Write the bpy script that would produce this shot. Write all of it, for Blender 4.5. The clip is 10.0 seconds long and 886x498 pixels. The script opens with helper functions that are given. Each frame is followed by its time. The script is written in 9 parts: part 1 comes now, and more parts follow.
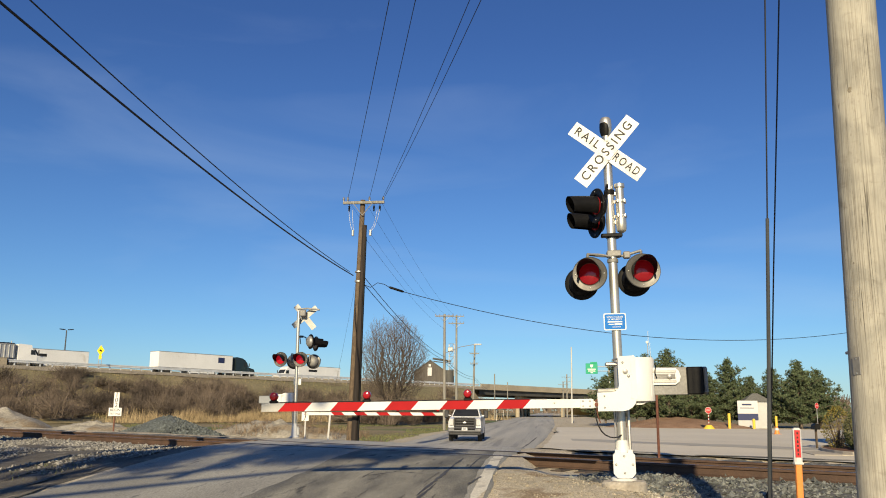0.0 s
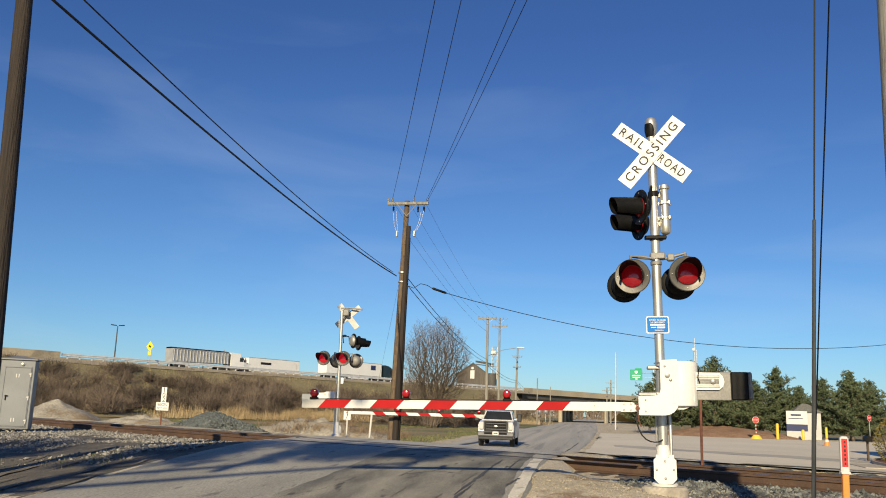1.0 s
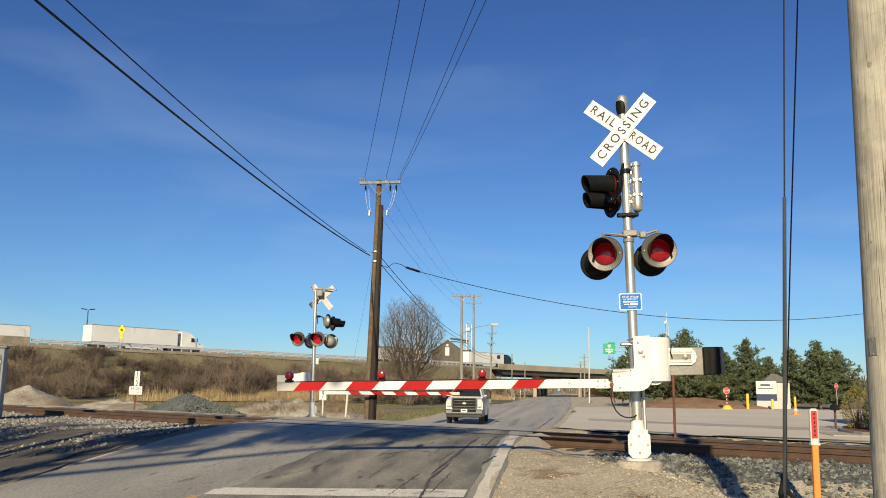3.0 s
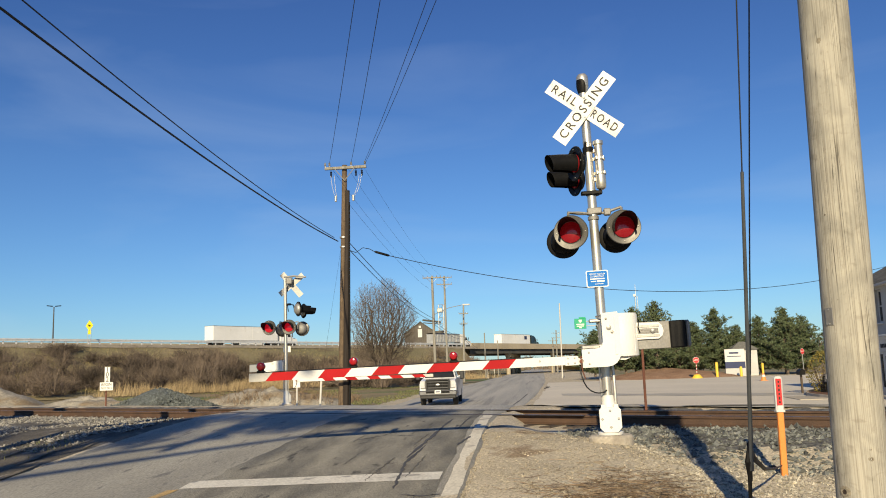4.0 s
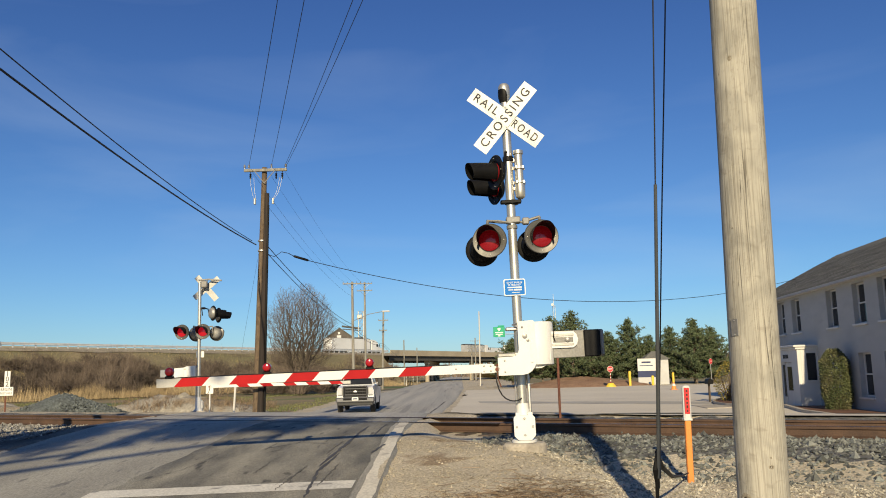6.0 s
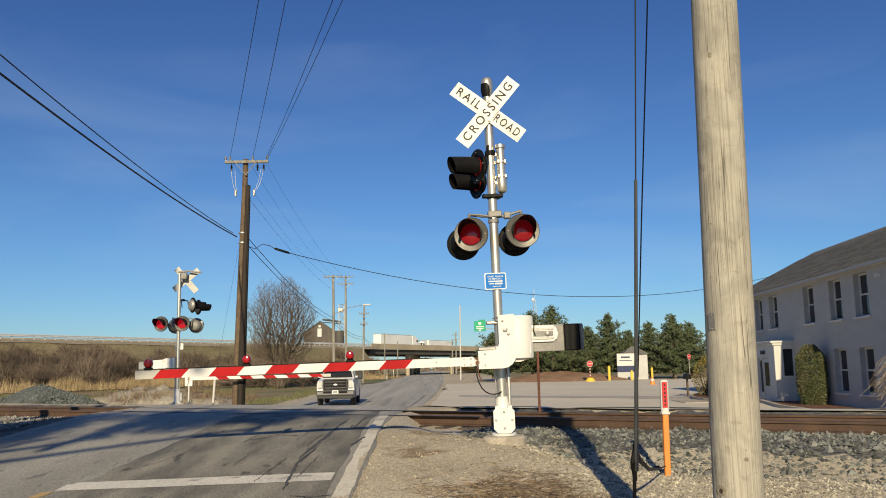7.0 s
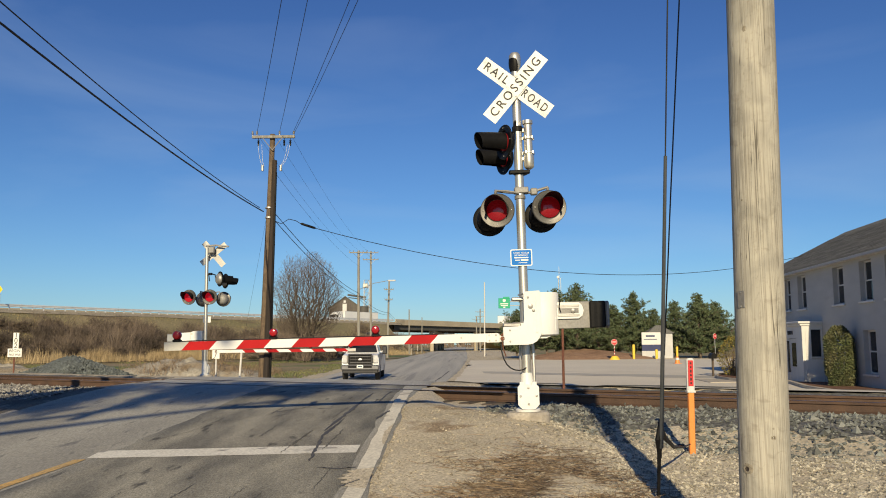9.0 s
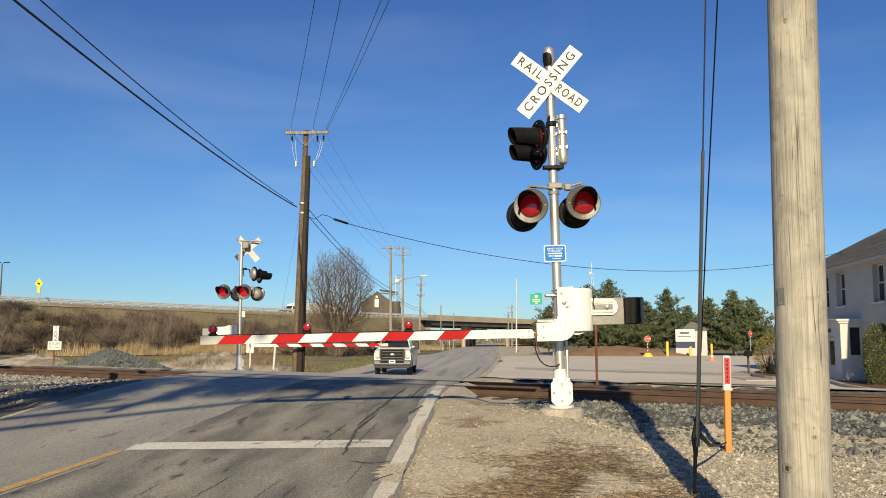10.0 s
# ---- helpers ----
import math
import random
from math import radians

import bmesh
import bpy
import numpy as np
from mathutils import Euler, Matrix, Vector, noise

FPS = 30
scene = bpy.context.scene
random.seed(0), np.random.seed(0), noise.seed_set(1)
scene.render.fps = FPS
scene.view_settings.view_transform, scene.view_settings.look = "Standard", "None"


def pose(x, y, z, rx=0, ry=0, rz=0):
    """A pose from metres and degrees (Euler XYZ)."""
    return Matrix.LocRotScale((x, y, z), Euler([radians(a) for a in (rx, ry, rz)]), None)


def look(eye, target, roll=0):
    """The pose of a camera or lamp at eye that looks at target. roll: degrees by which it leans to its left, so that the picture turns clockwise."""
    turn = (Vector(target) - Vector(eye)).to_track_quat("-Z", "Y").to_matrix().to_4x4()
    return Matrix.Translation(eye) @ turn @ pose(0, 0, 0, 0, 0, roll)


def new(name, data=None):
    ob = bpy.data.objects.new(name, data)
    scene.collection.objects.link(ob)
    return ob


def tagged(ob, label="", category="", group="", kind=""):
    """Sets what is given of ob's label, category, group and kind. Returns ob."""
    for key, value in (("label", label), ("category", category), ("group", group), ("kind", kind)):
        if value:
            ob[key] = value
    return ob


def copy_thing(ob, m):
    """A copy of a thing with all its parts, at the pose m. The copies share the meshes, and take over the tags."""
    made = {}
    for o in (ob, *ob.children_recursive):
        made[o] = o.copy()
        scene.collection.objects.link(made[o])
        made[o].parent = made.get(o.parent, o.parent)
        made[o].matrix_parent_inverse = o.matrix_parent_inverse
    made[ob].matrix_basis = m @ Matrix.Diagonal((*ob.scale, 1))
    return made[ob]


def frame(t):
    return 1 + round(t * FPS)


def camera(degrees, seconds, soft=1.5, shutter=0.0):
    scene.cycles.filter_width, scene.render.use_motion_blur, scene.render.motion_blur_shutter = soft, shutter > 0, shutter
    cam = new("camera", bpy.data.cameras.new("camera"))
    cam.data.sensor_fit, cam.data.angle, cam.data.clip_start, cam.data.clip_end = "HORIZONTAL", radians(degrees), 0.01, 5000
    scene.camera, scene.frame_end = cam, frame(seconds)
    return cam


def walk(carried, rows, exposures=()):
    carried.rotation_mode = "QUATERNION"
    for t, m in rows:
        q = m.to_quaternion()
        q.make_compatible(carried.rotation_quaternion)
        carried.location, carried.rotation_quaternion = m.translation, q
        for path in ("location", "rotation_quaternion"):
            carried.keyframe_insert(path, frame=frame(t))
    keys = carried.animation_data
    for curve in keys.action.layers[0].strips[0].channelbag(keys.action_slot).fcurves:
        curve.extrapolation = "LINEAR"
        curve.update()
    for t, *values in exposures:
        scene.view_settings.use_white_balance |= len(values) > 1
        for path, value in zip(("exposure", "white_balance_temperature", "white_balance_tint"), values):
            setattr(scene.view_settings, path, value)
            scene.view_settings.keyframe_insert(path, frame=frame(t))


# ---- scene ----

# ---------------------------------------------------------------- camera
cam = camera(56.29, 10.0, soft=1.0)
EYE = 1.6


def handheld(t, dx, dy, dz, yaw, pitch, roll):
    return (t, pose(dx, dy, EYE + dz, 90 + pitch, 0, yaw) @ pose(0, 0, 0, 0, 0, roll))


PATH = (
    (0.0, -0.075, -0.082, -0.010, 6.966, 10.990, 0.498),
    (0.5, -0.035, -0.071, -0.046, 9.411, 11.538, 1.894),
    (1.0, -0.029, -0.065, -0.052, 10.110, 11.111, 1.903),
    (1.5, -0.035, -0.058, -0.057, 9.731, 10.948, 1.741),
    (2.0, -0.037, -0.039, -0.045, 9.507, 10.731, 1.728),
    (2.5, -0.042, -0.036, -0.030, 9.035, 10.306, 1.660),
    (4.0, -0.003, -0.069, 0.023, 6.046, 8.301, -1.879),
    (4.5, 0.013, -0.080, 0.022, 5.562, 8.122, -2.302),
    (5.0, 0.002, -0.049, 0.017, 5.490, 7.828, -1.678),
    (5.5, 0.011, -0.046, 0.014, 3.919, 8.340, -1.668),
    (6.0, 0.032, 0.004, 0.023, 0.556, 8.625, -1.449),
    (7.5, 0.034, -0.017, 0.009, -0.769, 7.704, -1.107),
    (8.0, 0.034, -0.002, 0.010, -0.264, 7.192, -0.711),
    (8.5, 0.027, 0.005, 0.008, 0.184, 6.914, -0.516),
    (9.0, 0.020, -0.006, 0.000, 1.037, 6.596, -0.371),
    (9.5, 0.005, -0.005, -0.003, 2.555, 6.342, -0.119),
    (10.0, 0.000, 0.000, 0.000, 3.250, 6.300, 0.000),
)
walk(cam, [handheld(*row) for row in PATH], exposures=((0, 0.31), (4, 0.32), (5, 0.36), (6, 0.24), (7.5, 0.14), (8.5, 0.15), (9, 0.16), (10, 0.33)))

# ---------------------------------------------------------------- sky and sun
SUN_ELEVATION, SUN_BEARING = 23.0, 2.4   # light travels along the road, a little to the right
world = bpy.data.worlds.new("sky")
scene.world = world
world.use_nodes = True
wn, wl = world.node_tree.nodes, world.node_tree.links
sky = wn.new("ShaderNodeTexSky")
sky.sky_type = "NISHITA"
sky.sun_disc = False
sky.sun_elevation = radians(SUN_ELEVATION)
sky.sun_rotation = radians(180 + SUN_BEARING)
sky.altitude = 200
sky.air_density, sky.dust_density, sky.ozone_density = 1.0, 0.25, 6.0
# clear deep-blue air, with thin high cirrus streaks
tint = wn.new("ShaderNodeMix")
tint.data_type, tint.blend_type = "RGBA", "MULTIPLY"
tint.inputs["Factor"].default_value = 1.0
tint.inputs["B"].default_value = (0.79, 0.975, 1.22, 1)
wl.new(sky.outputs[0], tint.inputs["A"])
wc, wm, wt, wr = wn.new("ShaderNodeTexCoord"), wn.new("ShaderNodeMapping"), wn.new("ShaderNodeTexNoise"), wn.new("ShaderNodeMapRange")
wm.inputs["Rotation"].default_value = (0, radians(25), radians(20))
wm.inputs["Scale"].default_value = (1.2, 3.0, 7.0)
wt.inputs["Scale"].default_value, wt.inputs["Detail"].default_value, wt.inputs["Distortion"].default_value = 1.3, 7, 0.6
wr.inputs[1].default_value, wr.inputs[2].default_value, wr.inputs[4].default_value = 0.50, 0.85, 0.22
wl.new(wc.outputs["Generated"], wm.inputs["Vector"])
wl.new(wm.outputs[0], wt.inputs["Vector"])
wl.new(wt.outputs[0], wr.inputs[0])
cirrus = wn.new("ShaderNodeMix")
cirrus.data_type = "RGBA"
cirrus.inputs["B"].default_value = (6.0, 7.6, 10.0, 1)
wl.new(wr.outputs[0], cirrus.inputs["Factor"])
wl.new(tint.outputs["Result"], cirrus.inputs["A"])
# brighter air low over the horizon
ws, wh, wv, wx = wn.new("ShaderNodeSeparateXYZ"), wn.new("ShaderNodeMapRange"), wn.new("ShaderNodeVectorMath"), wn.new("ShaderNodeMix")
wh.inputs[1].default_value, wh.inputs[2].default_value = 0.0, 0.42
wx.data_type = "RGBA"
wx.inputs["A"].default_value = (1.32, 1.29, 1.11, 1)
wx.inputs["B"].default_value = (0.945, 0.93, 0.995, 1)
wv.operation = "MULTIPLY"
wl.new(wc.outputs["Generated"], ws.inputs[0])
wl.new(ws.outputs["Z"], wh.inputs[0])
wl.new(cirrus.outputs["Result"], wv.inputs[0])
wl.new(wh.outputs[0], wx.inputs["Factor"])
wl.new(wx.outputs["Result"], wv.inputs[1])
wl.new(wv.outputs[0], wn["Background"].inputs[0])
wn["Background"].inputs[1].default_value = 0.063

sun = new("sun", bpy.data.lights.new("sun", "SUN"))
sun.data.energy = 5.0
sun.data.angle = radians(0.53)
sun.data.color = (1.0, 0.83, 0.54)
sb, se = radians(SUN_BEARING), radians(SUN_ELEVATION)
sun.matrix_world = look((0, 0, 30), (math.sin(sb) * math.cos(se) * 9, math.cos(sb) * math.cos(se) * 9, 30 - math.sin(se) * 9))

# ---------------------------------------------------------------- materials


def mat(name, c1, c2=None, scale=2.0, rough=0.8, metal=0.0, bump=0.15, fine=60.0, grain=0.25, stretch=(1, 1, 1), spec=0.4, per_piece=0.0, stain=None, coat=0.0):
    """Surface with a broad drift from c1 to c2, a fine grain and a fine relief. stain: (colour, scale, share)."""
    m = bpy.data.materials.new(name)
    m.use_nodes = True
    n, l = m.node_tree.nodes, m.node_tree.links
    b = n["Principled BSDF"]
    b.inputs["Metallic"].default_value = metal
    b.inputs["Specular IOR Level"].default_value = spec
    b.inputs["Coat Weight"].default_value = coat
    b.inputs["Coat Roughness"].default_value = 0.12
    tc, mp = n.new("ShaderNodeTexCoord"), n.new("ShaderNodeMapping")
    mp.inputs["Scale"].default_value = stretch
    l.new(tc.outputs["Object"], mp.inputs["Vector"])
    big, small = n.new("ShaderNodeTexNoise"), n.new("ShaderNodeTexNoise")
    big.inputs["Scale"].default_value, big.inputs["Detail"].default_value = scale, 6
    small.inputs["Scale"].default_value, small.inputs["Detail"].default_value = fine, 4
    l.new(mp.outputs[0], big.inputs["Vector"])
    l.new(mp.outputs[0], small.inputs["Vector"])
    ramp = n.new("ShaderNodeMapRange")
    ramp.inputs[1].default_value, ramp.inputs[2].default_value = 0.35, 0.65
    l.new(big.outputs[0], ramp.inputs[0])
    mix = n.new("ShaderNodeMix")
    mix.data_type = "RGBA"
    mix.inputs["A"].default_value = (*c1, 1)
    mix.inputs["B"].default_value = (*(c2 or c1), 1)
    l.new(ramp.outputs[0], mix.inputs["Factor"])
    last = mix.outputs["Result"]
    if stain:
        sn, sr, sm = n.new("ShaderNodeTexNoise"), n.new("ShaderNodeMapRange"), n.new("ShaderNodeMix")
        sn.inputs["Scale"].default_value, sn.inputs["Detail"].default_value = stain[1], 8
        sr.inputs[1].default_value, sr.inputs[2].default_value = 0.72 - stain[2] * 0.5, 0.78 - stain[2] * 0.4
        sm.data_type = "RGBA"
        l.new(mp.outputs[0], sn.inputs["Vector"])
        l.new(sn.outputs[0], sr.inputs[0])
        l.new(sr.outputs[0], sm.inputs["Factor"])
        l.new(last, sm.inputs["A"])
        sm.inputs["B"].default_value = (*stain[0], 1)
        last = sm.outputs["Result"]
    val = n.new("ShaderNodeMapRange")
    val.inputs[3].default_value, val.inputs[4].default_value = 1 - grain, 1 + grain
    val.inputs[1].default_value, val.inputs[2].default_value = 0.3, 0.7
    l.new(small.outputs[0], val.inputs[0])
    hsv = n.new("ShaderNodeHueSaturation")
    l.new(last, hsv.inputs["Color"])
    if per_piece:
        oi, geo, add = n.new("ShaderNodeObjectInfo"), n.new("ShaderNodeNewGeometry"), n.new("ShaderNodeMath")
        pr, mul = n.new("ShaderNodeMapRange"), n.new("ShaderNodeMath")
        l.new(oi.outputs["Random"], add.inputs[0])
        l.new(geo.outputs["Random Per Island"], add.inputs[1])
        fr = n.new("ShaderNodeMath")
        fr.operation = "FRACT"
        l.new(add.outputs[0], fr.inputs[0])
        pr.inputs[3].default_value, pr.inputs[4].default_value = 1 - per_piece, 1 + per_piece
        l.new(fr.outputs[0], pr.inputs[0])
        mul.operation = "MULTIPLY"
        l.new(pr.outputs[0], mul.inputs[0])
        l.new(val.outputs[0], mul.inputs[1])
        l.new(mul.outputs[0], hsv.inputs["Value"])
    else:
        l.new(val.outputs[0], hsv.inputs["Value"])
    l.new(hsv.outputs[0], b.inputs["Base Color"])
    rr = n.new("ShaderNodeMapRange")
    rr.inputs[3].default_value, rr.inputs[4].default_value = max(rough - 0.1, 0.02), min(rough + 0.1, 1)
    l.new(big.outputs[0], rr.inputs[0])
    l.new(rr.outputs[0], b.inputs["Roughness"])
    if bump:
        bp = n.new("ShaderNodeBump")
        bp.inputs["Strength"].default_value, bp.inputs["Distance"].default_value = bump, 0.6 / fine
        l.new(small.outputs[0], bp.inputs["Height"])
        l.new(bp.outputs[0], b.inputs["Normal"])
    return m


def glow(name, colour, strength, base=None):
    m = bpy.data.materials.new(name)
    m.use_nodes = True
    b = m.node_tree.nodes["Principled BSDF"]
    b.inputs["Base Color"].default_value = (*(base or colour), 1)
    b.inputs["Roughness"].default_value = 0.15
    b.inputs["Emission Color"].default_value = (*colour, 1)
    b.inputs["Emission Strength"].default_value = strength
    return m


M = dict(
    asphalt=mat("worn_asphalt", (0.258, 0.247, 0.212), (0.35, 0.337, 0.29), 0.5, 0.85, bump=0.35, fine=38, grain=0.28, stain=((0.17, 0.165, 0.152), 4.0, 0.2), stretch=(1.5, 0.35, 1)),
    asphalt_mid=mat("patched_asphalt", (0.145, 0.14, 0.122), (0.30, 0.285, 0.235), 1.3, 0.9, bump=0.4, fine=55, grain=0.38, spec=0.2, stain=((0.085, 0.082, 0.075), 3.5, 0.2), stretch=(1.5, 0.42, 1)),
    asphalt_pale=mat("paler_far_asphalt", (0.33, 0.32, 0.29), (0.44, 0.42, 0.37), 0.6, 0.9, bump=0.25, fine=30, grain=0.25, stain=((0.27, 0.265, 0.25), 1.0, 0.33), stretch=(1.8, 0.035, 1)),
    asphalt_scuff=mat("rubber_scuff", (0.075, 0.072, 0.066), (0.11, 0.105, 0.093), 3.0, 0.85, bump=0.3, fine=60, grain=0.4),
    asphalt_dark=mat("dark_asphalt_patch", (0.05, 0.05, 0.054), (0.085, 0.085, 0.088), 0.8, 0.8, bump=0.35, fine=80, grain=0.3),
    concrete_lot=mat("pale_paving", (0.57, 0.52, 0.425), (0.64, 0.585, 0.475), 0.12, 0.9, bump=0.2, fine=30, grain=0.12, stain=((0.38, 0.35, 0.31), 0.1, 0.15)),
    soil=mat("sandy_ground", (0.55, 0.485, 0.365), (0.44, 0.385, 0.285), 0.5, 0.95, bump=0.9, fine=34, grain=0.42, spec=0.15, stain=((0.27, 0.205, 0.135), 0.9, 0.2)),
    field=mat("dry_grass_field", (0.27, 0.21, 0.12), (0.19, 0.16, 0.08), 0.06, 0.95, bump=0.6, fine=5, grain=0.35, stain=((0.10, 0.145, 0.04), 0.05, 0.42)),
    bank=mat("embankment_grass", (0.28, 0.225, 0.12), (0.19, 0.17, 0.08), 0.08, 0.95, bump=0.5, fine=3, grain=0.3, stain=((0.14, 0.10, 0.06), 0.12, 0.3)),
    white_paint=mat("weathered_white_paint", (0.67, 0.645, 0.565), (0.56, 0.54, 0.475), 1.5, 0.75, fine=30, grain=0.2, stain=((0.25, 0.24, 0.22), 3.0, 0.25)),
    yellow_line=mat("worn_yellow_line", (0.56, 0.35, 0.11), (0.45, 0.31, 0.13), 1.5, 0.75, fine=30, grain=0.3, stain=((0.17, 0.16, 0.14), 2.0, 0.35)),
    rust=mat("rusty_rail_steel", (0.070, 0.043, 0.030), (0.105, 0.062, 0.040), 3.0, 0.75, metal=0.1, fine=80, grain=0.3),
    polished=mat("polished_rail_head", (0.45, 0.42, 0.40), (0.32, 0.28, 0.25), 5.0, 0.35, metal=1.0, fine=80, grain=0.1, bump=0.05),
    tie=mat("creosoted_tie", (0.06, 0.045, 0.035), (0.12, 0.095, 0.075), 4.0, 0.9, fine=30, grain=0.3, stretch=(1, 6, 6), bump=0.5, per_piece=0.25),
    ballast_bed=mat("ballast_bed", (0.10, 0.10, 0.092), (0.15, 0.145, 0.13), 4.0, 0.9, fine=18, grain=0.5, bump=1.0),
    ballast=mat("grey_ballast", (0.11, 0.12, 0.112), (0.17, 0.172, 0.155), 8.0, 0.9, fine=50, grain=0.2, per_piece=0.65),
    limestone=mat("pale_crushed_stone", (0.385, 0.355, 0.285), (0.25, 0.23, 0.185), 8.0, 0.9, fine=50, grain=0.2, per_piece=0.55),
    galv=mat("galvanised_steel", (0.55, 0.54, 0.50), (0.42, 0.41, 0.39), 5.0, 0.45, metal=0.75, fine=40, grain=0.12, bump=0.03),
    alu=mat("weathered_aluminium", (0.40, 0.39, 0.36), (0.32, 0.315, 0.30), 4.0, 0.5, metal=0.6, fine=60, grain=0.1, bump=0.03, stain=((0.35, 0.33, 0.3), 6, 0.2)),
    white=mat("white_enamel", (0.69, 0.69, 0.665), (0.63, 0.63, 0.605), 2.0, 0.5, fine=90, grain=0.05, bump=0.02, stain=((0.5, 0.46, 0.4), 5, 0.1)),
    black=mat("matt_black_metal", (0.006, 0.006, 0.0065), (0.010, 0.0097, 0.0097), 6.0, 0.5, metal=0.0, spec=0.12, fine=60, grain=0.3, bump=0.03),
    red=mat("reflective_red", (0.40, 0.007, 0.010), (0.34, 0.008, 0.011), 3.0, 0.6, spec=0.15, fine=90, grain=0.08, bump=0.02),
    red_lens=glow("lit_red_lens", (0.8, 0.01, 0.02), 0.05, (0.19, 0.006, 0.012)),
    red_lens_dim=glow("dim_red_lens", (0.6, 0.01, 0.02), 0.02, (0.20, 0.008, 0.012)),
    red_lamp=glow("red_plastic_lamp", (0.8, 0.01, 0.02), 0.02, (0.30, 0.008, 0.012)),
    wood_dark=mat("black_tarred_pole_wood", (0.06, 0.045, 0.034), (0.10, 0.074, 0.054), 3.0, 0.85, fine=9, grain=0.3, stretch=(4, 4, 0.15), bump=0.5),
    # near black: tar on the stub, painted-in tree shade on the left pole
    wood_tar_shade=mat("tar_and_shade_black_wood", (0.022, 0.017, 0.014), (0.04, 0.03, 0.024), 3.0, 0.85, fine=9, grain=0.3, stretch=(4, 4, 0.15), bump=0.5),
    wood_grey=mat("grey_pole_wood", (0.29, 0.275, 0.235), (0.21, 0.20, 0.17), 3.0, 0.85, fine=9, grain=0.3, stretch=(4, 4, 0.15), bump=0.4),
    cable=mat("black_cable", (0.012, 0.012, 0.014), None, 3, 0.6, fine=50, grain=0.1, bump=0),
    concrete=mat("weathered_concrete", (0.48, 0.43, 0.35), (0.38, 0.34, 0.28), 1.2, 0.9, fine=25, grain=0.2, bump=0.3, stain=((0.27, 0.24, 0.2), 1.5, 0.25)),
)


def pole_wood(name, pale, grey, dark):
    """Weathered softwood pole: long fibres, broad grey weathering and narrow drying checks along the grain."""
    m = bpy.data.materials.new(name)
    m.use_nodes = True
    n, l = m.node_tree.nodes, m.node_tree.links
    b = n["Principled BSDF"]
    b.inputs["Roughness"].default_value = 0.88
    b.inputs["Specular IOR Level"].default_value = 0.25
    tc = n.new("ShaderNodeTexCoord")

    def tex(stretch, scale, detail, distortion=0.0):
        mp, t = n.new("ShaderNodeMapping"), n.new("ShaderNodeTexNoise")
        mp.inputs["Scale"].default_value = stretch
        t.inputs["Scale"].default_value, t.inputs["Detail"].default_value, t.inputs["Distortion"].default_value = scale, detail, distortion
        l.new(tc.outputs["Object"], mp.inputs["Vector"])
        l.new(mp.outputs[0], t.inputs["Vector"])
        return t.outputs[0]

    def ranged(value, lo, hi, a=0.0, z=1.0):
        r = n.new("ShaderNodeMapRange")
        for k, v in zip((1, 2, 3, 4), (lo, hi, a, z)):
            r.inputs[k].default_value = v
        l.new(value, r.inputs[0])
        return r.outputs[0]

    def mixed(fac, a, z):
        x = n.new("ShaderNodeMix")
        x.data_type = "RGBA"
        l.new(fac, x.inputs["Factor"])
        for key, c in (("A", a), ("B", z)):
            if isinstance(c, tuple):
                x.inputs[key].default_value = (*c, 1)
            else:
                l.new(c, x.inputs[key])
        return x.outputs["Result"]
    patches = tex((2.2, 2.2, 1.3), 3.2, 8, 0.8)
    fibre = tex((40, 40, 0.55), 3.0, 6, 0.1)
    check = tex((9, 9, 0.10), 3.4, 2, 0.1)
    stain = tex((3.5, 3.5, 4.5), 3.0, 8, 1.2)
    flecks = tex((26, 26, 14), 3.0, 4)
    c = mixed(ranged(patches, 0.36, 0.64), pale, grey)
    c = mixed(ranged(stain, 0.58, 0.74, 0.0, 0.35), c, dark)
    c = mixed(ranged(fibre, 0.46, 0.72, 0.0, 0.6), c, dark)
    c = mixed(ranged(flecks, 0.60, 0.76, 0.0, 0.35), c, dark)
    # a check is the thin line on which the field crosses its middle, where a second field lets it open
    line = n.new("ShaderNodeMath")
    line.operation = "SUBTRACT"
    line.inputs[1].default_value = 0.5
    l.new(check, line.inputs[0])
    size = n.new("ShaderNodeMath")
    size.operation = "ABSOLUTE"
    l.new(line.outputs[0], size.inputs[0])
    thin = ranged(size.outputs[0], 0.002, 0.010, 1.0, 0.0)
    gate = ranged(tex((5, 5, 0.5), 2.2, 2), 0.43, 0.54)
    both = n.new("ShaderNodeMath")
    both.operation = "MULTIPLY"
    l.new(thin, both.inputs[0])
    l.new(gate, both.inputs[1])
    c = mixed(ranged(both.outputs[0], 0, 1, 0, 0.8), c, (dark[0] * 0.35, dark[1] * 0.35, dark[2] * 0.35))
    l.new(c, b.inputs["Base Color"])
    deep = n.new("ShaderNodeMath")
    deep.operation = "SUBTRACT"
    l.new(ranged(fibre, 0.3, 0.75, 0.35, 0.0), deep.inputs[0])
    l.new(both.outputs[0], deep.inputs[1])
    bp = n.new("ShaderNodeBump")
    bp.inputs["Strength"].default_value, bp.inputs["Distance"].default_value = 0.55, 0.006
    l.new(deep.outputs[0], bp.inputs["Height"])
    l.new(bp.outputs[0], b.inputs["Normal"])
    return m


M["wood_new"] = pole_wood("pale_weathered_pole_wood", (0.425, 0.40, 0.335), (0.30, 0.287, 0.246), (0.145, 0.124, 0.097))
M["wood_old"] = pole_wood("brown_creosoted_pole_wood", (0.17, 0.125, 0.082), (0.11, 0.08, 0.055), (0.035, 0.026, 0.02))


# ---------------------------------------------------------------- mesh tools


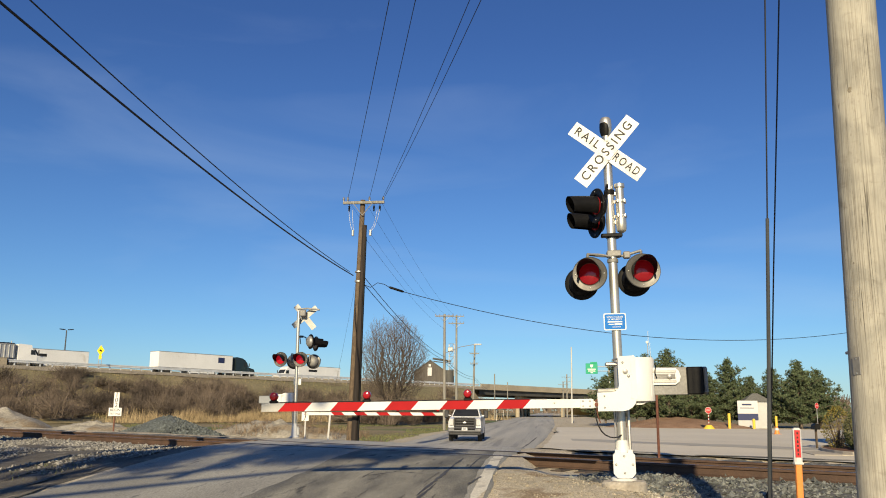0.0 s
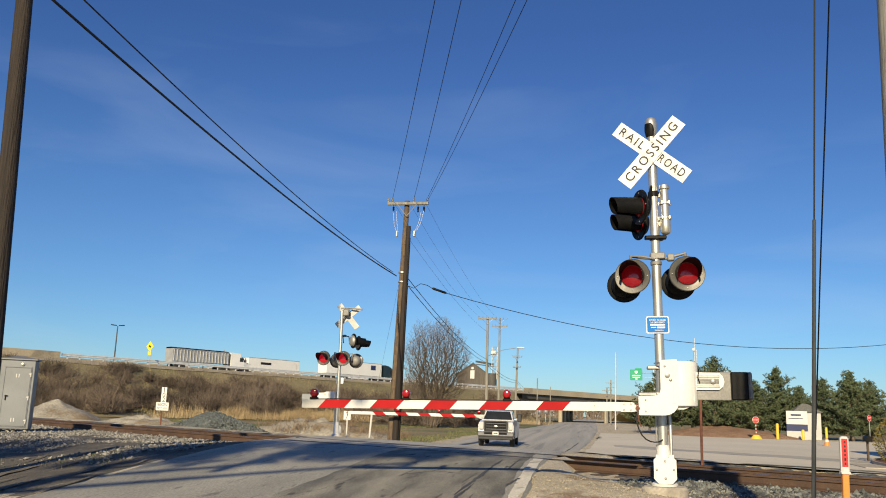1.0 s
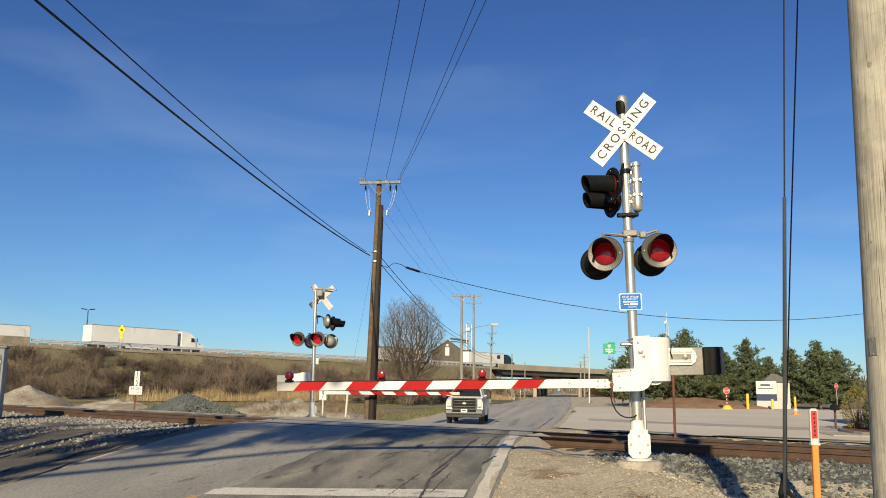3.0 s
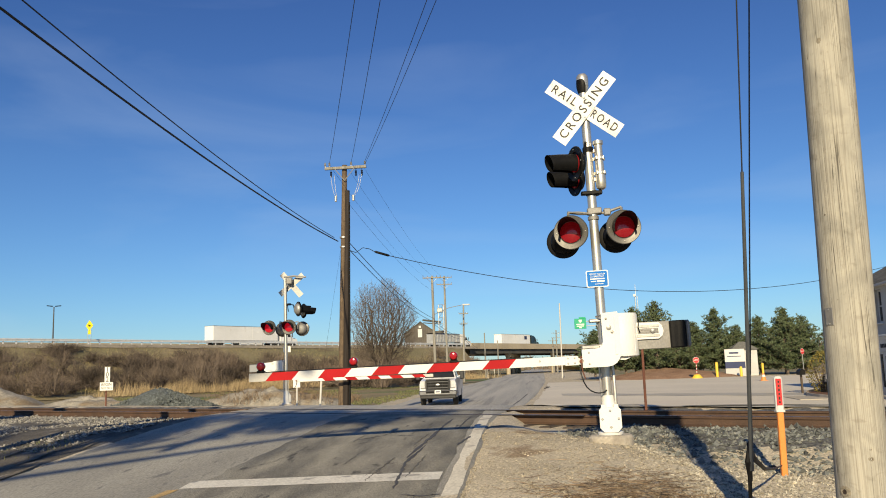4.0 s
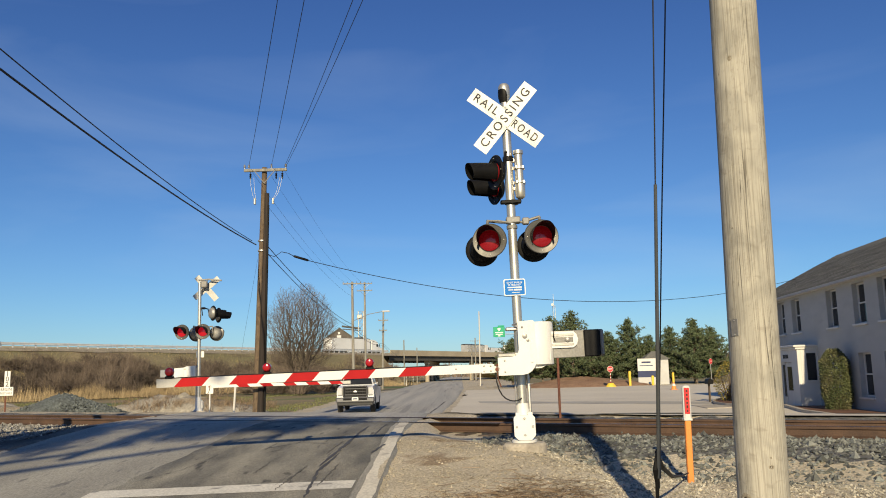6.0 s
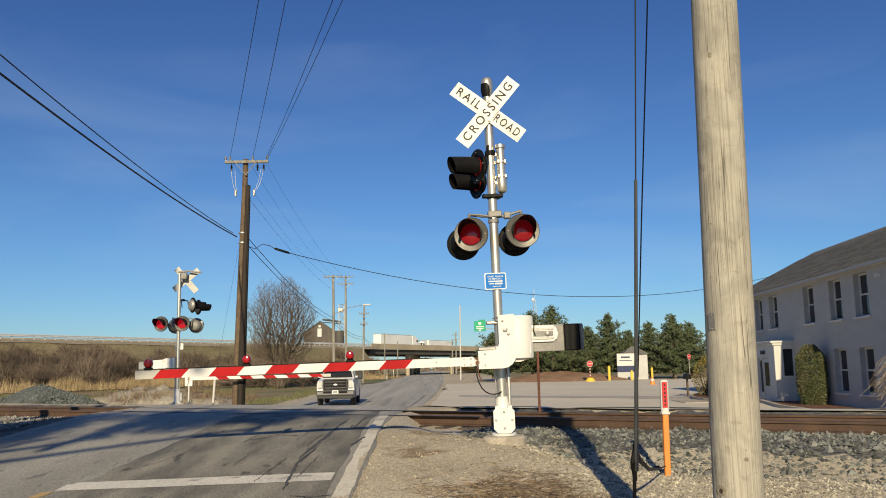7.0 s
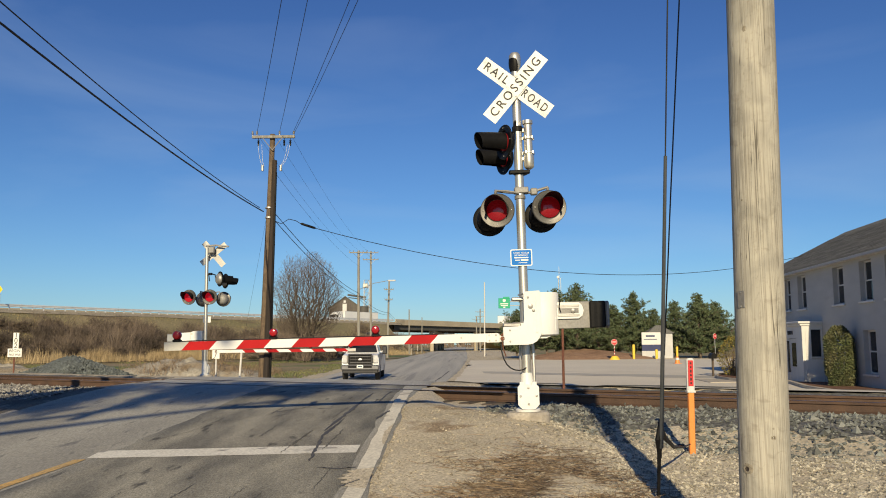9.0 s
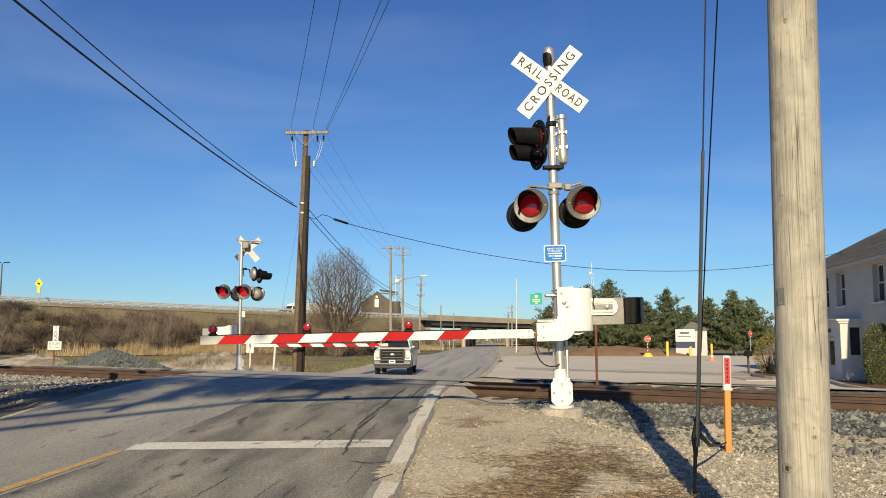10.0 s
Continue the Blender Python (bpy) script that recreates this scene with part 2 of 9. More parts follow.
def ring(bm, c, ax, ay, r, n, ph=0.0):
    return [bm.verts.new(c + ax * (r * math.cos(ph + 2 * math.pi * i / n)) + ay * (r * math.sin(ph + 2 * math.pi * i / n))) for i in range(n)]


def bridge(bm, a, b):
    n = len(a)
    for i in range(n):
        bm.faces.new((a[i], a[(i + 1) % n], b[(i + 1) % n], b[i])).smooth = True


def frame_of(d):
    d = d.normalized()
    up = Vector((0, 0, 1)) if abs(d.z) < 0.95 else Vector((0, 1, 0))
    ax = d.cross(up).normalized()
    return ax, ax.cross(d).normalized() * -1


def tube(bm, pts, rad, n=10, cap=True):
    """Round bar along pts; rad is one radius or one for each point."""
    pts = [Vector(p) for p in pts]
    rads = rad if isinstance(rad, (list, tuple)) else [rad] * len(pts)
    rings = []
    ax = None
    for i, p in enumerate(pts):
        d = (pts[min(i + 1, len(pts) - 1)] - pts[max(i - 1, 0)]).normalized()
        if ax is None:
            ax, ay = frame_of(d)
        else:
            ax = (ax - d * ax.dot(d)).normalized()
        ay = d.cross(ax)
        rings.append(ring(bm, p, ax, ay, rads[i], n))
    for a, b in zip(rings, rings[1:]):
        bridge(bm, a, b)
    if cap:
        bm.faces.new(rings[0][::-1])
        bm.faces.new(rings[-1])


def lathe(bm, prof, origin, axis, n=20):
    """Turned shape: prof is a list of (distance along axis, radius)."""
    o, d = Vector(origin), Vector(axis).normalized()
    ax, ay = frame_of(d)
    ay = d.cross(ax)
    rings = [ring(bm, o + d * h, ax, ay, max(r, 1e-4), n) for h, r in prof]
    for a, b in zip(rings, rings[1:]):
        bridge(bm, a, b)
    bm.faces.new(rings[0][::-1])
    bm.faces.new(rings[-1])


def box(bm, c, s, bevel=0.0, m=None):
    """Block of size s about c, with chamfered edges."""
    hx, hy, hz = s[0] / 2, s[1] / 2, s[2] / 2
    b = min(bevel, hx * 0.9, hy * 0.9, hz * 0.9)
    c = Vector(c)
    T = m if m is not None else Matrix.Identity(4)

    def v(x, y, z):
        return bm.verts.new(c + (T @ Vector((x, y, z))))
    if b <= 0:
        q = [v(x, y, z) for z in (-hz, hz) for x, y in ((-hx, -hy), (hx, -hy), (hx, hy), (-hx, hy))]
        for f in ((3, 2, 1, 0), (4, 5, 6, 7), (0, 1, 5, 4), (1, 2, 6, 5), (2, 3, 7, 6), (3, 0, 4, 7)):
            bm.faces.new([q[i] for i in f])
        return
    V = {}
    for sx in (-1, 1):
        for sy in (-1, 1):
            for sz in (-1, 1):
                V[sx, sy, sz] = (v(sx * hx, sy * (hy - b), sz * (hz - b)), v(sx * (hx - b), sy * hy, sz * (hz - b)), v(sx * (hx - b), sy * (hy - b), sz * hz))
    def face(vs, out):
        f = bm.faces.new(vs)
        f.normal_update()
        if f.normal.dot(T.to_3x3() @ Vector(out)) < 0:
            f.normal_flip()
    for s1 in (-1, 1):
        face([V[s1, a, d][0] for a, d in ((-1, -1), (1, -1), (1, 1), (-1, 1))], (s1, 0, 0))
        face([V[a, s1, d][1] for a, d in ((-1, -1), (1, -1), (1, 1), (-1, 1))], (0, s1, 0))
        face([V[a, d, s1][2] for a, d in ((-1, -1), (1, -1), (1, 1), (-1, 1))], (0, 0, s1))
        for s2 in (-1, 1):
            face([V[s1, s2, -1][0], V[s1, s2, 1][0], V[s1, s2, 1][1], V[s1, s2, -1][1]], (s1, s2, 0))
            face([V[s1, -1, s2][0], V[s1, 1, s2][0], V[s1, 1, s2][2], V[s1, -1, s2][2]], (s1, 0, s2))
            face([V[-1, s1, s2][1], V[1, s1, s2][1], V[1, s1, s2][2], V[-1, s1, s2][2]], (0, s1, s2))
            for s3 in (-1, 1):
                face(list(V[s1, s2, s3]), (s1, s2, s3))


def prism(bm, pts, z0, z1, m=None):
    """Straight extrusion of a plan outline (counter-clockwise) from z0 to z1, moved by m."""
    T = m if m is not None else Matrix.Identity(4)
    a = [bm.verts.new(T @ Vector((x, y, z0))) for x, y in pts]
    b = [bm.verts.new(T @ Vector((x, y, z1))) for x, y in pts]
    bm.faces.new(a[::-1])
    bm.faces.new(b)
    for i in range(len(pts)):
        j = (i + 1) % len(pts)
        bm.faces.new((a[i], a[j], b[j], b[i]))


def loft(bm, rows, flip=False):
    """Skin over rows of points, each row of the same length."""
    vs = [[bm.verts.new(p) for p in row] for row in rows]
    for a, b in zip(vs, vs[1:]):
        for i in range(len(a) - 1):
            bm.faces.new((a[i], a[i + 1], b[i + 1], b[i]))
    return vs


UP = Matrix.Rotation(radians(90), 4, "X")      # lays a plan outline upright, facing -y


def mesh_of(name, bm, material, smooth=None):
    me = bpy.data.meshes.new(name)
    bmesh.ops.recalc_face_normals(bm, faces=bm.faces) if len(bm.faces) < 60000 else None
    bm.to_mesh(me)
    bm.free()
    me.materials.append(M[material] if isinstance(material, str) else material)
    if smooth:
        me.shade_smooth()
        me.set_sharp_from_angle(angle=radians(smooth))
    return me


def part(name, bm, material, parent=None, label="", smooth=35):
    ob = new(name, mesh_of(name, bm, material, smooth))
    ob.parent = parent
    if label:
        tagged(ob, label)
    return ob


def sheet(name, verts, faces, material, smooth=True):
    me = bpy.data.meshes.new(name)
    me.from_pydata(verts, [], faces)
    me.materials.append(M[material] if isinstance(material, str) else material)
    if smooth:
        me.shade_smooth()
    return me


def thing(name, label, category, at=(0, 0, 0), turn=0.0, group="", kind="", lean=(0, 0)):
    ob = tagged(new(name), label, category, group, kind)
    ob.matrix_basis = pose(at[0], at[1], at[2], lean[0], lean[1], turn)
    return ob


# ---------------------------------------------------------------- lie of the land
TN = Vector((0.521, 0.8535))    # across the track, away from the viewer
TU = Vector((0.8535, -0.521))   # along the track, to the right
TRACK = 14.2                    # distance of the track's centre line
RAIL_TOP = 0.73


def smooth01(a):
    a = min(max(a, 0.0), 1.0)
    return a * a * (3 - 2 * a)


def across(x, y):
    return TN.x * x + TN.y * y - TRACK


def grade(x, y):
    """Height of the road and the levelled ground."""
    s = across(x, y)
    if s < 0:
        z = RAIL_TOP * (1 - smooth01((-s - 1.2) / 11.5))
    else:
        low = -0.23
        z = RAIL_TOP + (low - RAIL_TOP) * smooth01((s - 1.2) / 17)
    return z

# ---------------------------------------------------------------- ground, road, track
ROAD_RIGHT = ((-60, -0.90), (15, -0.88), (18, -0.7), (40, -0.75), (60, 0.0), (110, 1.2), (300, 2.6), (900, 8))
ROAD_LEFT = ((-60, -8.2), (20, -7.8), (45, -7.9), (60, -8.2), (110, -8.0), (300, -7.2), (900, -3))


def along(table, y):
    for (y0, x0), (y1, x1) in zip(table, table[1:]):
        if y <= y1:
            return x0 + (x1 - x0) * max(y - y0, 0) / (y1 - y0)
    return table[-1][1]


def land(x, y):
    """Height of the bare ground beside the road."""
    s, z = across(x, y), grade(x, y)
    off = max(along(ROAD_LEFT, y) - x, x - along(ROAD_RIGHT, y))
    low = min(z, 0.56 + (RAIL_TOP - 0.735) * smooth01((1.9 - abs(s)) / 0.8))
    if s > 0:
        low = min(z - 0.02, RAIL_TOP - 0.175 + 0.3 * smooth01((s - 1.5) / 1.2))
    w = 1 - smooth01((off - 0.35) / (0.25 + 1.2 * smooth01((abs(s) - 1.7) / 1.8)))
    h = low + (z - 0.008 - low) * max(w, 0)
    if off < 0:
        return z - 0.06
    if off > 0.3:
        h += 0.035 * noise.noise((x * 0.9, y * 0.9, 3.1)) * min(1, off) + 0.015 * noise.noise((x * 3, y * 3, 8))
    if x > 0.9 and s < -2:        # the stone shoulder falls away from the track
        h -= 0.25 * smooth01((x - 0.9) / 1.5) * smooth01((-s - 2) / 2.2) * (1 - smooth01((-s - 5) / 6))
    if x < -9 and s > 4 and y < 120:
        h += 0.12 * noise.noise((x * 0.25, y * 0.25, 1.7)) - 0.05
    return h


def graded(lo, fine_lo, fine_hi, hi, step, grow):
    a = list(np.arange(fine_lo, fine_hi + step / 2, step))
    d, v = step, a[-1]
    while v < hi:
        d *= grow
        v += d
        a.append(v)
    d, v, b = step, a[0], []
    while v > lo:
        d *= grow
        v -= d
        b.append(v)
    return b[::-1] + a


def grid_faces(nx, ny):
    return [(j * nx + i, j * nx + i + 1, (j + 1) * nx + i + 1, (j + 1) * nx + i) for j in range(ny - 1) for i in range(nx - 1)]


# darker ground for the verge left of the road, before the track
M["verge_soil"] = mat("dark_verge_ground", (0.14, 0.125, 0.10), (0.085, 0.077, 0.062), 1.2, 0.95, bump=0.8, fine=22, grain=0.4, stain=((0.23, 0.205, 0.165), 1.8, 0.25), stretch=(1.6, 0.7, 1))


def make_ground():
    xs = graded(-900, -14, 9, 900, 0.25, 1.13)
    ys = graded(-250, 3, 27, 3500, 0.25, 1.10)
    verts = [(x, y, land(x, y)) for y in ys for x in xs]
    me = sheet("ground", verts, grid_faces(len(xs), len(ys)), "soil")
    me.materials.append(M["field"])
    me.materials.append(M["ballast_bed"])
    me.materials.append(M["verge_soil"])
    for f in me.polygons:
        c = f.center
        s = across(c.x, c.y)
        wob = 1.2 * noise.noise((c.x * 0.4, c.y * 0.4, 0))
        if (c.x < along(ROAD_LEFT, c.y) - 1.2 and s > 9 + wob * 2) or (c.y > 112 and not 1 < c.x < 13) or (c.x < -9 and s < -4.2 + wob) or c.y < -4:
            f.material_index = 1
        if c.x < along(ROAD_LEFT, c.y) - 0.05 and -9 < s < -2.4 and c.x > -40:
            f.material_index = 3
        elif abs(s + 0.4) < 2.6 + wob * 0.3 and (c.x > 0.4 or c.x < along(ROAD_LEFT, c.y) - 0.5):
            f.material_index = 2
    ob = new("ground", me)
    return tagged(ob, "sandy gravel verge running into dry spring grass", "ground", kind="structure")


def strip(name, left, right, ys, lift, material, label, category, nx=14, crown=0.0):
    """Sheet laid along the road between two lines, with a thin skirt at its sides."""
    verts = []
    for y in ys:
        a, b = left(y), right(y)
        row = [(a - 0.02, -0.05)] + [(a + (b - a) * i / nx, lift + crown * math.sin(math.pi * i / nx)) for i in range(nx + 1)] + [(b + 0.02, -0.05)]
        verts += [(x, y, grade(x, y) + h) for x, h in row]
    ob = new(name, sheet(name, verts, grid_faces(nx + 3, len(ys)), material))
    return tagged(ob, label, category, kind="structure")


def make_road():
    ys = graded(-120, 4, 30, 900, 0.4, 1.12)
    rough = lambda y: 0.10 * noise.noise((0.0, y * 0.9, 2.0)) + 0.04 * noise.noise((1.0, y * 4.0, 2.0))
    strip("road", lambda y: along(ROAD_LEFT, y) + rough(y), lambda y: along(ROAD_RIGHT, y) + 0.05 + rough(y + 31), [y for y in ys if y < 18.2], 0.0, "asphalt",
          "worn grey two-lane asphalt road rising over the railway", "road", nx=24)
    strip("road", lambda y: along(ROAD_LEFT, y) + rough(y), lambda y: along(ROAD_RIGHT, y) + 0.05 + rough(y + 31), [max(y for y in ys if y < 18.2)] + [y for y in ys if y >= 18.2], 0.0, "asphalt_pale",
          "paler grey asphalt road beyond the railway", "road", nx=24)
    near = [y for y in ys if 2.5 < y < 18.5]
    strip("road_patch", lambda y: -4.36 - 0.19 * max(10 - y, -0.5) + rough(y * 2) + 0.25 * smooth01((y - 10.5) / 3), lambda y: -1.12 + rough(y * 3 + 9) * 0.6, near, 0.003, "asphalt_mid",
          "darker patched asphalt of the near lane", "road", nx=10)


def tar(name, pts, width, label, lift=0.0045, material="asphalt_dark", seed=0):
    """A thin dark streak or sealed crack along pts."""
    left, right = [], []
    n = 26
    line = []
    for i in range(n + 1):
        f = i / n * (len(pts) - 1)
        k = min(int(f), len(pts) - 2)
        g = f - k
        line.append((pts[k][0] + (pts[k + 1][0] - pts[k][0]) * g, pts[k][1] + (pts[k + 1][1] - pts[k][1]) * g))
    for i, (x, y) in enumerate(line):
        j = 0.03 * noise.noise((i * 0.7, seed, 1))
        w = width * (0.35 + 0.9 * abs(noise.noise((i * 0.45, seed, 5)))) * min(1, 0.2 + 6 * i / n, 0.2 + 6 * (1 - i / n))
        a, b = line[max(i - 1, 0)], line[min(i + 1, n)]
        d = Vector((b[0] - a[0], b[1] - a[1])).normalized()
        left.append((x - d.y * w + j, y + d.x * w))
        right.append((x + d.y * w + j, y - d.x * w))
    return paint(name, left, right, material, label, lift)


def paint(name, pts_left, pts_right, material, label, lift=0.006):
    """A painted marking between two lines of (x, y) points."""
    verts, n = [], len(pts_left)
    for (a, b), (c, d) in zip(pts_left, pts_right):
        verts += [(a, b, grade(a, b) + lift), (c, d, grade(c, d) + lift)]
    ob = new(name, sheet(name, verts, [(2 * i, 2 * i + 1, 2 * i + 3, 2 * i + 2) for i in range(n - 1)], material))
    return tagged(ob, label, "road marking", kind="structure")


M["edge_paint"] = mat("worn_cream_edge_paint", (0.68, 0.64, 0.53), (0.58, 0.54, 0.445), 1.6, 0.85, fine=30, grain=0.2, bump=0.2, stain=((0.33, 0.30, 0.25), 2.6, 0.3))


def make_markings():
    ys = [5 + 0.2 * i for i in range(200)]
    wob = lambda y, k: 0.018 * noise.noise((k, y * 2.2, 5)) + 0.012 * noise.noise((k, y * 7, 9))
    edge = [3 + 0.2 * i for i in range(67)]
    paint("edge_line", [(-1.04 + wob(y, 1), y) for y in edge], [(-0.86 + wob(y, 2), y) for y in edge], "edge_paint", "broad worn cream edge line")
    xs = [-4.45 + 0.1 * i for i in range(34)]
    paint("stop_line", [(x, 9.52 - 0.155 * (x + 1.05) + wob(x, 3)) for x in xs], [(x, 9.95 - 0.155 * (x + 1.05) + wob(x, 4)) for x in xs], "white_paint", "broad worn white stop line")
    yy = [y for y in ys if y < 10.1] 
    yy = [3 + 0.2 * i for i in range(10)] + yy
    cx = lambda y: -4.50 - 0.19 * (10 - y)
    paint("centre_line", [(cx(y) - 0.08 + wob(y, 5), y) for y in yy], [(cx(y) + 0.07 + wob(y, 6), y) for y in yy], "yellow_line", "faded yellow centre line")


def make_lot():
    xs = [-0.4, 0.1] + [0.6 + 0.9 * i for i in range(9)] + [9 + 2.0 * i for i in range(26)]
    n = 60
    verts = []
    for x in xs:
        y0 = (TRACK + 2.2 - TN.x * max(x, 0.6)) / TN.y + 0.25 * noise.noise((x * 1.3, 0, 4)) + (2.5 if x < 0.5 else 0)
        for j in range(n + 1):
            y = y0 + (97 - y0) * (j / n) ** 1.4
            edge = along(ROAD_RIGHT, y) + 0.45 + 0.3 * noise.noise((y * 0.35, 0, 6)) + 0.15 * noise.noise((y * 1.3, 0, 8))
            xx = max(x, edge + 0.02 * (x + 0.4))
            verts.append((xx, y, grade(xx, y) + 0.012))
    faces = [(i * (n + 1) + j, (i + 1) * (n + 1) + j, (i + 1) * (n + 1) + j + 1, i * (n + 1) + j + 1) for i in range(len(xs) - 1) for j in range(n)]
    ob = new("parking_lot", sheet("parking_lot", verts, faces, "concrete_lot"))
    tagged(ob, "wide pale worn paved yard beside the road", "pavement", kind="structure")


def rail_profile(bm, a, b, top):
    """A flat-bottomed rail from a to b (plan points)."""
    half = ((-0.07, -0.168), (-0.07, -0.158), (-0.012, -0.135), (-0.009, -0.05), (-0.036, -0.038), (-0.036, -0.006), (-0.028, 0))
    prof = list(half) + [(-x, z) for x, z in half[::-1]]
    d = (b - a).normalized()
    nrm = Vector((-d.y, d.x))
    n = max(2, int((b - a).length / 4))
    rings = []
    for k in range(n + 1):
        p = a + (b - a) * (k / n)
        rings.append([bm.verts.new((p.x + nrm.x * x, p.y + nrm.y * x, top + z)) for x, z in prof])
    for r0, r1 in zip(rings, rings[1:]):
        for i in range(len(prof)):
            j = (i + 1) % len(prof)
            bm.faces.new((r0[i], r0[j], r1[j], r1[i]))
    bm.faces.new(rings[0])
    bm.faces.new(rings[-1])


def make_track():
    track = tagged(new("railway_track"), "single railway track with rusty rails on creosoted ties", "railway track", kind="structure")
    c = TN * TRACK
    for off in (-0.75, 0.75):
        bm = bmesh.new()
        rail_profile(bm, c + TN * off - TU * 120, c + TN * off + TU * 90, RAIL_TOP + 0.008)
        r = part("rail", bm, "rust", track, "rusty brown steel rail", smooth=None)
        bm = bmesh.new()
        a, b = c + TN * off - TU * 120, c + TN * off + TU * 90
        w = TN * 0.024
        bm.faces.new([bm.verts.new((p.x, p.y, RAIL_TOP + 0.011)) for p in (a - w, b - w, b + w, a + w)])
        part("rail_head", bm, "polished", r, "wheel-polished rail head", smooth=None)
    bm = bmesh.new()
    box(bm, (0, 0, 0), (0.22, 2.6, 0.17), 0.012)
    me = mesh_of("tie", bm, "tie")
    for k in range(-70, 64):
        p = c + TU * (k * 0.52)
        if along(ROAD_LEFT, p.y) + 0.2 < p.x < along(ROAD_RIGHT, p.y) - 0.1:
            continue
        t = new("tie", me)
        t.parent = track
        t.matrix_basis = pose(p.x, p.y, RAIL_TOP - 0.168 - 0.085 + random.uniform(-0.01, 0.005), 0, 0, -31.4 + random.uniform(-2, 2))


# ---------------------------------------------------------------- highway on its embankment
HO, HU = Vector((-77.0, 112.4)), Vector((0.498, 0.867))
HN = Vector((HU.y, -HU.x))      # from the highway towards the viewer
DECK = 7.3
SPAN = (128.0, 204.0)


def hw(a, o, z=0.0):
    p = HO + HU * a + HN * o
    return Vector((p.x, p.y, z))


def make_embankment(a0, a1, name):
    prof = ((-60, 0.0), (-34, DECK), (0.9, DECK), (2.2, DECK - 0.35), (8, 5.5), (14, 3.7), (20, 1.8), (26, 0.35), (33, -0.25))
    n = max(6, int((a1 - a0) / 5))
    verts, m = [], len(prof)
    for i in range(n + 1):
        a = a0 + (a1 - a0) * i / n
        for o, z in prof:
            aa = min(a, (-10.5 - 1.1 * max(z, 0) + 77.0 - HN.x * o) / HU.x) if a0 < 0 else max(a, (9.5 + 1.1 * max(z, 0) + 77.0 - HN.x * o) / HU.x)      # the ends lie along the road
            p = hw(aa, o)
            bump = 0.35 * noise.noise((p.x * 0.12, p.y * 0.12, z)) if 3 < o < 30 else 0
            verts.append((p.x, p.y, z + bump))
    faces = grid_faces(m, n + 1)
    faces.append(tuple(range(m)))
    faces.append(tuple(n * m + i for i in range(m))[::-1])
    tagged(new(name, sheet(name, verts, faces, "bank")), "long highway embankment with dry grass and bare brush", "embankment", kind="structure")


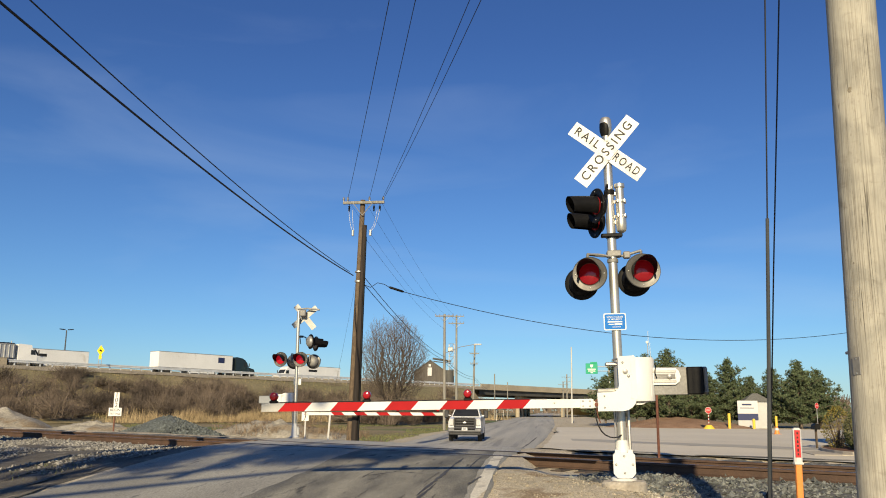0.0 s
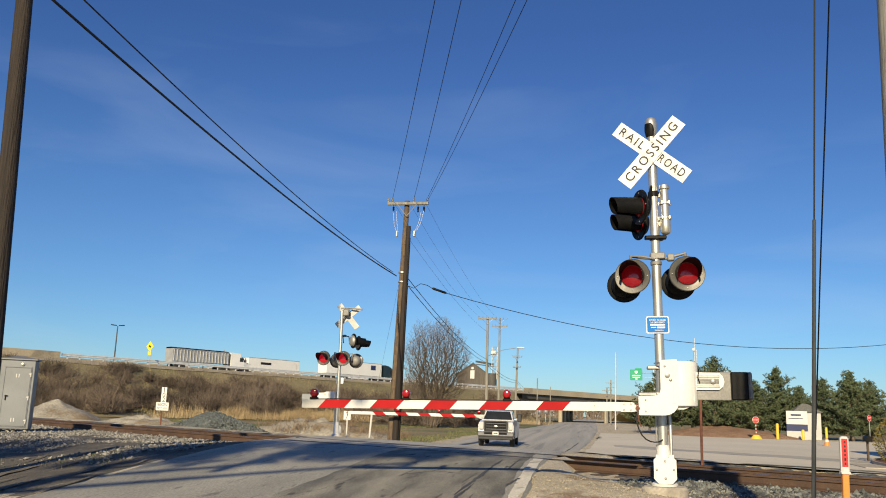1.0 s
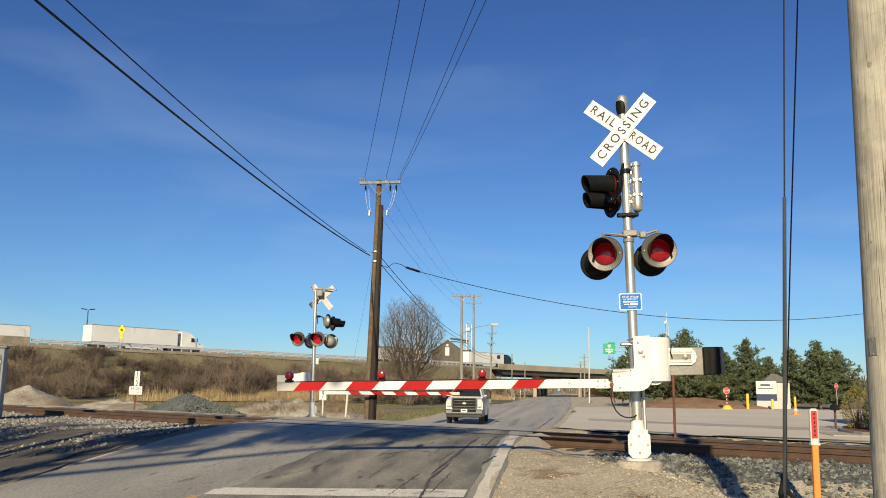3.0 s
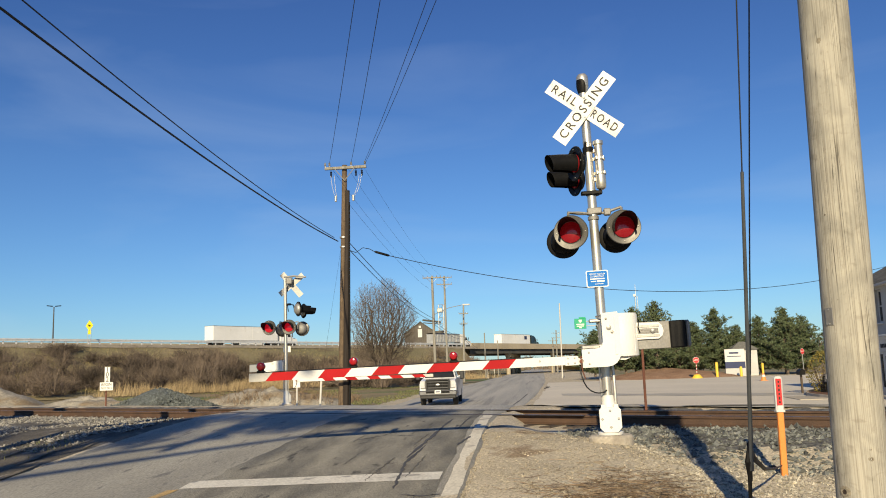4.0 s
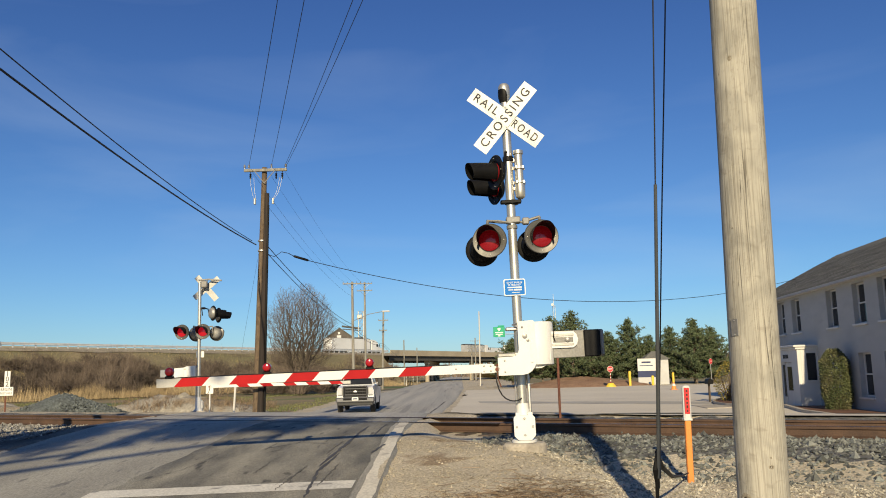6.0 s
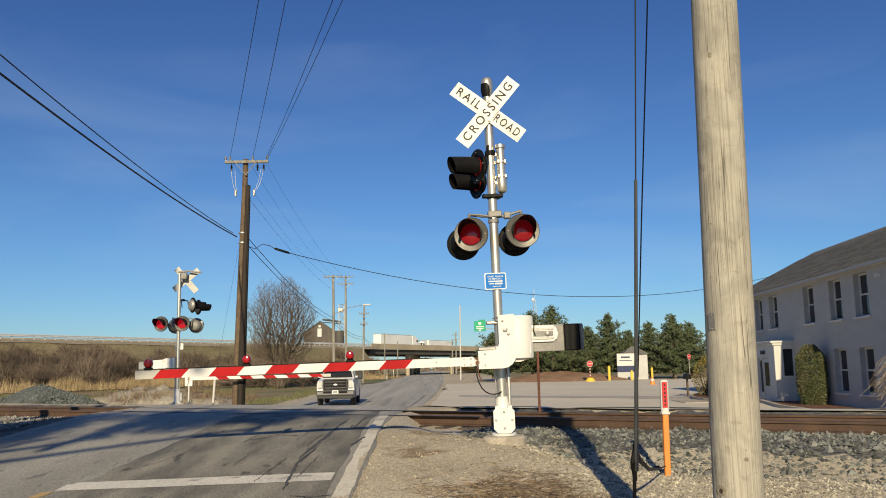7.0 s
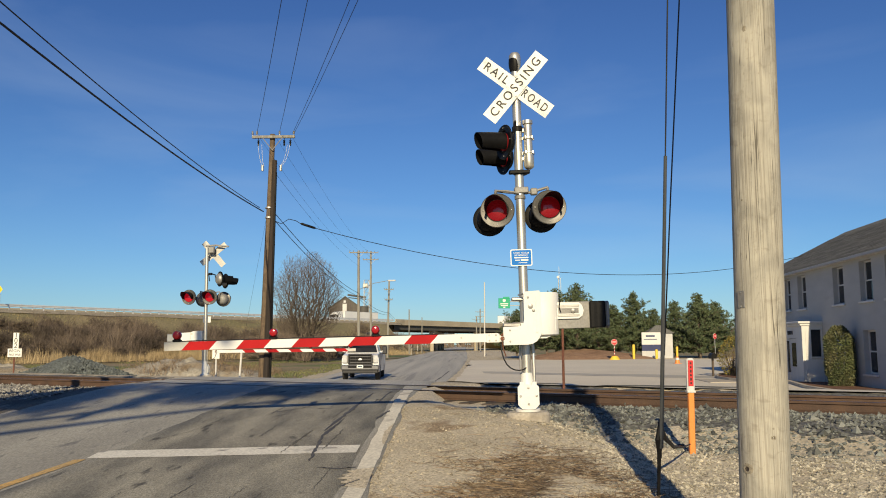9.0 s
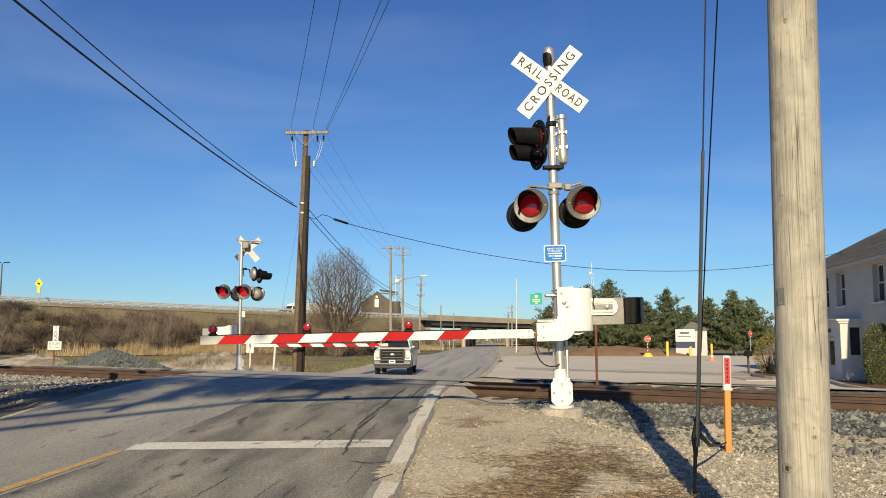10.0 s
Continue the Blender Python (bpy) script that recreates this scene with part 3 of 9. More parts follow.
def make_highway():
    make_embankment(-330, SPAN[0] + 4, "embankment_near")
    make_embankment(SPAN[1], 430, "embankment_far")
    bm = bmesh.new()
    pts = [hw(-330, -32), hw(-330, 0.6), hw(430, 0.6), hw(430, -32)]
    prism(bm, [(p.x, p.y) for p in pts], DECK + 0.02, DECK + 0.1)
    tagged(part("highway", bm, "asphalt", None, smooth=None), "grey highway carriageway on top of the embankment", "highway", kind="structure")
    # bridge over the road
    br = thing("overpass", "tan concrete highway overpass on round columns with steel girders", "bridge", kind="structure")
    for name, o0, o1, z0, z1, m in (("parapet", 0.9, 1.25, DECK - 0.5, DECK + 1.0, "bridge_concrete"), ("parapet", -32.4, -32, DECK - 0.5, DECK + 1.0, "bridge_concrete"), ("deck", -32, 0.9, DECK - 0.35, DECK + 0.012, "bridge_concrete"),
                                     ("girder", 0.2, 0.55, DECK - 1.75, DECK - 0.36, "girder"), ("girder", -5, -4.65, DECK - 1.75, DECK - 0.36, "girder"), ("girder", -10, -9.65, DECK - 1.75, DECK - 0.36, "girder"),
                                     ("girder", -16, -15.65, DECK - 1.75, DECK - 0.36, "girder"), ("girder", -22, -21.65, DECK - 1.75, DECK - 0.36, "girder")):
        bm = bmesh.new()
        pts = [hw(SPAN[0] - 8, o0), hw(SPAN[0] - 8, o1), hw(SPAN[1] + 14, o1), hw(SPAN[1] + 14, o0)]
        prism(bm, [(p.x, p.y) for p in pts], z0, z1)
        part(name, bm, m, br, smooth=None)
    # the piers stand along the road
    for a, lean in ((142.0, 0.055), (168.0, 0.03)):
        p = hw(a, -1.5)
        for k in range(4):
            bm = bmesh.new()
            q = p + Vector((lean * 13 * k, 13.0 * k, 0))
            tube(bm, [(q.x, q.y, -0.3), (q.x, q.y, DECK - 2.5)], 0.6, 14)
            part("column", bm, "bridge_concrete", br)
        bm = bmesh.new()
        pts = [(p.x - 0.7, p.y - 1.5), (p.x + 0.7, p.y - 1.5), (q.x + 0.7, q.y + 1.5), (q.x - 0.7, q.y + 1.5)]
        prism(bm, pts, DECK - 2.6, DECK - 1.76)
        part("pier_cap", bm, "bridge_concrete", br, smooth=None)
    verts = []
    for k in range(121):
        a = -330 + (SPAN[0] - 8 + 330) * k / 120
        for o, z in ((0.62, DECK + 0.06), (1.0, DECK + 0.05), (2.2, DECK - 0.24), (3.2 + 1.1 * noise.noise((a * 0.11, 0, 3)) + 0.7 * noise.noise((a * 0.45, 0, 5)), 0)):
            if not z:
                z = DECK - 0.35 - (o - 2.2) * 0.232 + 0.07
            verts.append(tuple(hw(a, o, z)))
    tagged(new("shoulder", sheet("shoulder", verts, grid_faces(4, 121), "shoulder")), "pale gravel shoulder under the highway guard rail", "road shoulder", kind="structure")
    bm = bmesh.new()
    pts = [hw(-330, -13.4), hw(-330, -13.0), hw(430, -13.0), hw(430, -13.4)]
    prism(bm, [(p.x, p.y) for p in pts], DECK, DECK + 1.0)
    tagged(part("median_barrier", bm, "bridge_concrete", None, smooth=None), "tan concrete highway median barrier", "barrier", kind="structure")
    # guard rail on the near edge
    gr = thing("guard_rail", "galvanised steel highway guard rail on posts", "guard rail")
    bm = bmesh.new()
    n = 60
    prof = ((0.00, -0.21), (0.05, -0.17), (0.05, -0.07), (0.0, 0.0), (0.05, 0.07), (0.05, 0.17), (0.0, 0.21), (-0.02, 0.21), (-0.02, -0.21))
    a0, a1 = -0.3, SPAN[0] - 8
    r0 = [bm.verts.new(hw(a0, 0.35 + x, DECK + 0.72 + z)) for x, z in prof]
    r1 = [bm.verts.new(hw(a1, 0.35 + x, DECK + 0.72 + z)) for x, z in prof]
    for i in range(len(prof)):
        j = (i + 1) % len(prof)
        bm.faces.new((r0[i], r0[j], r1[j], r1[i]))
    part("beam", bm, "rail_paint", gr, smooth=None)
    bm = bmesh.new()
    box(bm, (0, 0, 0), (0.17, 0.18, 1.05), 0.01)
    me = mesh_of("post", bm, "rail_paint")
    for k in range(int((a1 - a0) / 1.9)):
        p = hw(a0 + 1 + k * 1.9, 0.2, DECK + 0.45)
        o = new("post", me)
        o.parent = gr
        o.matrix_basis = pose(p.x, p.y, p.z, 0, 0, -29.9)
    bm = bmesh.new()
    pts = [hw(-330, 0.2), hw(-330, 0.6), hw(-0.6, 0.6), hw(-0.6, 0.2)]
    prism(bm, [(p.x, p.y) for p in pts], DECK - 0.6, DECK + 1.12)
    tagged(part("barrier_wall", bm, "bridge_concrete", None, smooth=None), "tan concrete highway barrier wall", "barrier", kind="structure")


M["shoulder"] = mat("tan_gravel_shoulder", (0.36, 0.31, 0.225), (0.27, 0.235, 0.17), 0.4, 0.95, fine=5, grain=0.3, bump=0.5, stain=((0.20, 0.17, 0.11), 0.5, 0.25))
M["rail_paint"] = mat("weathered_zinc_rail", (0.60, 0.62, 0.64), (0.50, 0.52, 0.54), 1.0, 0.6, metal=0.1, fine=20, grain=0.1, bump=0.02)
M["bridge_concrete"] = mat("tan_bridge_concrete", (0.42, 0.36, 0.26), (0.35, 0.30, 0.22), 0.15, 0.9, fine=4, grain=0.12, bump=0.1, stain=((0.25, 0.22, 0.17), 0.2, 0.25))
M["girder"] = mat("dark_girder_steel", (0.09, 0.085, 0.075), (0.06, 0.058, 0.05), 0.3, 0.7, fine=5, grain=0.2, bump=0.05)


def make_tar():
    rnd = random.Random(19)
    for k in range(17):
        x, y = rnd.choice((-1.75, -1.9, -2.6, -2.7, -3.4, -2.2)) + rnd.gauss(0, 0.16), rnd.uniform(6.6, 14.0)
        ln, lean = rnd.uniform(0.2, 1.5), rnd.uniform(0.04, 0.13)
        tar("tar_streak", [(x, y), (x + lean * ln * 0.5, y + ln * 0.5), (x + lean * ln, y + ln)], rnd.uniform(0.006, 0.016), "thin dark scuff on the asphalt", seed=100 + k * 1.3, lift=0.0075, material="asphalt_scuff")
    lines = [([(-1.75, 11.0), (-1.62, 13.0), (-1.55, 15.4)], 0.10), ([(-1.62, 9.2), (-1.72, 10.6), (-1.62, 12)], 0.07), ([(-1.5, 8.9), (-1.25, 8.75), (-1.05, 8.8)], 0.05), ([(-1.12, 8.0), (-0.95, 8.25)], 0.06), ([(-1.15, 11.8), (-1.02, 12.6)], 0.08),
             ([(-2.9, 12.9), (-2.4, 13.3), (-1.9, 13.0)], 0.03), ([(-4.1, 10.9), (-3.7, 11.5), (-3.5, 12.6)], 0.02), ([(-1.3, 13.6), (-1.25, 15.8)], 0.05), ([(0.1, 36), (0.4, 44), (0.3, 52)], 0.08), ([(-1.5, 34), (-1.0, 47), (-0.6, 60)], 0.06)]
    for k, (pts, w) in enumerate(lines):
        tar("tar_streak", pts, w * (0.5 if pts[0][1] < 20 else 1), "black sealed crack in the asphalt", seed=k * 3.7, lift=0.0085)
    for off in (-0.75, 0.75):
        c = TN * (TRACK + off - 0.09)
        a, b = c - TU * 16.8, c - TU * 7.2
        pts = [(a.x + (b.x - a.x) * i / 12, a.y + (b.y - a.y) * i / 12) for i in range(13)]
        paint("flangeway", [(x - 0.05 * TN.x, y - 0.05 * TN.y) for x, y in pts], [(x + 0.05 * TN.x, y + 0.05 * TN.y) for x, y in pts], "asphalt_dark", "dark gap beside the rail", 0.006)


make_ground()
make_road()
make_tar()
make_markings()
make_lot()


def sand_wash():
    """Sandy dirt spread thinly over the broken edge of the road."""
    rnd = random.Random(41)
    for k, (x, y, rx, ry) in enumerate(((-0.86, 8.3, 0.36, 0.42), (-0.85, 6.9, 0.13, 0.6), (-0.86, 10.6, 0.08, 0.7))):
        n, left, right = 22, [], []
        for i in range(n + 1):
            f = i / n
            w = rx * math.sqrt(max(0.0, 1 - (2 * f - 1) ** 2))
            yy = y - ry + 2 * ry * f
            left.append((x - w * (0.8 + 0.8 * noise.noise((f * 6, k, 1))) - 0.005, yy))
            right.append((x, yy))
        paint("sand_wash", left, right, "soil", "sandy dirt washed over the road edge", 0.0075)


sand_wash()


def ruts():
    """Dark wheel ruts in the dirt beside the road, running with it."""
    for k, (x0, w) in enumerate(((-7.95, 0.10), (-8.35, 0.07), (-8.75, 0.13), (-9.25, 0.08), (-9.75, 0.12), (-10.4, 0.09))):
        verts = []
        for i in range(61):
            y = 8.5 + 0.2 * i
            x = x0 - 0.09 * (y - 12) + 0.12 * noise.noise((y * 0.4, k, 2))
            h = w * max(0.0, 0.25 + 1.3 * noise.noise((y * 0.55, k * 3.1, 7))) * min(1, i / 6, (60 - i) / 6)
            for dx in (-h, h):
                verts.append((x + dx, y, max(land(x + dx, y), grade(x + dx, y) - 0.02 if x + dx > along(ROAD_LEFT, y) - 0.1 else -9) + 0.024))
        tagged(new("wheel_rut", sheet("wheel_rut", verts, grid_faces(2, 61), "rut_soil")), "dark wheel rut beside the road", "wheel rut", kind="structure")


M["rut_soil"] = mat("dark_rut_soil", (0.12, 0.105, 0.083), (0.18, 0.158, 0.122), 2.0, 0.95, fine=25, grain=0.4, bump=0.8)
ruts()


def lot_band():
    """A darker band across the yard and the broken edge of the paving by the track."""
    left, right = [], []
    for i in range(60):
        x = 1.6 + 0.27 * i
        w = 2.0 + 1.2 * noise.noise((x * 0.4, 2, 0)) + 0.25 * noise.noise((x * 2.1, 5, 0))
        y = 54.8 - 0.78 * (x - 1.6) + 0.6 * noise.noise((x * 0.2, 7, 1))
        left.append((x, y + w))
        right.append((x, y - w))
    ob = paint("driving_lane", left, right, "lot_dark", "darker band across the pale yard", 0.018)
    rnd = random.Random(23)
    for k in range(9):
        x = rnd.uniform(1.2, 9)
        y = (TRACK + 2.6 - TN.x * x) / TN.y + rnd.uniform(0.2, 1.6)
        r = rnd.uniform(0.25, 0.8)
        n = 14
        a = [(x + r * 1.6 * math.cos(math.pi * i / n) * (1 + 0.3 * noise.noise((i, k, 0))), y + r * 0.6 * math.sin(math.pi * i / n) * (1 + 0.3 * noise.noise((i * 0.7, k, 4)))) for i in range(n + 1)]
        b = [(p[0], y - abs(p[1] - y) * (0.7 + 0.4 * noise.noise((p[0] * 3, k, 9)))) for p in a]
        paint("broken_paving", a, b, "asphalt_mid", "broken dark paving at the edge of the yard", 0.018 + 0.001 * k)


M["lot_dark"] = mat("darker_yard_paving", (0.36, 0.34, 0.30), (0.42, 0.395, 0.345), 0.25, 0.9, bump=0.2, fine=30, grain=0.15, stain=((0.28, 0.265, 0.24), 0.3, 0.25))
lot_band()
make_track()
make_highway()

# ---------------------------------------------------------------- crossing signal with gate
M["brown_rust"] = mat("rusty_steel_post", (0.16, 0.06, 0.035), (0.11, 0.045, 0.03), 4, 0.8, fine=40, grain=0.25, bump=0.1)
# dull aluminium, darkened in colour for the tree shade on the cabinet
M["cab_alu"] = mat("dull_shaded_aluminium", (0.25, 0.26, 0.27), (0.20, 0.21, 0.22), 1.2, 0.5, metal=0.35, fine=40, grain=0.08, bump=0.03)
M["worn_plate"] = mat("dark_worn_backplate", (0.07, 0.068, 0.065), (0.10, 0.098, 0.092), 5, 0.5, metal=0.3, fine=60, grain=0.15, bump=0.03)
M["silver"] = mat("silver_painted_mast", (0.60, 0.58, 0.52), (0.50, 0.485, 0.44), 3.0, 0.40, metal=0.75, fine=60, grain=0.08, bump=0.02, stain=((0.36, 0.33, 0.28), 4, 0.12))
M["sign_white"] = mat("sign_white_sheeting", (0.74, 0.735, 0.69), (0.70, 0.695, 0.65), 2, 0.5, fine=80, grain=0.04, bump=0.02, stain=((0.6, 0.57, 0.5), 6, 0.08))
M["sign_blue"] = mat("sign_blue_sheeting", (0.008, 0.15, 0.50), (0.01, 0.17, 0.54), 3, 0.5, spec=0.15, fine=80, grain=0.05, bump=0.01)
M["dull_plate"] = mat("dull_galvanised_plate", (0.27, 0.265, 0.25), (0.21, 0.205, 0.195), 3.0, 0.6, metal=0.3, fine=40, grain=0.15, bump=0.03)
M["letter"] = mat("black_lettering", (0.015, 0.015, 0.015), None, 3, 0.6, fine=60, grain=0.1, bump=0)
M["backplate"] = mat("grey_black_backplate", (0.095, 0.092, 0.086), (0.07, 0.068, 0.064), 5, 0.42, metal=0.4, fine=60, grain=0.15, bump=0.03)


def lettering(text, size, material, parent, m, name="lettering", width=None, bold=0.0):
    cu = bpy.data.curves.new(name, "FONT")
    cu.body, cu.size, cu.extrude = text, size, 0.0015
    cu.offset = bold
    cu.space_character = 1.35 if bold else 1.0
    cu.align_x, cu.align_y = "CENTER", "CENTER"
    cu.resolution_u = 3
    tmp = bpy.data.objects.new(name, cu)
    me = bpy.data.meshes.new_from_object(tmp)
    bpy.data.objects.remove(tmp)
    me.materials.clear()
    me.materials.append(M[material])
    xs = [v.co.x for v in me.vertices]
    k = width / (max(xs) - min(xs)) if width and xs else 1
    for v in me.vertices:
        v.co.x *= k
    ob = new(name, me)
    ob.parent = parent
    ob.matrix_basis = m
    return ob


def flasher(parent, at, facing, lit, plate_paint="backplate", deep=0.0, shell="black"):
    """A round warning light: drum, wide backplate, hood and lens. facing: degrees about z, 0 looks towards -y. deep: extra length of the hood."""
    unit = new("flasher")
    unit.parent = parent
    unit.matrix_basis = pose(*at, 0, 0, facing)
    tagged(unit, "round red warning light with hood and dark backplate")
    bm = bmesh.new()
    k = 0.6 if deep else 1.0
    lathe(bm, [(0.03 * k, 0.02), (0.03 * k, 0.16), (0.05 * k, 0.185), (0.10 * k, 0.18), (0.17 * k, 0.155), (0.21 * k, 0.11), (0.225 * k, 0.02)], (0, 0, 0), (0, 1, 0), 24)
    part("lamp_housing", bm, shell, unit)
    bm = bmesh.new()
    lathe(bm, [(0.02, 0.15), (0.006, 0.158), (0.0, 0.17), (0.004, 0.225), (0.0, 0.238), (0.008, 0.244), (0.022, 0.244), (0.03, 0.232), (0.03, 0.15)], (0, 0, 0), (0, 1, 0), 40)
    plate_ob = part("backplate", bm, plate_paint, unit, "weathered round backplate")
    for k in range(4):
        a = radians(-90 + 90 * k)
        bm = bmesh.new()
        lathe(bm, [(-0.006, 0.009), (0.004, 0.009), (0.007, 0.004)], (0.2 * math.cos(a), 0, 0.2 * math.sin(a)), (0, -1, 0), 7)
        part("screw", bm, "galv", plate_ob)
    bm = bmesh.new()
    lathe(bm, [(0.022, 0.152), (0.0, 0.15), (-0.012, 0.125), (-0.022, 0.08), (-0.027, 0.03), (-0.028, 0.005)], (0, 0, 0), (0, 1, 0), 28)
    lens = part("lens", bm, "red_lens" if lit else "red_lens_dim", unit, "red glass lens")
    if deep:
        lens.scale = (0.84, 1, 0.84)
    # hood: a tube cut away below, longest along its crown
    bm = bmesh.new()
    n, r0, r1, taper = 30, 0.130 if deep else 0.153, 0.135 if deep else 0.158, 0.86 if deep else 1.0
    inner, outer = [], []
    for i in range(n + 1):
        a = radians((-62 if deep else -24) + (304 if deep else 228) * i / n)
        up = max(0.0, 0.5 + 0.5 * math.sin(a))
        ln = (0.31 + deep * 0.3 + 0.07 * up) if deep else 0.03 + 0.40 * up ** 1.1
        for lst, r in ((inner, r0), (outer, r1)):
            x, z = r * math.cos(a), r * math.sin(a)
            lst.append((bm.verts.new((x, 0.0, z)), bm.verts.new((x * (1 + taper) / 2, -ln / 2, z * (1 + taper) / 2)), bm.verts.new((x * taper, -ln, z * taper - 0.006))))
    for i in range(n):
        for lst in (inner, outer):
            for k in (0, 1):
                bm.faces.new((lst[i][k], lst[i + 1][k], lst[i + 1][k + 1], lst[i][k + 1])).smooth = True
        bm.faces.new((inner[i][2], inner[i + 1][2], outer[i + 1][2], outer[i][2]))
    for i in (0, n):
        for k in (0, 1):
            bm.faces.new((inner[i][k], inner[i][k + 1], outer[i][k + 1], outer[i][k]))
    part("hood", bm, "black", unit, smooth=40)
    return unit


def clamp_ring(bm, c, r, h, axis=(0, 0, 1)):
    lathe(bm, [(-h / 2, r), (-h / 2 + 0.008, r + 0.012), (h / 2 - 0.008, r + 0.012), (h / 2, r)], c, axis, 16)


def crossing_signal():
    """Origin at the foot; the road side of it is -x, approaching traffic comes from -y."""
    sig = thing("crossing_signal", "railroad crossing signal with crossbuck, red lights and striped gate arm", "crossing signal", group="crossing signals")
    bm = bmesh.new()
    lathe(bm, [(-0.5, 0.30), (0.05, 0.30), (0.085, 0.275), (0.09, 0.02)], (0, 0, 0), (0, 0, 1), 28)
    part("pedestal", bm, "concrete", sig, "round weathered concrete footing")
    # cast base
    bm = bmesh.new()
    lathe(bm, [(0.09, 0.17), (0.12, 0.175), (0.15, 0.12), (0.19, 0.105), (0.50, 0.10), (0.54, 0.085), (0.62, 0.075)], (0, 0, 0), (0, 0, 1), 20)
    part("mast_base", bm, "white", sig, "white cast base")
    bm = bmesh.new()
    o = [(-0.145, 0.19), (-0.145, 0.43), (-0.115, 0.46), (-0.115, 0.50), (-0.06, 0.50), (-0.05, 0.46), (0.05, 0.46), (0.06, 0.50), (0.115, 0.50), (0.115, 0.46), (0.145, 0.43), (0.145, 0.19), (0.09, 0.13), (-0.09, 0.13)]
    prism(bm, o[::-1], 0, 0.07, Matrix.Translation((0, -0.10, 0)) @ Matrix.Rotation(radians(90), 4, "X"))
    box(bm, (0, -0.06, 0.31), (0.26, 0.1, 0.3), 0.02)
    j = part("junction_box", bm, "white", sig, "white cast junction box with bolted cover", smooth=None)
    for x, z in ((0, 0.42), (0, 0.20), (-0.11, 0.31), (0.11, 0.31)):
        bm = bmesh.new()
        lathe(bm, [(0, 0.016), (0.012, 0.016), (0.018, 0.008)], (x, -0.17, z), (0, -1, 0), 8)
        part("bolt", bm, "galv", j)
    # mast and conduit
    bm = bmesh.new()
    tube(bm, [(0, 0, 0.5), (0, 0, 2.2), (0, 0, 5.0)], 0.064, 20)
    part("mast", bm, "silver", sig, "silver-painted steel mast")
    bm = bmesh.new()
    tube(bm, [(0.10, -0.02, 0.46), (0.10, -0.02, 0.9), (0.085, 0.02, 1.3)], 0.022, 10)
    part("conduit", bm, "galv", sig)
    bm = bmesh.new()
    tube(bm, [(-0.085, -0.02, 0.5), (-0.085, -0.02, 1.2)], 0.012, 8)
    part("conduit", bm, "galv", sig)
    # gate mechanism
    T = Matrix.Translation((0, 0.14, 0)) @ Matrix.Rotation(radians(90), 4, "X")
    bm = bmesh.new()
    o = [(0.06, 1.12), (0.30, 1.12), (0.42, 1.17), (0.44, 1.24), (0.44, 1.66), (0.40, 1.72), (0.10, 1.73), (0.06, 1.70)]
    prism(bm, o, 0, 0.40, T)
    mech = part("gate_mechanism", bm, "white", sig, "white gate mechanism housing", smooth=None)
    bm = bmesh.new()
    lathe(bm, [(-0.30, 0.20), (-0.285, 0.225), (0.27, 0.235), (0.295, 0.22), (0.305, 0.05)], (0.275, -0.10, 1.455), (0, 0, 1), 28)
    part("cover", bm, "white", mech, "rounded white cover")
    # elbow bracket that carries the arm
    bm = bmesh.new()
    o = [(-0.29, 1.04), (0.04, 1.04)] + [(0.04 + 0.19 * math.sin(radians(a)), 1.23 - 0.19 * math.cos(radians(a))) for a in (20, 40, 60, 80, 90)]
    o += [(0.23, 1.74), (0.215, 1.77), (0.02, 1.76), (0.0, 1.74), (0.0, 1.38)] + [(-0.09 + 0.09 * math.cos(radians(a)), 1.38 - 0.09 * math.sin(radians(a))) for a in (30, 60, 90)] + [(-0.29, 1.285)]
    prism(bm, o, 0, 0.09, Matrix.Translation((0, -0.30, 0)) @ Matrix.Rotation(radians(90), 4, "X"))
    br = part("arm_bracket", bm, "white", mech, "white elbow-shaped arm bracket", smooth=None)
    bm = bmesh.new()
    o2 = [(0.155, 1.20), (0.185, 1.20), (0.195, 1.70), (0.165, 1.70)]
    prism(bm, o2, 0, 0.012, Matrix.Translation((0, -0.39, 0)) @ Matrix.Rotation(radians(90), 4, "X"))
    part("bracket_rib", bm, "white", br, smooth=None)
    for x, z, r in ((0.09, 1.56, 0.035), (0.13, 1.50, 0.02), (0.06, 1.68, 0.014), (-0.20, 1.24, 0.012), (-0.20, 1.09, 0.012)):
        bm = bmesh.new()
        lathe(bm, [(0, r), (0.012, r), (0.018, r * 0.5)], (x, -0.39, z), (0, -1, 0), 10)
        part("bolt", bm, "alu", mech)
    bm = bmesh.new()
    tube(bm, [(-0.05, -0.12, 1.73), (0.1, -0.36, 1.75), (0.2, -0.36, 1.74)], 0.012, 8)
    part("latch_rod", bm, "galv", mech)
    bm = bmesh.new()
    box(bm, (-0.16, -0.2, 1.315), (0.24, 0.14, 0.05), 0.01)
    part("bracket_cap", bm, "alu", mech, smooth=None)
    for z in (1.68, 1.33):
        bm = bmesh.new()
        box(bm, (-0.03, 0.0, z), (0.22, 0.18, 0.045), 0.01)
        part("mast_clamp", bm, "galv", mech, smooth=None)
    mech.matrix_basis = Matrix.Translation((-0.037, 0, -0.03))
    # counterweight
    bm = bmesh.new()
    box(bm, (0.80, -0.16, 1.40), (0.70, 0.04, 0.37), 0.008)
    cw = part("counterweight_arm", bm, "dull_plate", sig, "galvanised counterweight plate", smooth=None)
    bm = bmesh.new()
    box(bm, (0.985, -0.20, 1.40), (0.21, 0.12, 0.366), 0.012)
    part("weight", bm, "black", cw, "black steel counterweight", smooth=None)
    bm = bmesh.new()
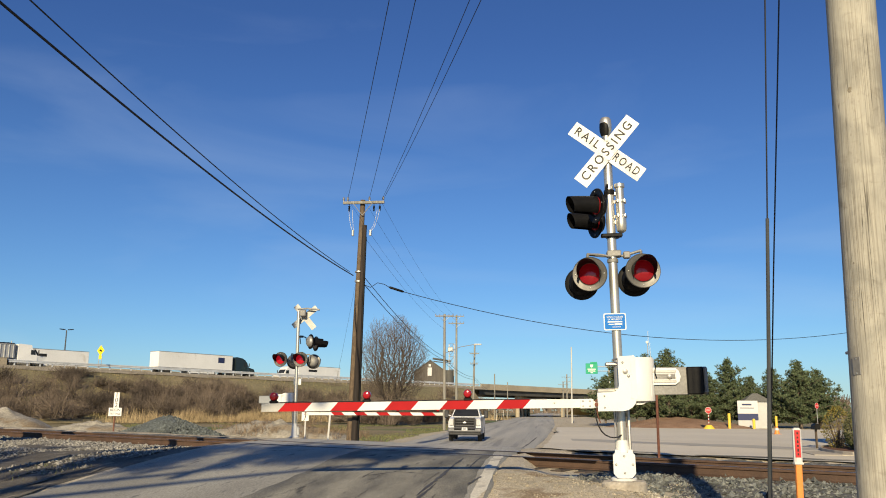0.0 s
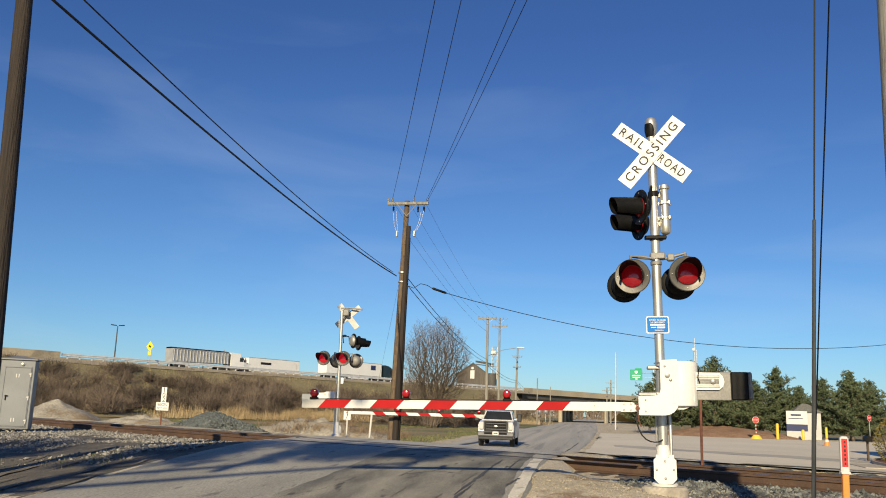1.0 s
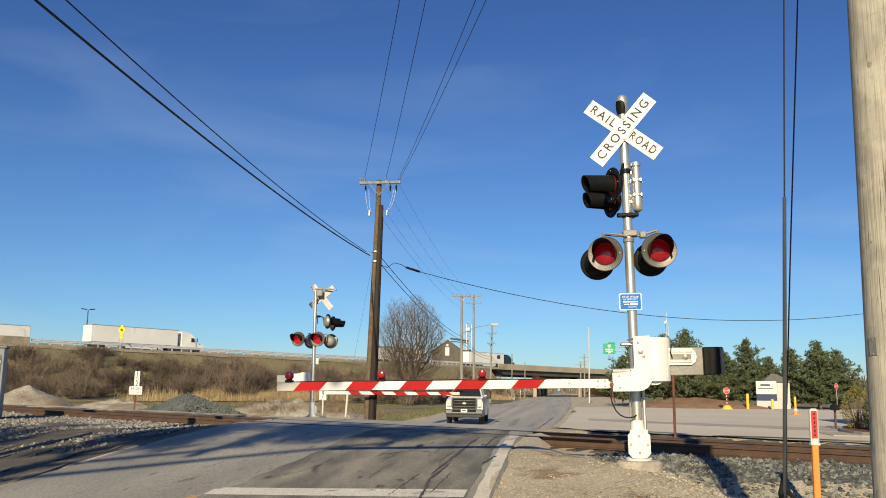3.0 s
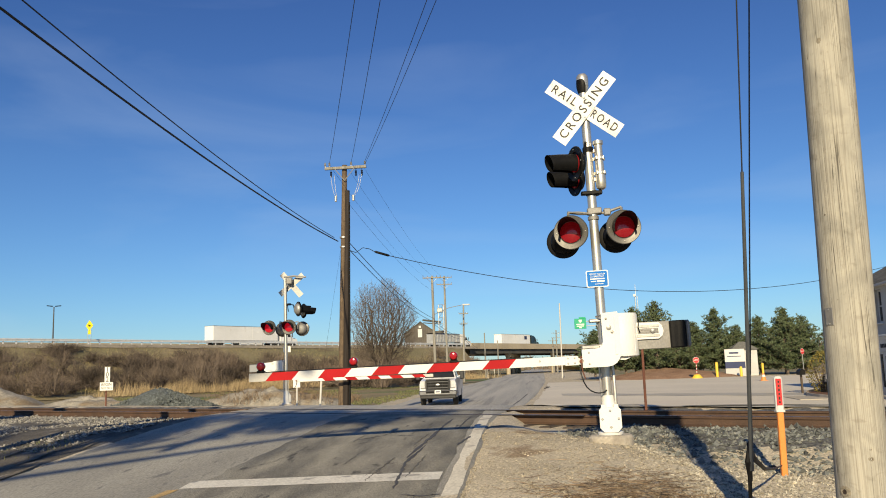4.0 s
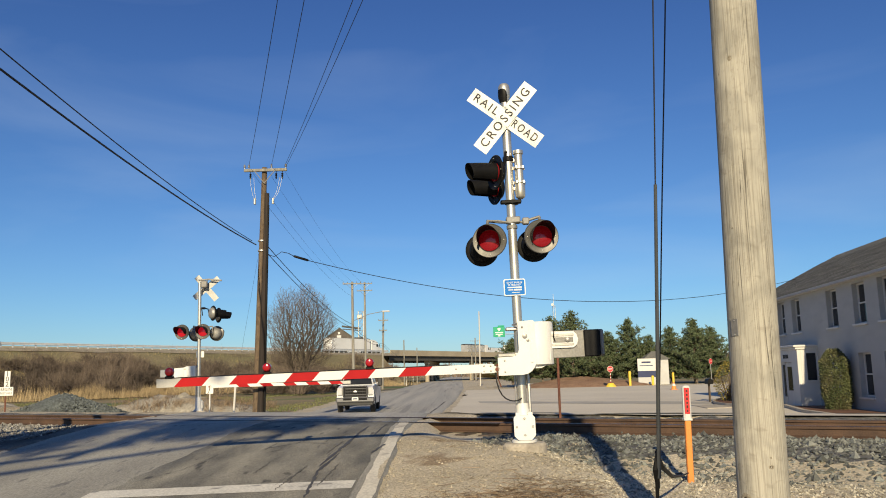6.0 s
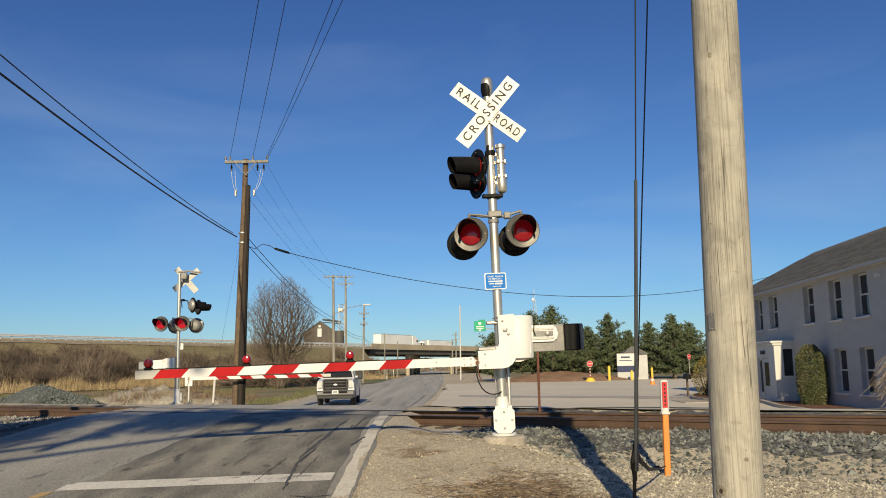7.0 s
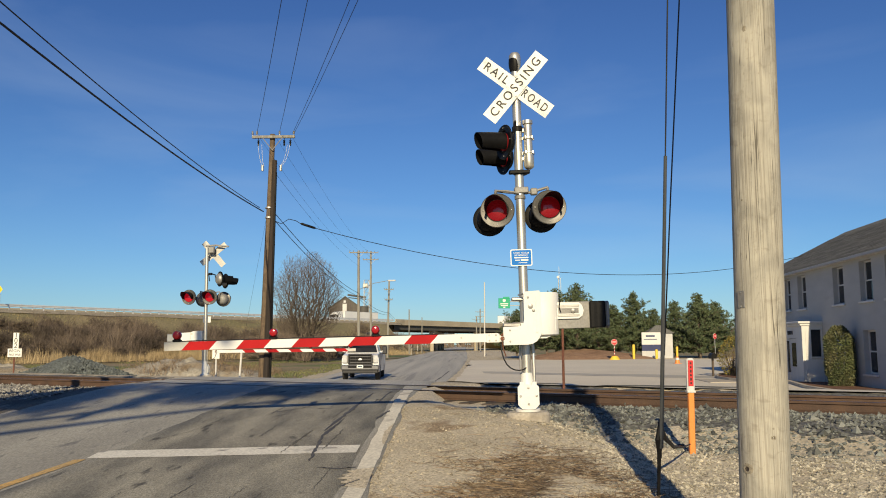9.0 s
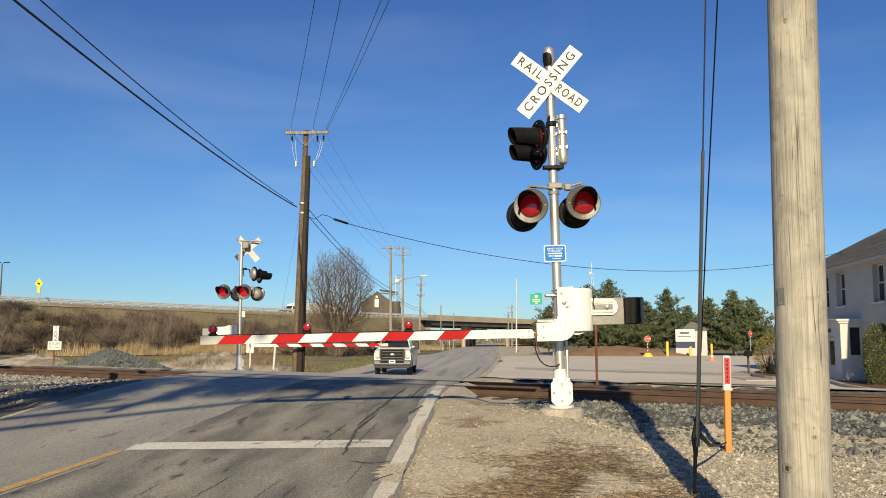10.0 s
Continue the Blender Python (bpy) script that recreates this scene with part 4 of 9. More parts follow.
    box(bm, (1.122, -0.19, 1.402), (0.05, 0.14, 0.36), 0.02)
    part("end_plate", bm, "dull_plate", cw, "worn grey end plate", smooth=None)
    bm = bmesh.new()
    o = [(0.42, 1.35), (0.73, 1.35), (0.78, 1.39), (0.80, 1.46), (0.78, 1.53), (0.74, 1.57), (0.42, 1.58)]
    prism(bm, o, 0, 0.03, Matrix.Translation((0, -0.185, 0)) @ Matrix.Rotation(radians(90), 4, "X"))
    slot = part("slotted_plate", bm, "white", cw, "pale slotted plate", smooth=None)
    for z in (1.525, 1.395):
        bm = bmesh.new()
        box(bm, (0.59, -0.218, z), (0.30, 0.012, 0.03), 0.003)
        part("slot_rib", bm, "alu", slot, smooth=None)
    bm = bmesh.new()
    box(bm, (0.59, -0.217, 1.46), (0.28, 0.006, 0.075), 0.003)
    for zz in (1.445, 1.475):
        box(bm, (0.59, -0.219, zz), (0.27, 0.008, 0.01), 0.002)
    part("slot", bm, "dull_plate", slot, smooth=None)
    bm = bmesh.new()
    lathe(bm, [(0, 0.034), (0.02, 0.034), (0.03, 0.016)], (0.655, -0.218, 1.46), (0, -1, 0), 12)
    part("slot_bolt", bm, "alu", slot)
    bm = bmesh.new()
    tube(bm, [(0.48, -0.2, 1.62), (0.46, -0.24, 1.51), (0.48, -0.24, 1.44)], 0.008, 6)
    part("spring_clip", bm, "black", cw)
    # gate arm
    arm = new("gate_arm")
    arm.parent = sig
    tagged(arm, "horizontal gate arm with slanted red and white stripes")
    z0, h, y0 = 1.118, 0.116, -0.34
    L0, L1 = -0.40, -4.97

    def seg(name, xa, xb, slant, material, label=""):
        bm = bmesh.new()
        d = slant
        o = [(xb - d[1], z0 - h / 2), (xa - d[0], z0 - h / 2), (xa + d[0], z0 + h / 2), (xb + d[1], z0 + h / 2)]
        prism(bm, o, 0, 0.05, Matrix.Translation((0, y0 + 0.025, 0)) @ Matrix.Rotation(radians(90), 4, "X"))
        return part(name, bm, material, arm, label, smooth=None)
    edges = [L0, -1.27, -1.63, -2.04, -2.40, -2.80, -3.17, -3.55, -3.93, -4.30, -4.68, L1]
    for i, (xa, xb) in enumerate(zip(edges, edges[1:])):
        d = 0.054
        seg("red_stripe" if i % 2 else "white_stripe", xa, xb, (0 if i == 0 else d, 0 if i == len(edges) - 2 else d), "red" if i % 2 else ("alu" if i == len(edges) - 2 else "white"))
    for x in (-2.07, -3.47, -4.80):
        lamp = new("gate_lamp")
        lamp.parent = arm
        tagged(lamp, "red lamp on the gate arm")
        bm = bmesh.new()
        box(bm, (x, y0, z0 + h / 2 + 0.016), (0.11, 0.08, 0.034), 0.008)
        box(bm, (x, y0, z0 + h / 2 + 0.06), (0.085, 0.035, 0.09), 0.012)
        part("lamp_base", bm, "black", lamp, smooth=None)
        bm = bmesh.new()
        lathe(bm, [(-0.062, 0.02), (-0.056, 0.042), (-0.035, 0.056), (0.035, 0.056), (0.056, 0.042), (0.062, 0.02)], (x, y0, z0 + h / 2 + 0.092), (0, 1, 0), 20)
        part("lamp_lens", bm, "red_lamp", lamp, "red plastic lens")
    bm = bmesh.new()
    tube(bm, [(-1.0 - 0.2 * i, y0 + 0.02, z0 + h / 2 + 0.008 + 0.004 * math.sin(i * 1.9)) for i in range(20)], 0.009, 6)
    part("lamp_cable", bm, "cable", arm)
    bm = bmesh.new()
    box(bm, (-0.375, -0.33, 1.10), (0.08, 0.07, 0.09), 0.01)
    box(bm, (-0.47, -0.375, 1.11), (0.18, 0.02, 0.12), 0.004)
    part("arm_clamp", bm, "white", arm, smooth=None)
    bm = bmesh.new()
    tube(bm, [(-0.36, -0.36, 1.14), (-0.30, -0.36, 1.18), (-0.25, -0.33, 1.19)], 0.014, 8)
    lathe(bm, [(-0.05, 0.03), (0.05, 0.03)], (-0.34, -0.34, 1.10), (0, 1, 0), 10)
    tube(bm, [(-0.345, -0.35, 1.07), (-0.33, -0.34, 0.95), (-0.30, -0.33, 0.86)], 0.008, 6)
    part("hinge", bm, "brown_rust", arm, "rusty arm hinge")
    for x, z in ((-0.43, 1.15), (-0.43, 1.08), (-0.52, 1.15), (-0.52, 1.08), (-0.9, 1.13)):
        bm = bmesh.new()
        lathe(bm, [(0, 0.012), (0.01, 0.012), (0.014, 0.006)], (x, -0.385 if x > -0.8 else -0.365, z), (0, -1, 0), 8)
        part("bolt", bm, "galv", arm)
    bm = bmesh.new()
    tube(bm, [(-0.36, -0.30, 1.05), (-0.355, -0.30, 0.93), (-0.33, -0.29, 0.83), (-0.29, -0.275, 0.75), (-0.24, -0.25, 0.70), (-0.18, -0.22, 0.67), (-0.12, -0.17, 0.66), (-0.06, -0.12, 0.665), (-0.01, -0.06, 0.69)], 0.009, 6)
    part("power_cable", bm, "cable", sig)
    # notice
    bm = bmesh.new()
    o = []
    for cx, cz, a0 in ((0.13, 0.095, 0), (-0.13, 0.095, 90), (-0.13, -0.095, 180), (0.13, -0.095, 270)):
        o += [(cx + 0.02 * math.cos(radians(a0 + a)), cz + 0.02 * math.sin(radians(a0 + a))) for a in (0, 30, 60, 90)]
    T = Matrix.Translation((-0.02, -0.075, 2.23)) @ Matrix.Rotation(radians(90), 4, "X")
    prism(bm, [(x * 1.02, y * 1.02) for x, y in o], -0.003, 0.003, T)
    notice = part("notice_plate", bm, "sign_white", sig, "white border of the notice", smooth=None)
    bm = bmesh.new()
    prism(bm, [(x * 0.93, y * 0.91) for x, y in o], 0.003, 0.005, T)
    part("notice", bm, "sign_blue", notice, "small blue notice with white lettering", smooth=None)
    for text, zz, w in (("REPORT PROBLEM", 0.064, 0.215), ("OR EMERGENCY", 0.031, 0.19)):
        lettering(text, 0.034, "sign_white", notice, Matrix.Translation((-0.02, -0.082, 2.23 + zz)) @ Matrix.Rotation(radians(90), 4, "X"), width=w, bold=0.0004)
    for zz, x, w, h in ((-0.002, -0.02, 0.20, 0.016), (-0.036, -0.075, 0.07, 0.012), (-0.036, 0.025, 0.105, 0.022), (-0.074, 0.0, 0.12, 0.007)):
        bm = bmesh.new()
        box(bm, (x, -0.0815, 2.23 + zz), (w, 0.002, h))
        part("text_bar", bm, "sign_white", notice, smooth=None)
    # crossarm and lights
    bm = bmesh.new()
    tube(bm, [(-0.36, -0.05, 3.22), (-0.15, 0, 3.20), (0, 0, 3.19), (0.15, 0, 3.19), (0.40, -0.05, 3.25)], 0.02, 10)
    tube(bm, [(-0.34, -0.05, 3.22), (-0.2, -0.12, 3.20), (-0.02, -0.09, 3.17)], 0.014, 8)
    box(bm, (0.02, 0, 3.22), (0.2, 0.16, 0.09), 0.012)
    clamp_ring(bm, (0, 0, 3.12), 0.066, 0.06)
    tube(bm, [(-0.35, -0.05, 3.22), (-0.35, 0.02, 2.92)], 0.02, 8)
    tube(bm, [(0.395, -0.05, 3.25), (0.39, 0.02, 2.94)], 0.02, 8)
    box(bm, (0.2, 0, 3.2), (0.1, 0.09, 0.1), 0.015)
    part("crossarm", bm, "dull_plate", sig, "dull galvanised light crossarm", smooth=40).matrix_basis = Matrix.Translation((0, 0, -0.02))
    flasher(sig, (-0.34, -0.16, 2.90), -9, True)
    flasher(sig, (0.395, -0.16, 2.925), 3, True)
    flasher(sig, (-0.43, 0.34, 2.84), 180 - 6, True, "black")
    flasher(sig, (0.324, 0.34, 2.87), 180 - 2, True, "black")
    # pair that looks down the side road
    bm = bmesh.new()
    tube(bm, [(-0.06, -0.42, 4.10), (-0.05, 0, 4.10), (-0.06, 0.42, 4.06)], 0.022, 10)
    tube(bm, [(-0.06, -0.42, 4.10), (-0.10, -0.40, 3.82)], 0.018, 8)
    tube(bm, [(-0.06, 0.42, 4.06), (-0.09, 0.40, 3.78)], 0.018, 8)
    clamp_ring(bm, (0, 0, 4.10), 0.066, 0.08)
    part("crossarm", bm, "black", sig, smooth=40)
    flasher(sig, (-0.235, -0.40, 3.82), -67, False, "black", 0.12)
    flasher(sig, (-0.20, 0.40, 3.77), -67, False, "black", 0.12)
    # upright cable fitting beside the mast
    bm = bmesh.new()
    lathe(bm, [(3.50, 0.03), (3.52, 0.058), (3.54, 0.07), (3.64, 0.076), (3.72, 0.072), (3.73, 0.084), (3.755, 0.084), (3.765, 0.062), (3.93, 0.060), (3.94, 0.08), (3.975, 0.08), (3.985, 0.060), (4.15, 0.058), (4.165, 0.074), (4.215, 0.074), (4.22, 0.06), (4.23, 0.02)], (0.145, -0.03, 0), (0, 0, 1), 20)
    for zz in (3.74, 3.957):
        for a in (30, 100, 170, 240, 310):
            lathe(bm, [(-0.022, 0.008), (-0.02, 0.014), (0.02, 0.014), (0.024, 0.008)], (0.145 + 0.087 * math.cos(radians(a)), -0.03 + 0.087 * math.sin(radians(a)), zz), (0, 0, 1), 6)
    box(bm, (0.07, 0, 4.08), (0.14, 0.06, 0.06), 0.01)
    box(bm, (0.07, 0, 3.66), (0.14, 0.06, 0.06), 0.01)
    part("cable_fitting", bm, "silver", sig, "silver cast cable fitting", smooth=40)
    bm = bmesh.new()
    clamp_ring(bm, (0.02, 0, 3.46), 0.09, 0.06)
    box(bm, (0.0, -0.05, 3.46), (0.3, 0.1, 0.05), 0.01)
    part("clamp", bm, "black", sig, smooth=40)
    # bell: a domed cup, with a black curved panel on the side towards the road
    bm = bmesh.new()
    lathe(bm, [(4.93, 0.066), (5.00, 0.068), (5.03, 0.084), (5.14, 0.088), (5.20, 0.082), (5.235, 0.06), (5.245, 0.01)], (0.0, 0, 0), (0, 0, 1), 24)
    bell = part("bell", bm, "silver", sig, "weathered grey warning bell", smooth=40)
    bm = bmesh.new()
    n = 10
    rows = []
    for z, w in ((4.95, 1.0), (5.04, 1.0), (5.10, 0.9), (5.145, 0.6)):
        r = 0.0725 if z < 5.0 else 0.0915
        rows.append([(r * math.cos(radians(-128 + w * 62 * (2 * i / n - 1))), r * math.sin(radians(-128 + w * 62 * (2 * i / n - 1))), z) for i in range(n + 1)])
    loft(bm, rows)
    part("bell_mouth", bm, "black", bell, "dark curved panel on the bell")
    # crossbuck
    zc = 4.70
    for ang, name, dy in ((-38.6, "crossbuck_blade", -0.085), (49.4, "crossbuck_blade", -0.099)):
        bm = bmesh.new()
        T = Matrix.Translation((-0.01, dy, zc)) @ Matrix.Rotation(radians(90), 4, "X") @ Matrix.Rotation(radians(ang), 4, "Z")
        box(bm, T.translation, (1.22, 0.229, 0.004), 0.0015, T.to_3x3().to_4x4())
        bl = part(name, bm, "sign_white", sig, "white reflective crossbuck blade", smooth=None)
        bm = bmesh.new()
        box(bm, T.translation + Vector((0, 0.005, 0)), (1.215, 0.226, 0.003), 0.0, T.to_3x3().to_4x4())
        part("blade_back", bm, "alu", bl, "bare aluminium back", smooth=None)
        face = Matrix.Translation((0, -0.005, 0)) @ T
        if ang < 0:
            lettering("RAIL", 0.18, "letter", bl, face @ pose(-0.345, 0, 0), width=0.40, bold=0.0012)
            lettering("ROAD", 0.18, "letter", bl, face @ pose(0.34, 0, 0), width=0.42, bold=0.0012)
        else:
            lettering("CROSSING", 0.18, "letter", bl, face @ pose(0, 0, 0), width=1.06, bold=0.0012)
    for z in (-0.14, 0.15):
        bm = bmesh.new()
        lathe(bm, [(0, 0.014), (0.01, 0.014), (0.014, 0.006)], (-0.005, -0.095, zc + z), (0, -1, 0), 8)
        part("bolt", bm, "galv", sig)
    return sig


near_signal = crossing_signal()
near_signal.matrix_basis = pose(0.98, 11.7, 0.585, 0, -1.2, 0)
far_signal = copy_thing(near_signal, pose(-9.76, 32.0, 0.40, 0, 0.3, 180))


M["red_lens_far"] = glow("lit_far_red_lens", (0.9, 0.012, 0.03), 0.28, (0.25, 0.008, 0.015))


def stem(ob):
    return ob.name.split(".")[0]


def take_off(ob):
    for c in list(ob.children):
        take_off(c)
    bpy.data.objects.remove(ob)


def fit_far_signal():
    """The far signal has wider arms, its crossbuck on a bracket beside the mast, and another gate mechanism."""
    lights = [c for c in far_signal.children if stem(c) == "flasher"]
    lights.sort(key=lambda c: (c.matrix_basis.translation.z > 3.5, c.matrix_basis.translation.y, c.matrix_basis.translation.x))
    places = ((-0.58, -0.36, 3.03, -4), (0.22, -0.36, 3.03, 4), (-0.20, 0.22, 3.09, 178), (0.61, 0.22, 3.09, 172), (-0.66, -0.34, 3.74, -50), (-0.64, 0.34, 3.77, -50))
    for light, (x, y, z, a) in zip(lights, places):
        light.matrix_basis = pose(x, y, z, 0, 0, a) @ Matrix.Diagonal((1.2, 1.2, 1.2, 1))
        for piece in light.children:
            if stem(piece) == "lamp_housing":
                piece.data = piece.data.copy()
                piece.data.materials[0] = M["alu"] if z > 3.5 else M["dull_plate"]
            if stem(piece) == "backplate" and abs(a) > 90:
                piece.data = piece.data.copy()
                piece.data.materials[0] = M["worn_plate"]
            if stem(piece) == "lens" and abs(a) > 90:
                piece.data = piece.data.copy()
                piece.data.materials[0] = M["red_lens_far"]
    for child in list(far_signal.children):
        if stem(child) == "crossbuck_blade":
            child.matrix_basis = Matrix.Translation((-0.2, -0.08, 0.1)) @ child.matrix_basis
        elif stem(child) in ("bell", "gate_mechanism", "counterweight_arm", "cable_fitting", "clamp"):
            take_off(child)
        elif stem(child) == "gate_arm":      # a longer arm, hung a little lower
            child.matrix_basis = pose(0.08, 0, -0.12) @ Matrix.Diagonal((1.18, 1, 1, 1))
        elif stem(child) == "crossarm":
            child.matrix_basis = Matrix.Translation((-0.15, 0, 0.1 if child.data.materials[0] == M["dull_plate"] else -0.1)) @ child.matrix_basis
    bm = bmesh.new()
    prism(bm, [(0.08, 1.36), (0.88, 1.36), (0.88, 1.72), (0.50, 1.74), (0.42, 1.78), (0.12, 1.80), (0.08, 1.74)], -0.2, 0.16, UP)
    mech = part("gate_mechanism", bm, "white", far_signal, "white gate mechanism housing", smooth=None)
    for x in (0.30, 0.62):
        bm = bmesh.new()
        box(bm, (x, 0.215, 1.55), (0.24, 0.02, 0.26), 0.01)
        part("access_cover", bm, "white", mech, smooth=None)
    bm = bmesh.new()
    box(bm, (1.16, 0.05, 1.53), (0.58, 0.16, 0.30), 0.02)
    part("counterweight", bm, "cab_alu", far_signal, "grey steel counterweight", smooth=None)
    bm = bmesh.new()
    tube(bm, [(0.05, 0, 5.10), (-0.35, 0.02, 5.12), (-0.86, 0.04, 5.06)], 0.035, 8)
    tube(bm, [(0, 0.02, 4.62), (-0.3, 0.02, 5.08)], 0.02, 8)
    part("crossbuck_bracket", bm, "alu", far_signal, "grey crossbuck bracket")
    bm = bmesh.new()
    box(bm, (-0.19, 0.06, 4.93), (0.24, 0.14, 0.26), 0.03)
    part("bell_box", bm, "dull_plate", far_signal, "dark grey bell housing", smooth=None)


fit_far_signal()


# ---------------------------------------------------------------- poles and wires
def pole(name, label, foot, top, r0, r1, material, group="utility poles", n=18):
    ob = thing(name, label, "utility pole", group=group)
    a, b = Vector(foot), Vector(top)
    k = 14
    bm = bmesh.new()
    pts, rs = [], []
    for i in range(k + 1):
        f = i / k
        p = a.lerp(b, f) + Vector((noise.noise((f * 2, a.x, 1)), noise.noise((f * 2, a.x, 7)), 0)) * 0.02 * math.sin(math.pi * f)
        pts.append(p)
        rs.append(r0 + (r1 - r0) * f)
    tube(bm, pts, rs, n)
    part("shaft", bm, material, ob)
    return ob


near_pole = pole("utility_pole", "pale weathered wooden utility pole with cracks and knots", (1.755, 4.9, -0.3), (1.922, 4.9, 10.5), 0.143, 0.130, "wood_new", n=40)
# the left pole's near-black colour stands in for tree shade
left_pole = pole("utility_pole", "wooden utility pole with tree shade painted in as near-black", (-10.24, 13.0, -0.2), (-10.93, 13.0, 14.5), 0.18, 0.13, "wood_tar_shade", n=22)
mid_pole = pole("utility_pole", "brown wooden utility pole with a crossarm and insulators", (-7.79, 33.0, 0.0), (-7.52, 33.0, 10.2), 0.15, 0.105, "wood_old")
stub_pole = pole("utility_pole", "older dark wooden pole cut off beside the main one", (-7.60, 32.90, 0.0), (-7.40, 32.93, 9.1), 0.125, 0.095, "wood_tar_shade")


def on_near_pole(angle, z, out=0.0):
    """A point on the near pole's skin; angle in radians about its axis."""
    f = (z + 0.3) / 10.8
    r = 0.143 - 0.013 * f + out
    return Vector((1.755 + 0.167 * f + r * math.cos(angle), 4.9 + r * math.sin(angle), z))


def plate_and_knots():
    p = on_near_pole(radians(-152), 1.85, 0.003)
    bm = bmesh.new()
    box(bm, p, (0.052, 0.006, 0.10), 0.002, Matrix.Rotation(radians(-62), 4, "Z"))
    tag = part("tag_plate", bm, "dull_plate", near_pole, "dull metal tag", smooth=None)
    for dz in (-0.04, 0.04):
        bm = bmesh.new()
        q = on_near_pole(radians(-152), 1.85 + dz, 0.006)
        lathe(bm, [(0, 0.005), (0.003, 0.004)], q, (math.cos(radians(-152)), math.sin(radians(-152)), 0), 8)
        part("nail", bm, "galv", tag)
    # knots: a dark core in a slight swelling of paler rings
    for deg, z, r in ((-113, 3.46, 0.022), (-111, 3.37, 0.013), (-119, 3.11, 0.010), (-118, 2.003, 0.006), (-129, 1.94, 0.006), (-142, 2.43, 0.005), (-107, 1.375, 0.005), (-89, 1.07, 0.012), (-89, 1.12, 0.006), (-150, 0.89, 0.022), (-80, 2.9, 0.007), (-60, 2.2, 0.008), (-95, 4.3, 0.016)):
        a = radians(deg)
        d = Vector((math.cos(a), math.sin(a), 0))
        bm = bmesh.new()
        lathe(bm, [(-0.006, r * 1.9), (0.001, r * 1.5), (0.003, r * 0.9), (0.001, r * 0.4)], on_near_pole(a, z), d, 12)
        kn = part("knot", bm, "knot_wood", near_pole)
        bm = bmesh.new()
        lathe(bm, [(-0.004, r * 0.75), (0.0035, r * 0.62), (0.002, r * 0.2)], on_near_pole(a, z), d, 10)
        part("knot_core", bm, "wood_dark", kn)
    rnd = random.Random(11)
    for k in range(26):
        a = radians(rnd.uniform(-165, -15))
        z0, ln = rnd.uniform(0.4, 4.2), rnd.uniform(0.2, 0.75)
        bm = bmesh.new()
        pts = [on_near_pole(a + 0.012 * math.sin(i * 2.1 + k), z0 + ln * i / 7, -0.0004) for i in range(8)]
        tube(bm, pts, [0.0003] + [rnd.uniform(0.0008, 0.0020) for _ in range(6)] + [0.0003], 5)
        part("crack", bm, "wood_dark", near_pole)


M["knot_wood"] = mat("grey_brown_knot_wood", (0.27, 0.24, 0.185), (0.20, 0.175, 0.13), 30, 0.9, fine=90, grain=0.3, bump=0.4)
plate_and_knots()


def insulator(parent, at, h=0.16, r=0.05, down=False, material="galv"):
    bm = bmesh.new()
    s = -1 if down else 1
    lathe(bm, [(0, 0.012), (h * 0.3, 0.014), (h * 0.32, r), (h * 0.45, r * 0.6), (h * 0.55, r * 0.95), (h * 0.7, r * 0.6), (h * 0.85, r * 0.8), (h, r * 0.3)], at, (0, 0, s), 10)
    part("insulator", bm, material, parent)


def crossarm(parent, a, b, w=0.11, material="wood_grey"):
    a, b = Vector(a), Vector(b)
    d = b - a
    bm = bmesh.new()
    box(bm, (a + b) / 2, (d.length, w, w), 0.01, Matrix.Rotation(math.atan2(d.y, d.x), 4, "Z"))
    return part("crossarm", bm, material, parent, smooth=None)


def mid_pole_gear():
    z = 10.05
    crossarm(mid_pole, (-8.32, 32.82, z), (-6.57, 32.82, z))
    for x in (-8.30, -8.12, -7.2, -6.62):
        insulator(mid_pole, (x, 32.82, z + 0.05), 0.2, 0.055)
    for x in (-8.05, -7.0, -6.75):
        insulator(mid_pole, (x, 32.8, z - 0.05), 0.34, 0.05, True, "black")
    for sx in (-1, 1):
        bm = bmesh.new()
        tube(bm, [(-7.47 + sx * 0.42, 32.76, z - 0.03), (-7.49, 32.80, z - 0.55)], 0.018, 6)
        part("brace", bm, "galv", mid_pole)
    for x0, x1 in ((-8.05, -7.85), (-7.9, -7.8), (-6.85, -7.15), (-6.75, -7.1)):
        bm = bmesh.new()
        tube(bm, [(x0 + (x1 - x0) * f, 32.75, 9.72 - 0.9 * f ** 0.7 - 0.12 * math.sin(math.pi * f)) for f in (0, 0.2, 0.4, 0.6, 0.8, 1)], 0.007, 6)
        part("jumper_wire", bm, "alu", mid_pole)
    for x in (-7.86, -7.12):
        bm = bmesh.new()
        box(bm, (x, 32.78, 8.75), (0.09, 0.09, 0.26), 0.02)
        part("cutout_switch", bm, "alu", mid_pole, smooth=None)
    bm = bmesh.new()
    tube(bm, [(-7.42, 32.84, 0.3), (-7.38, 32.86, 4.5), (-7.33, 32.88, 8.6)], 0.045, 10)
    part("riser_pipe", bm, "black", mid_pole, "black cable riser pipe")
    for zz in (7.15, 6.75):
        bm = bmesh.new()
        clamp_ring(bm, (-7.6, 33.0, zz), 0.16, 0.07)
        part("band", bm, "galv", mid_pole)


mid_pole_gear()


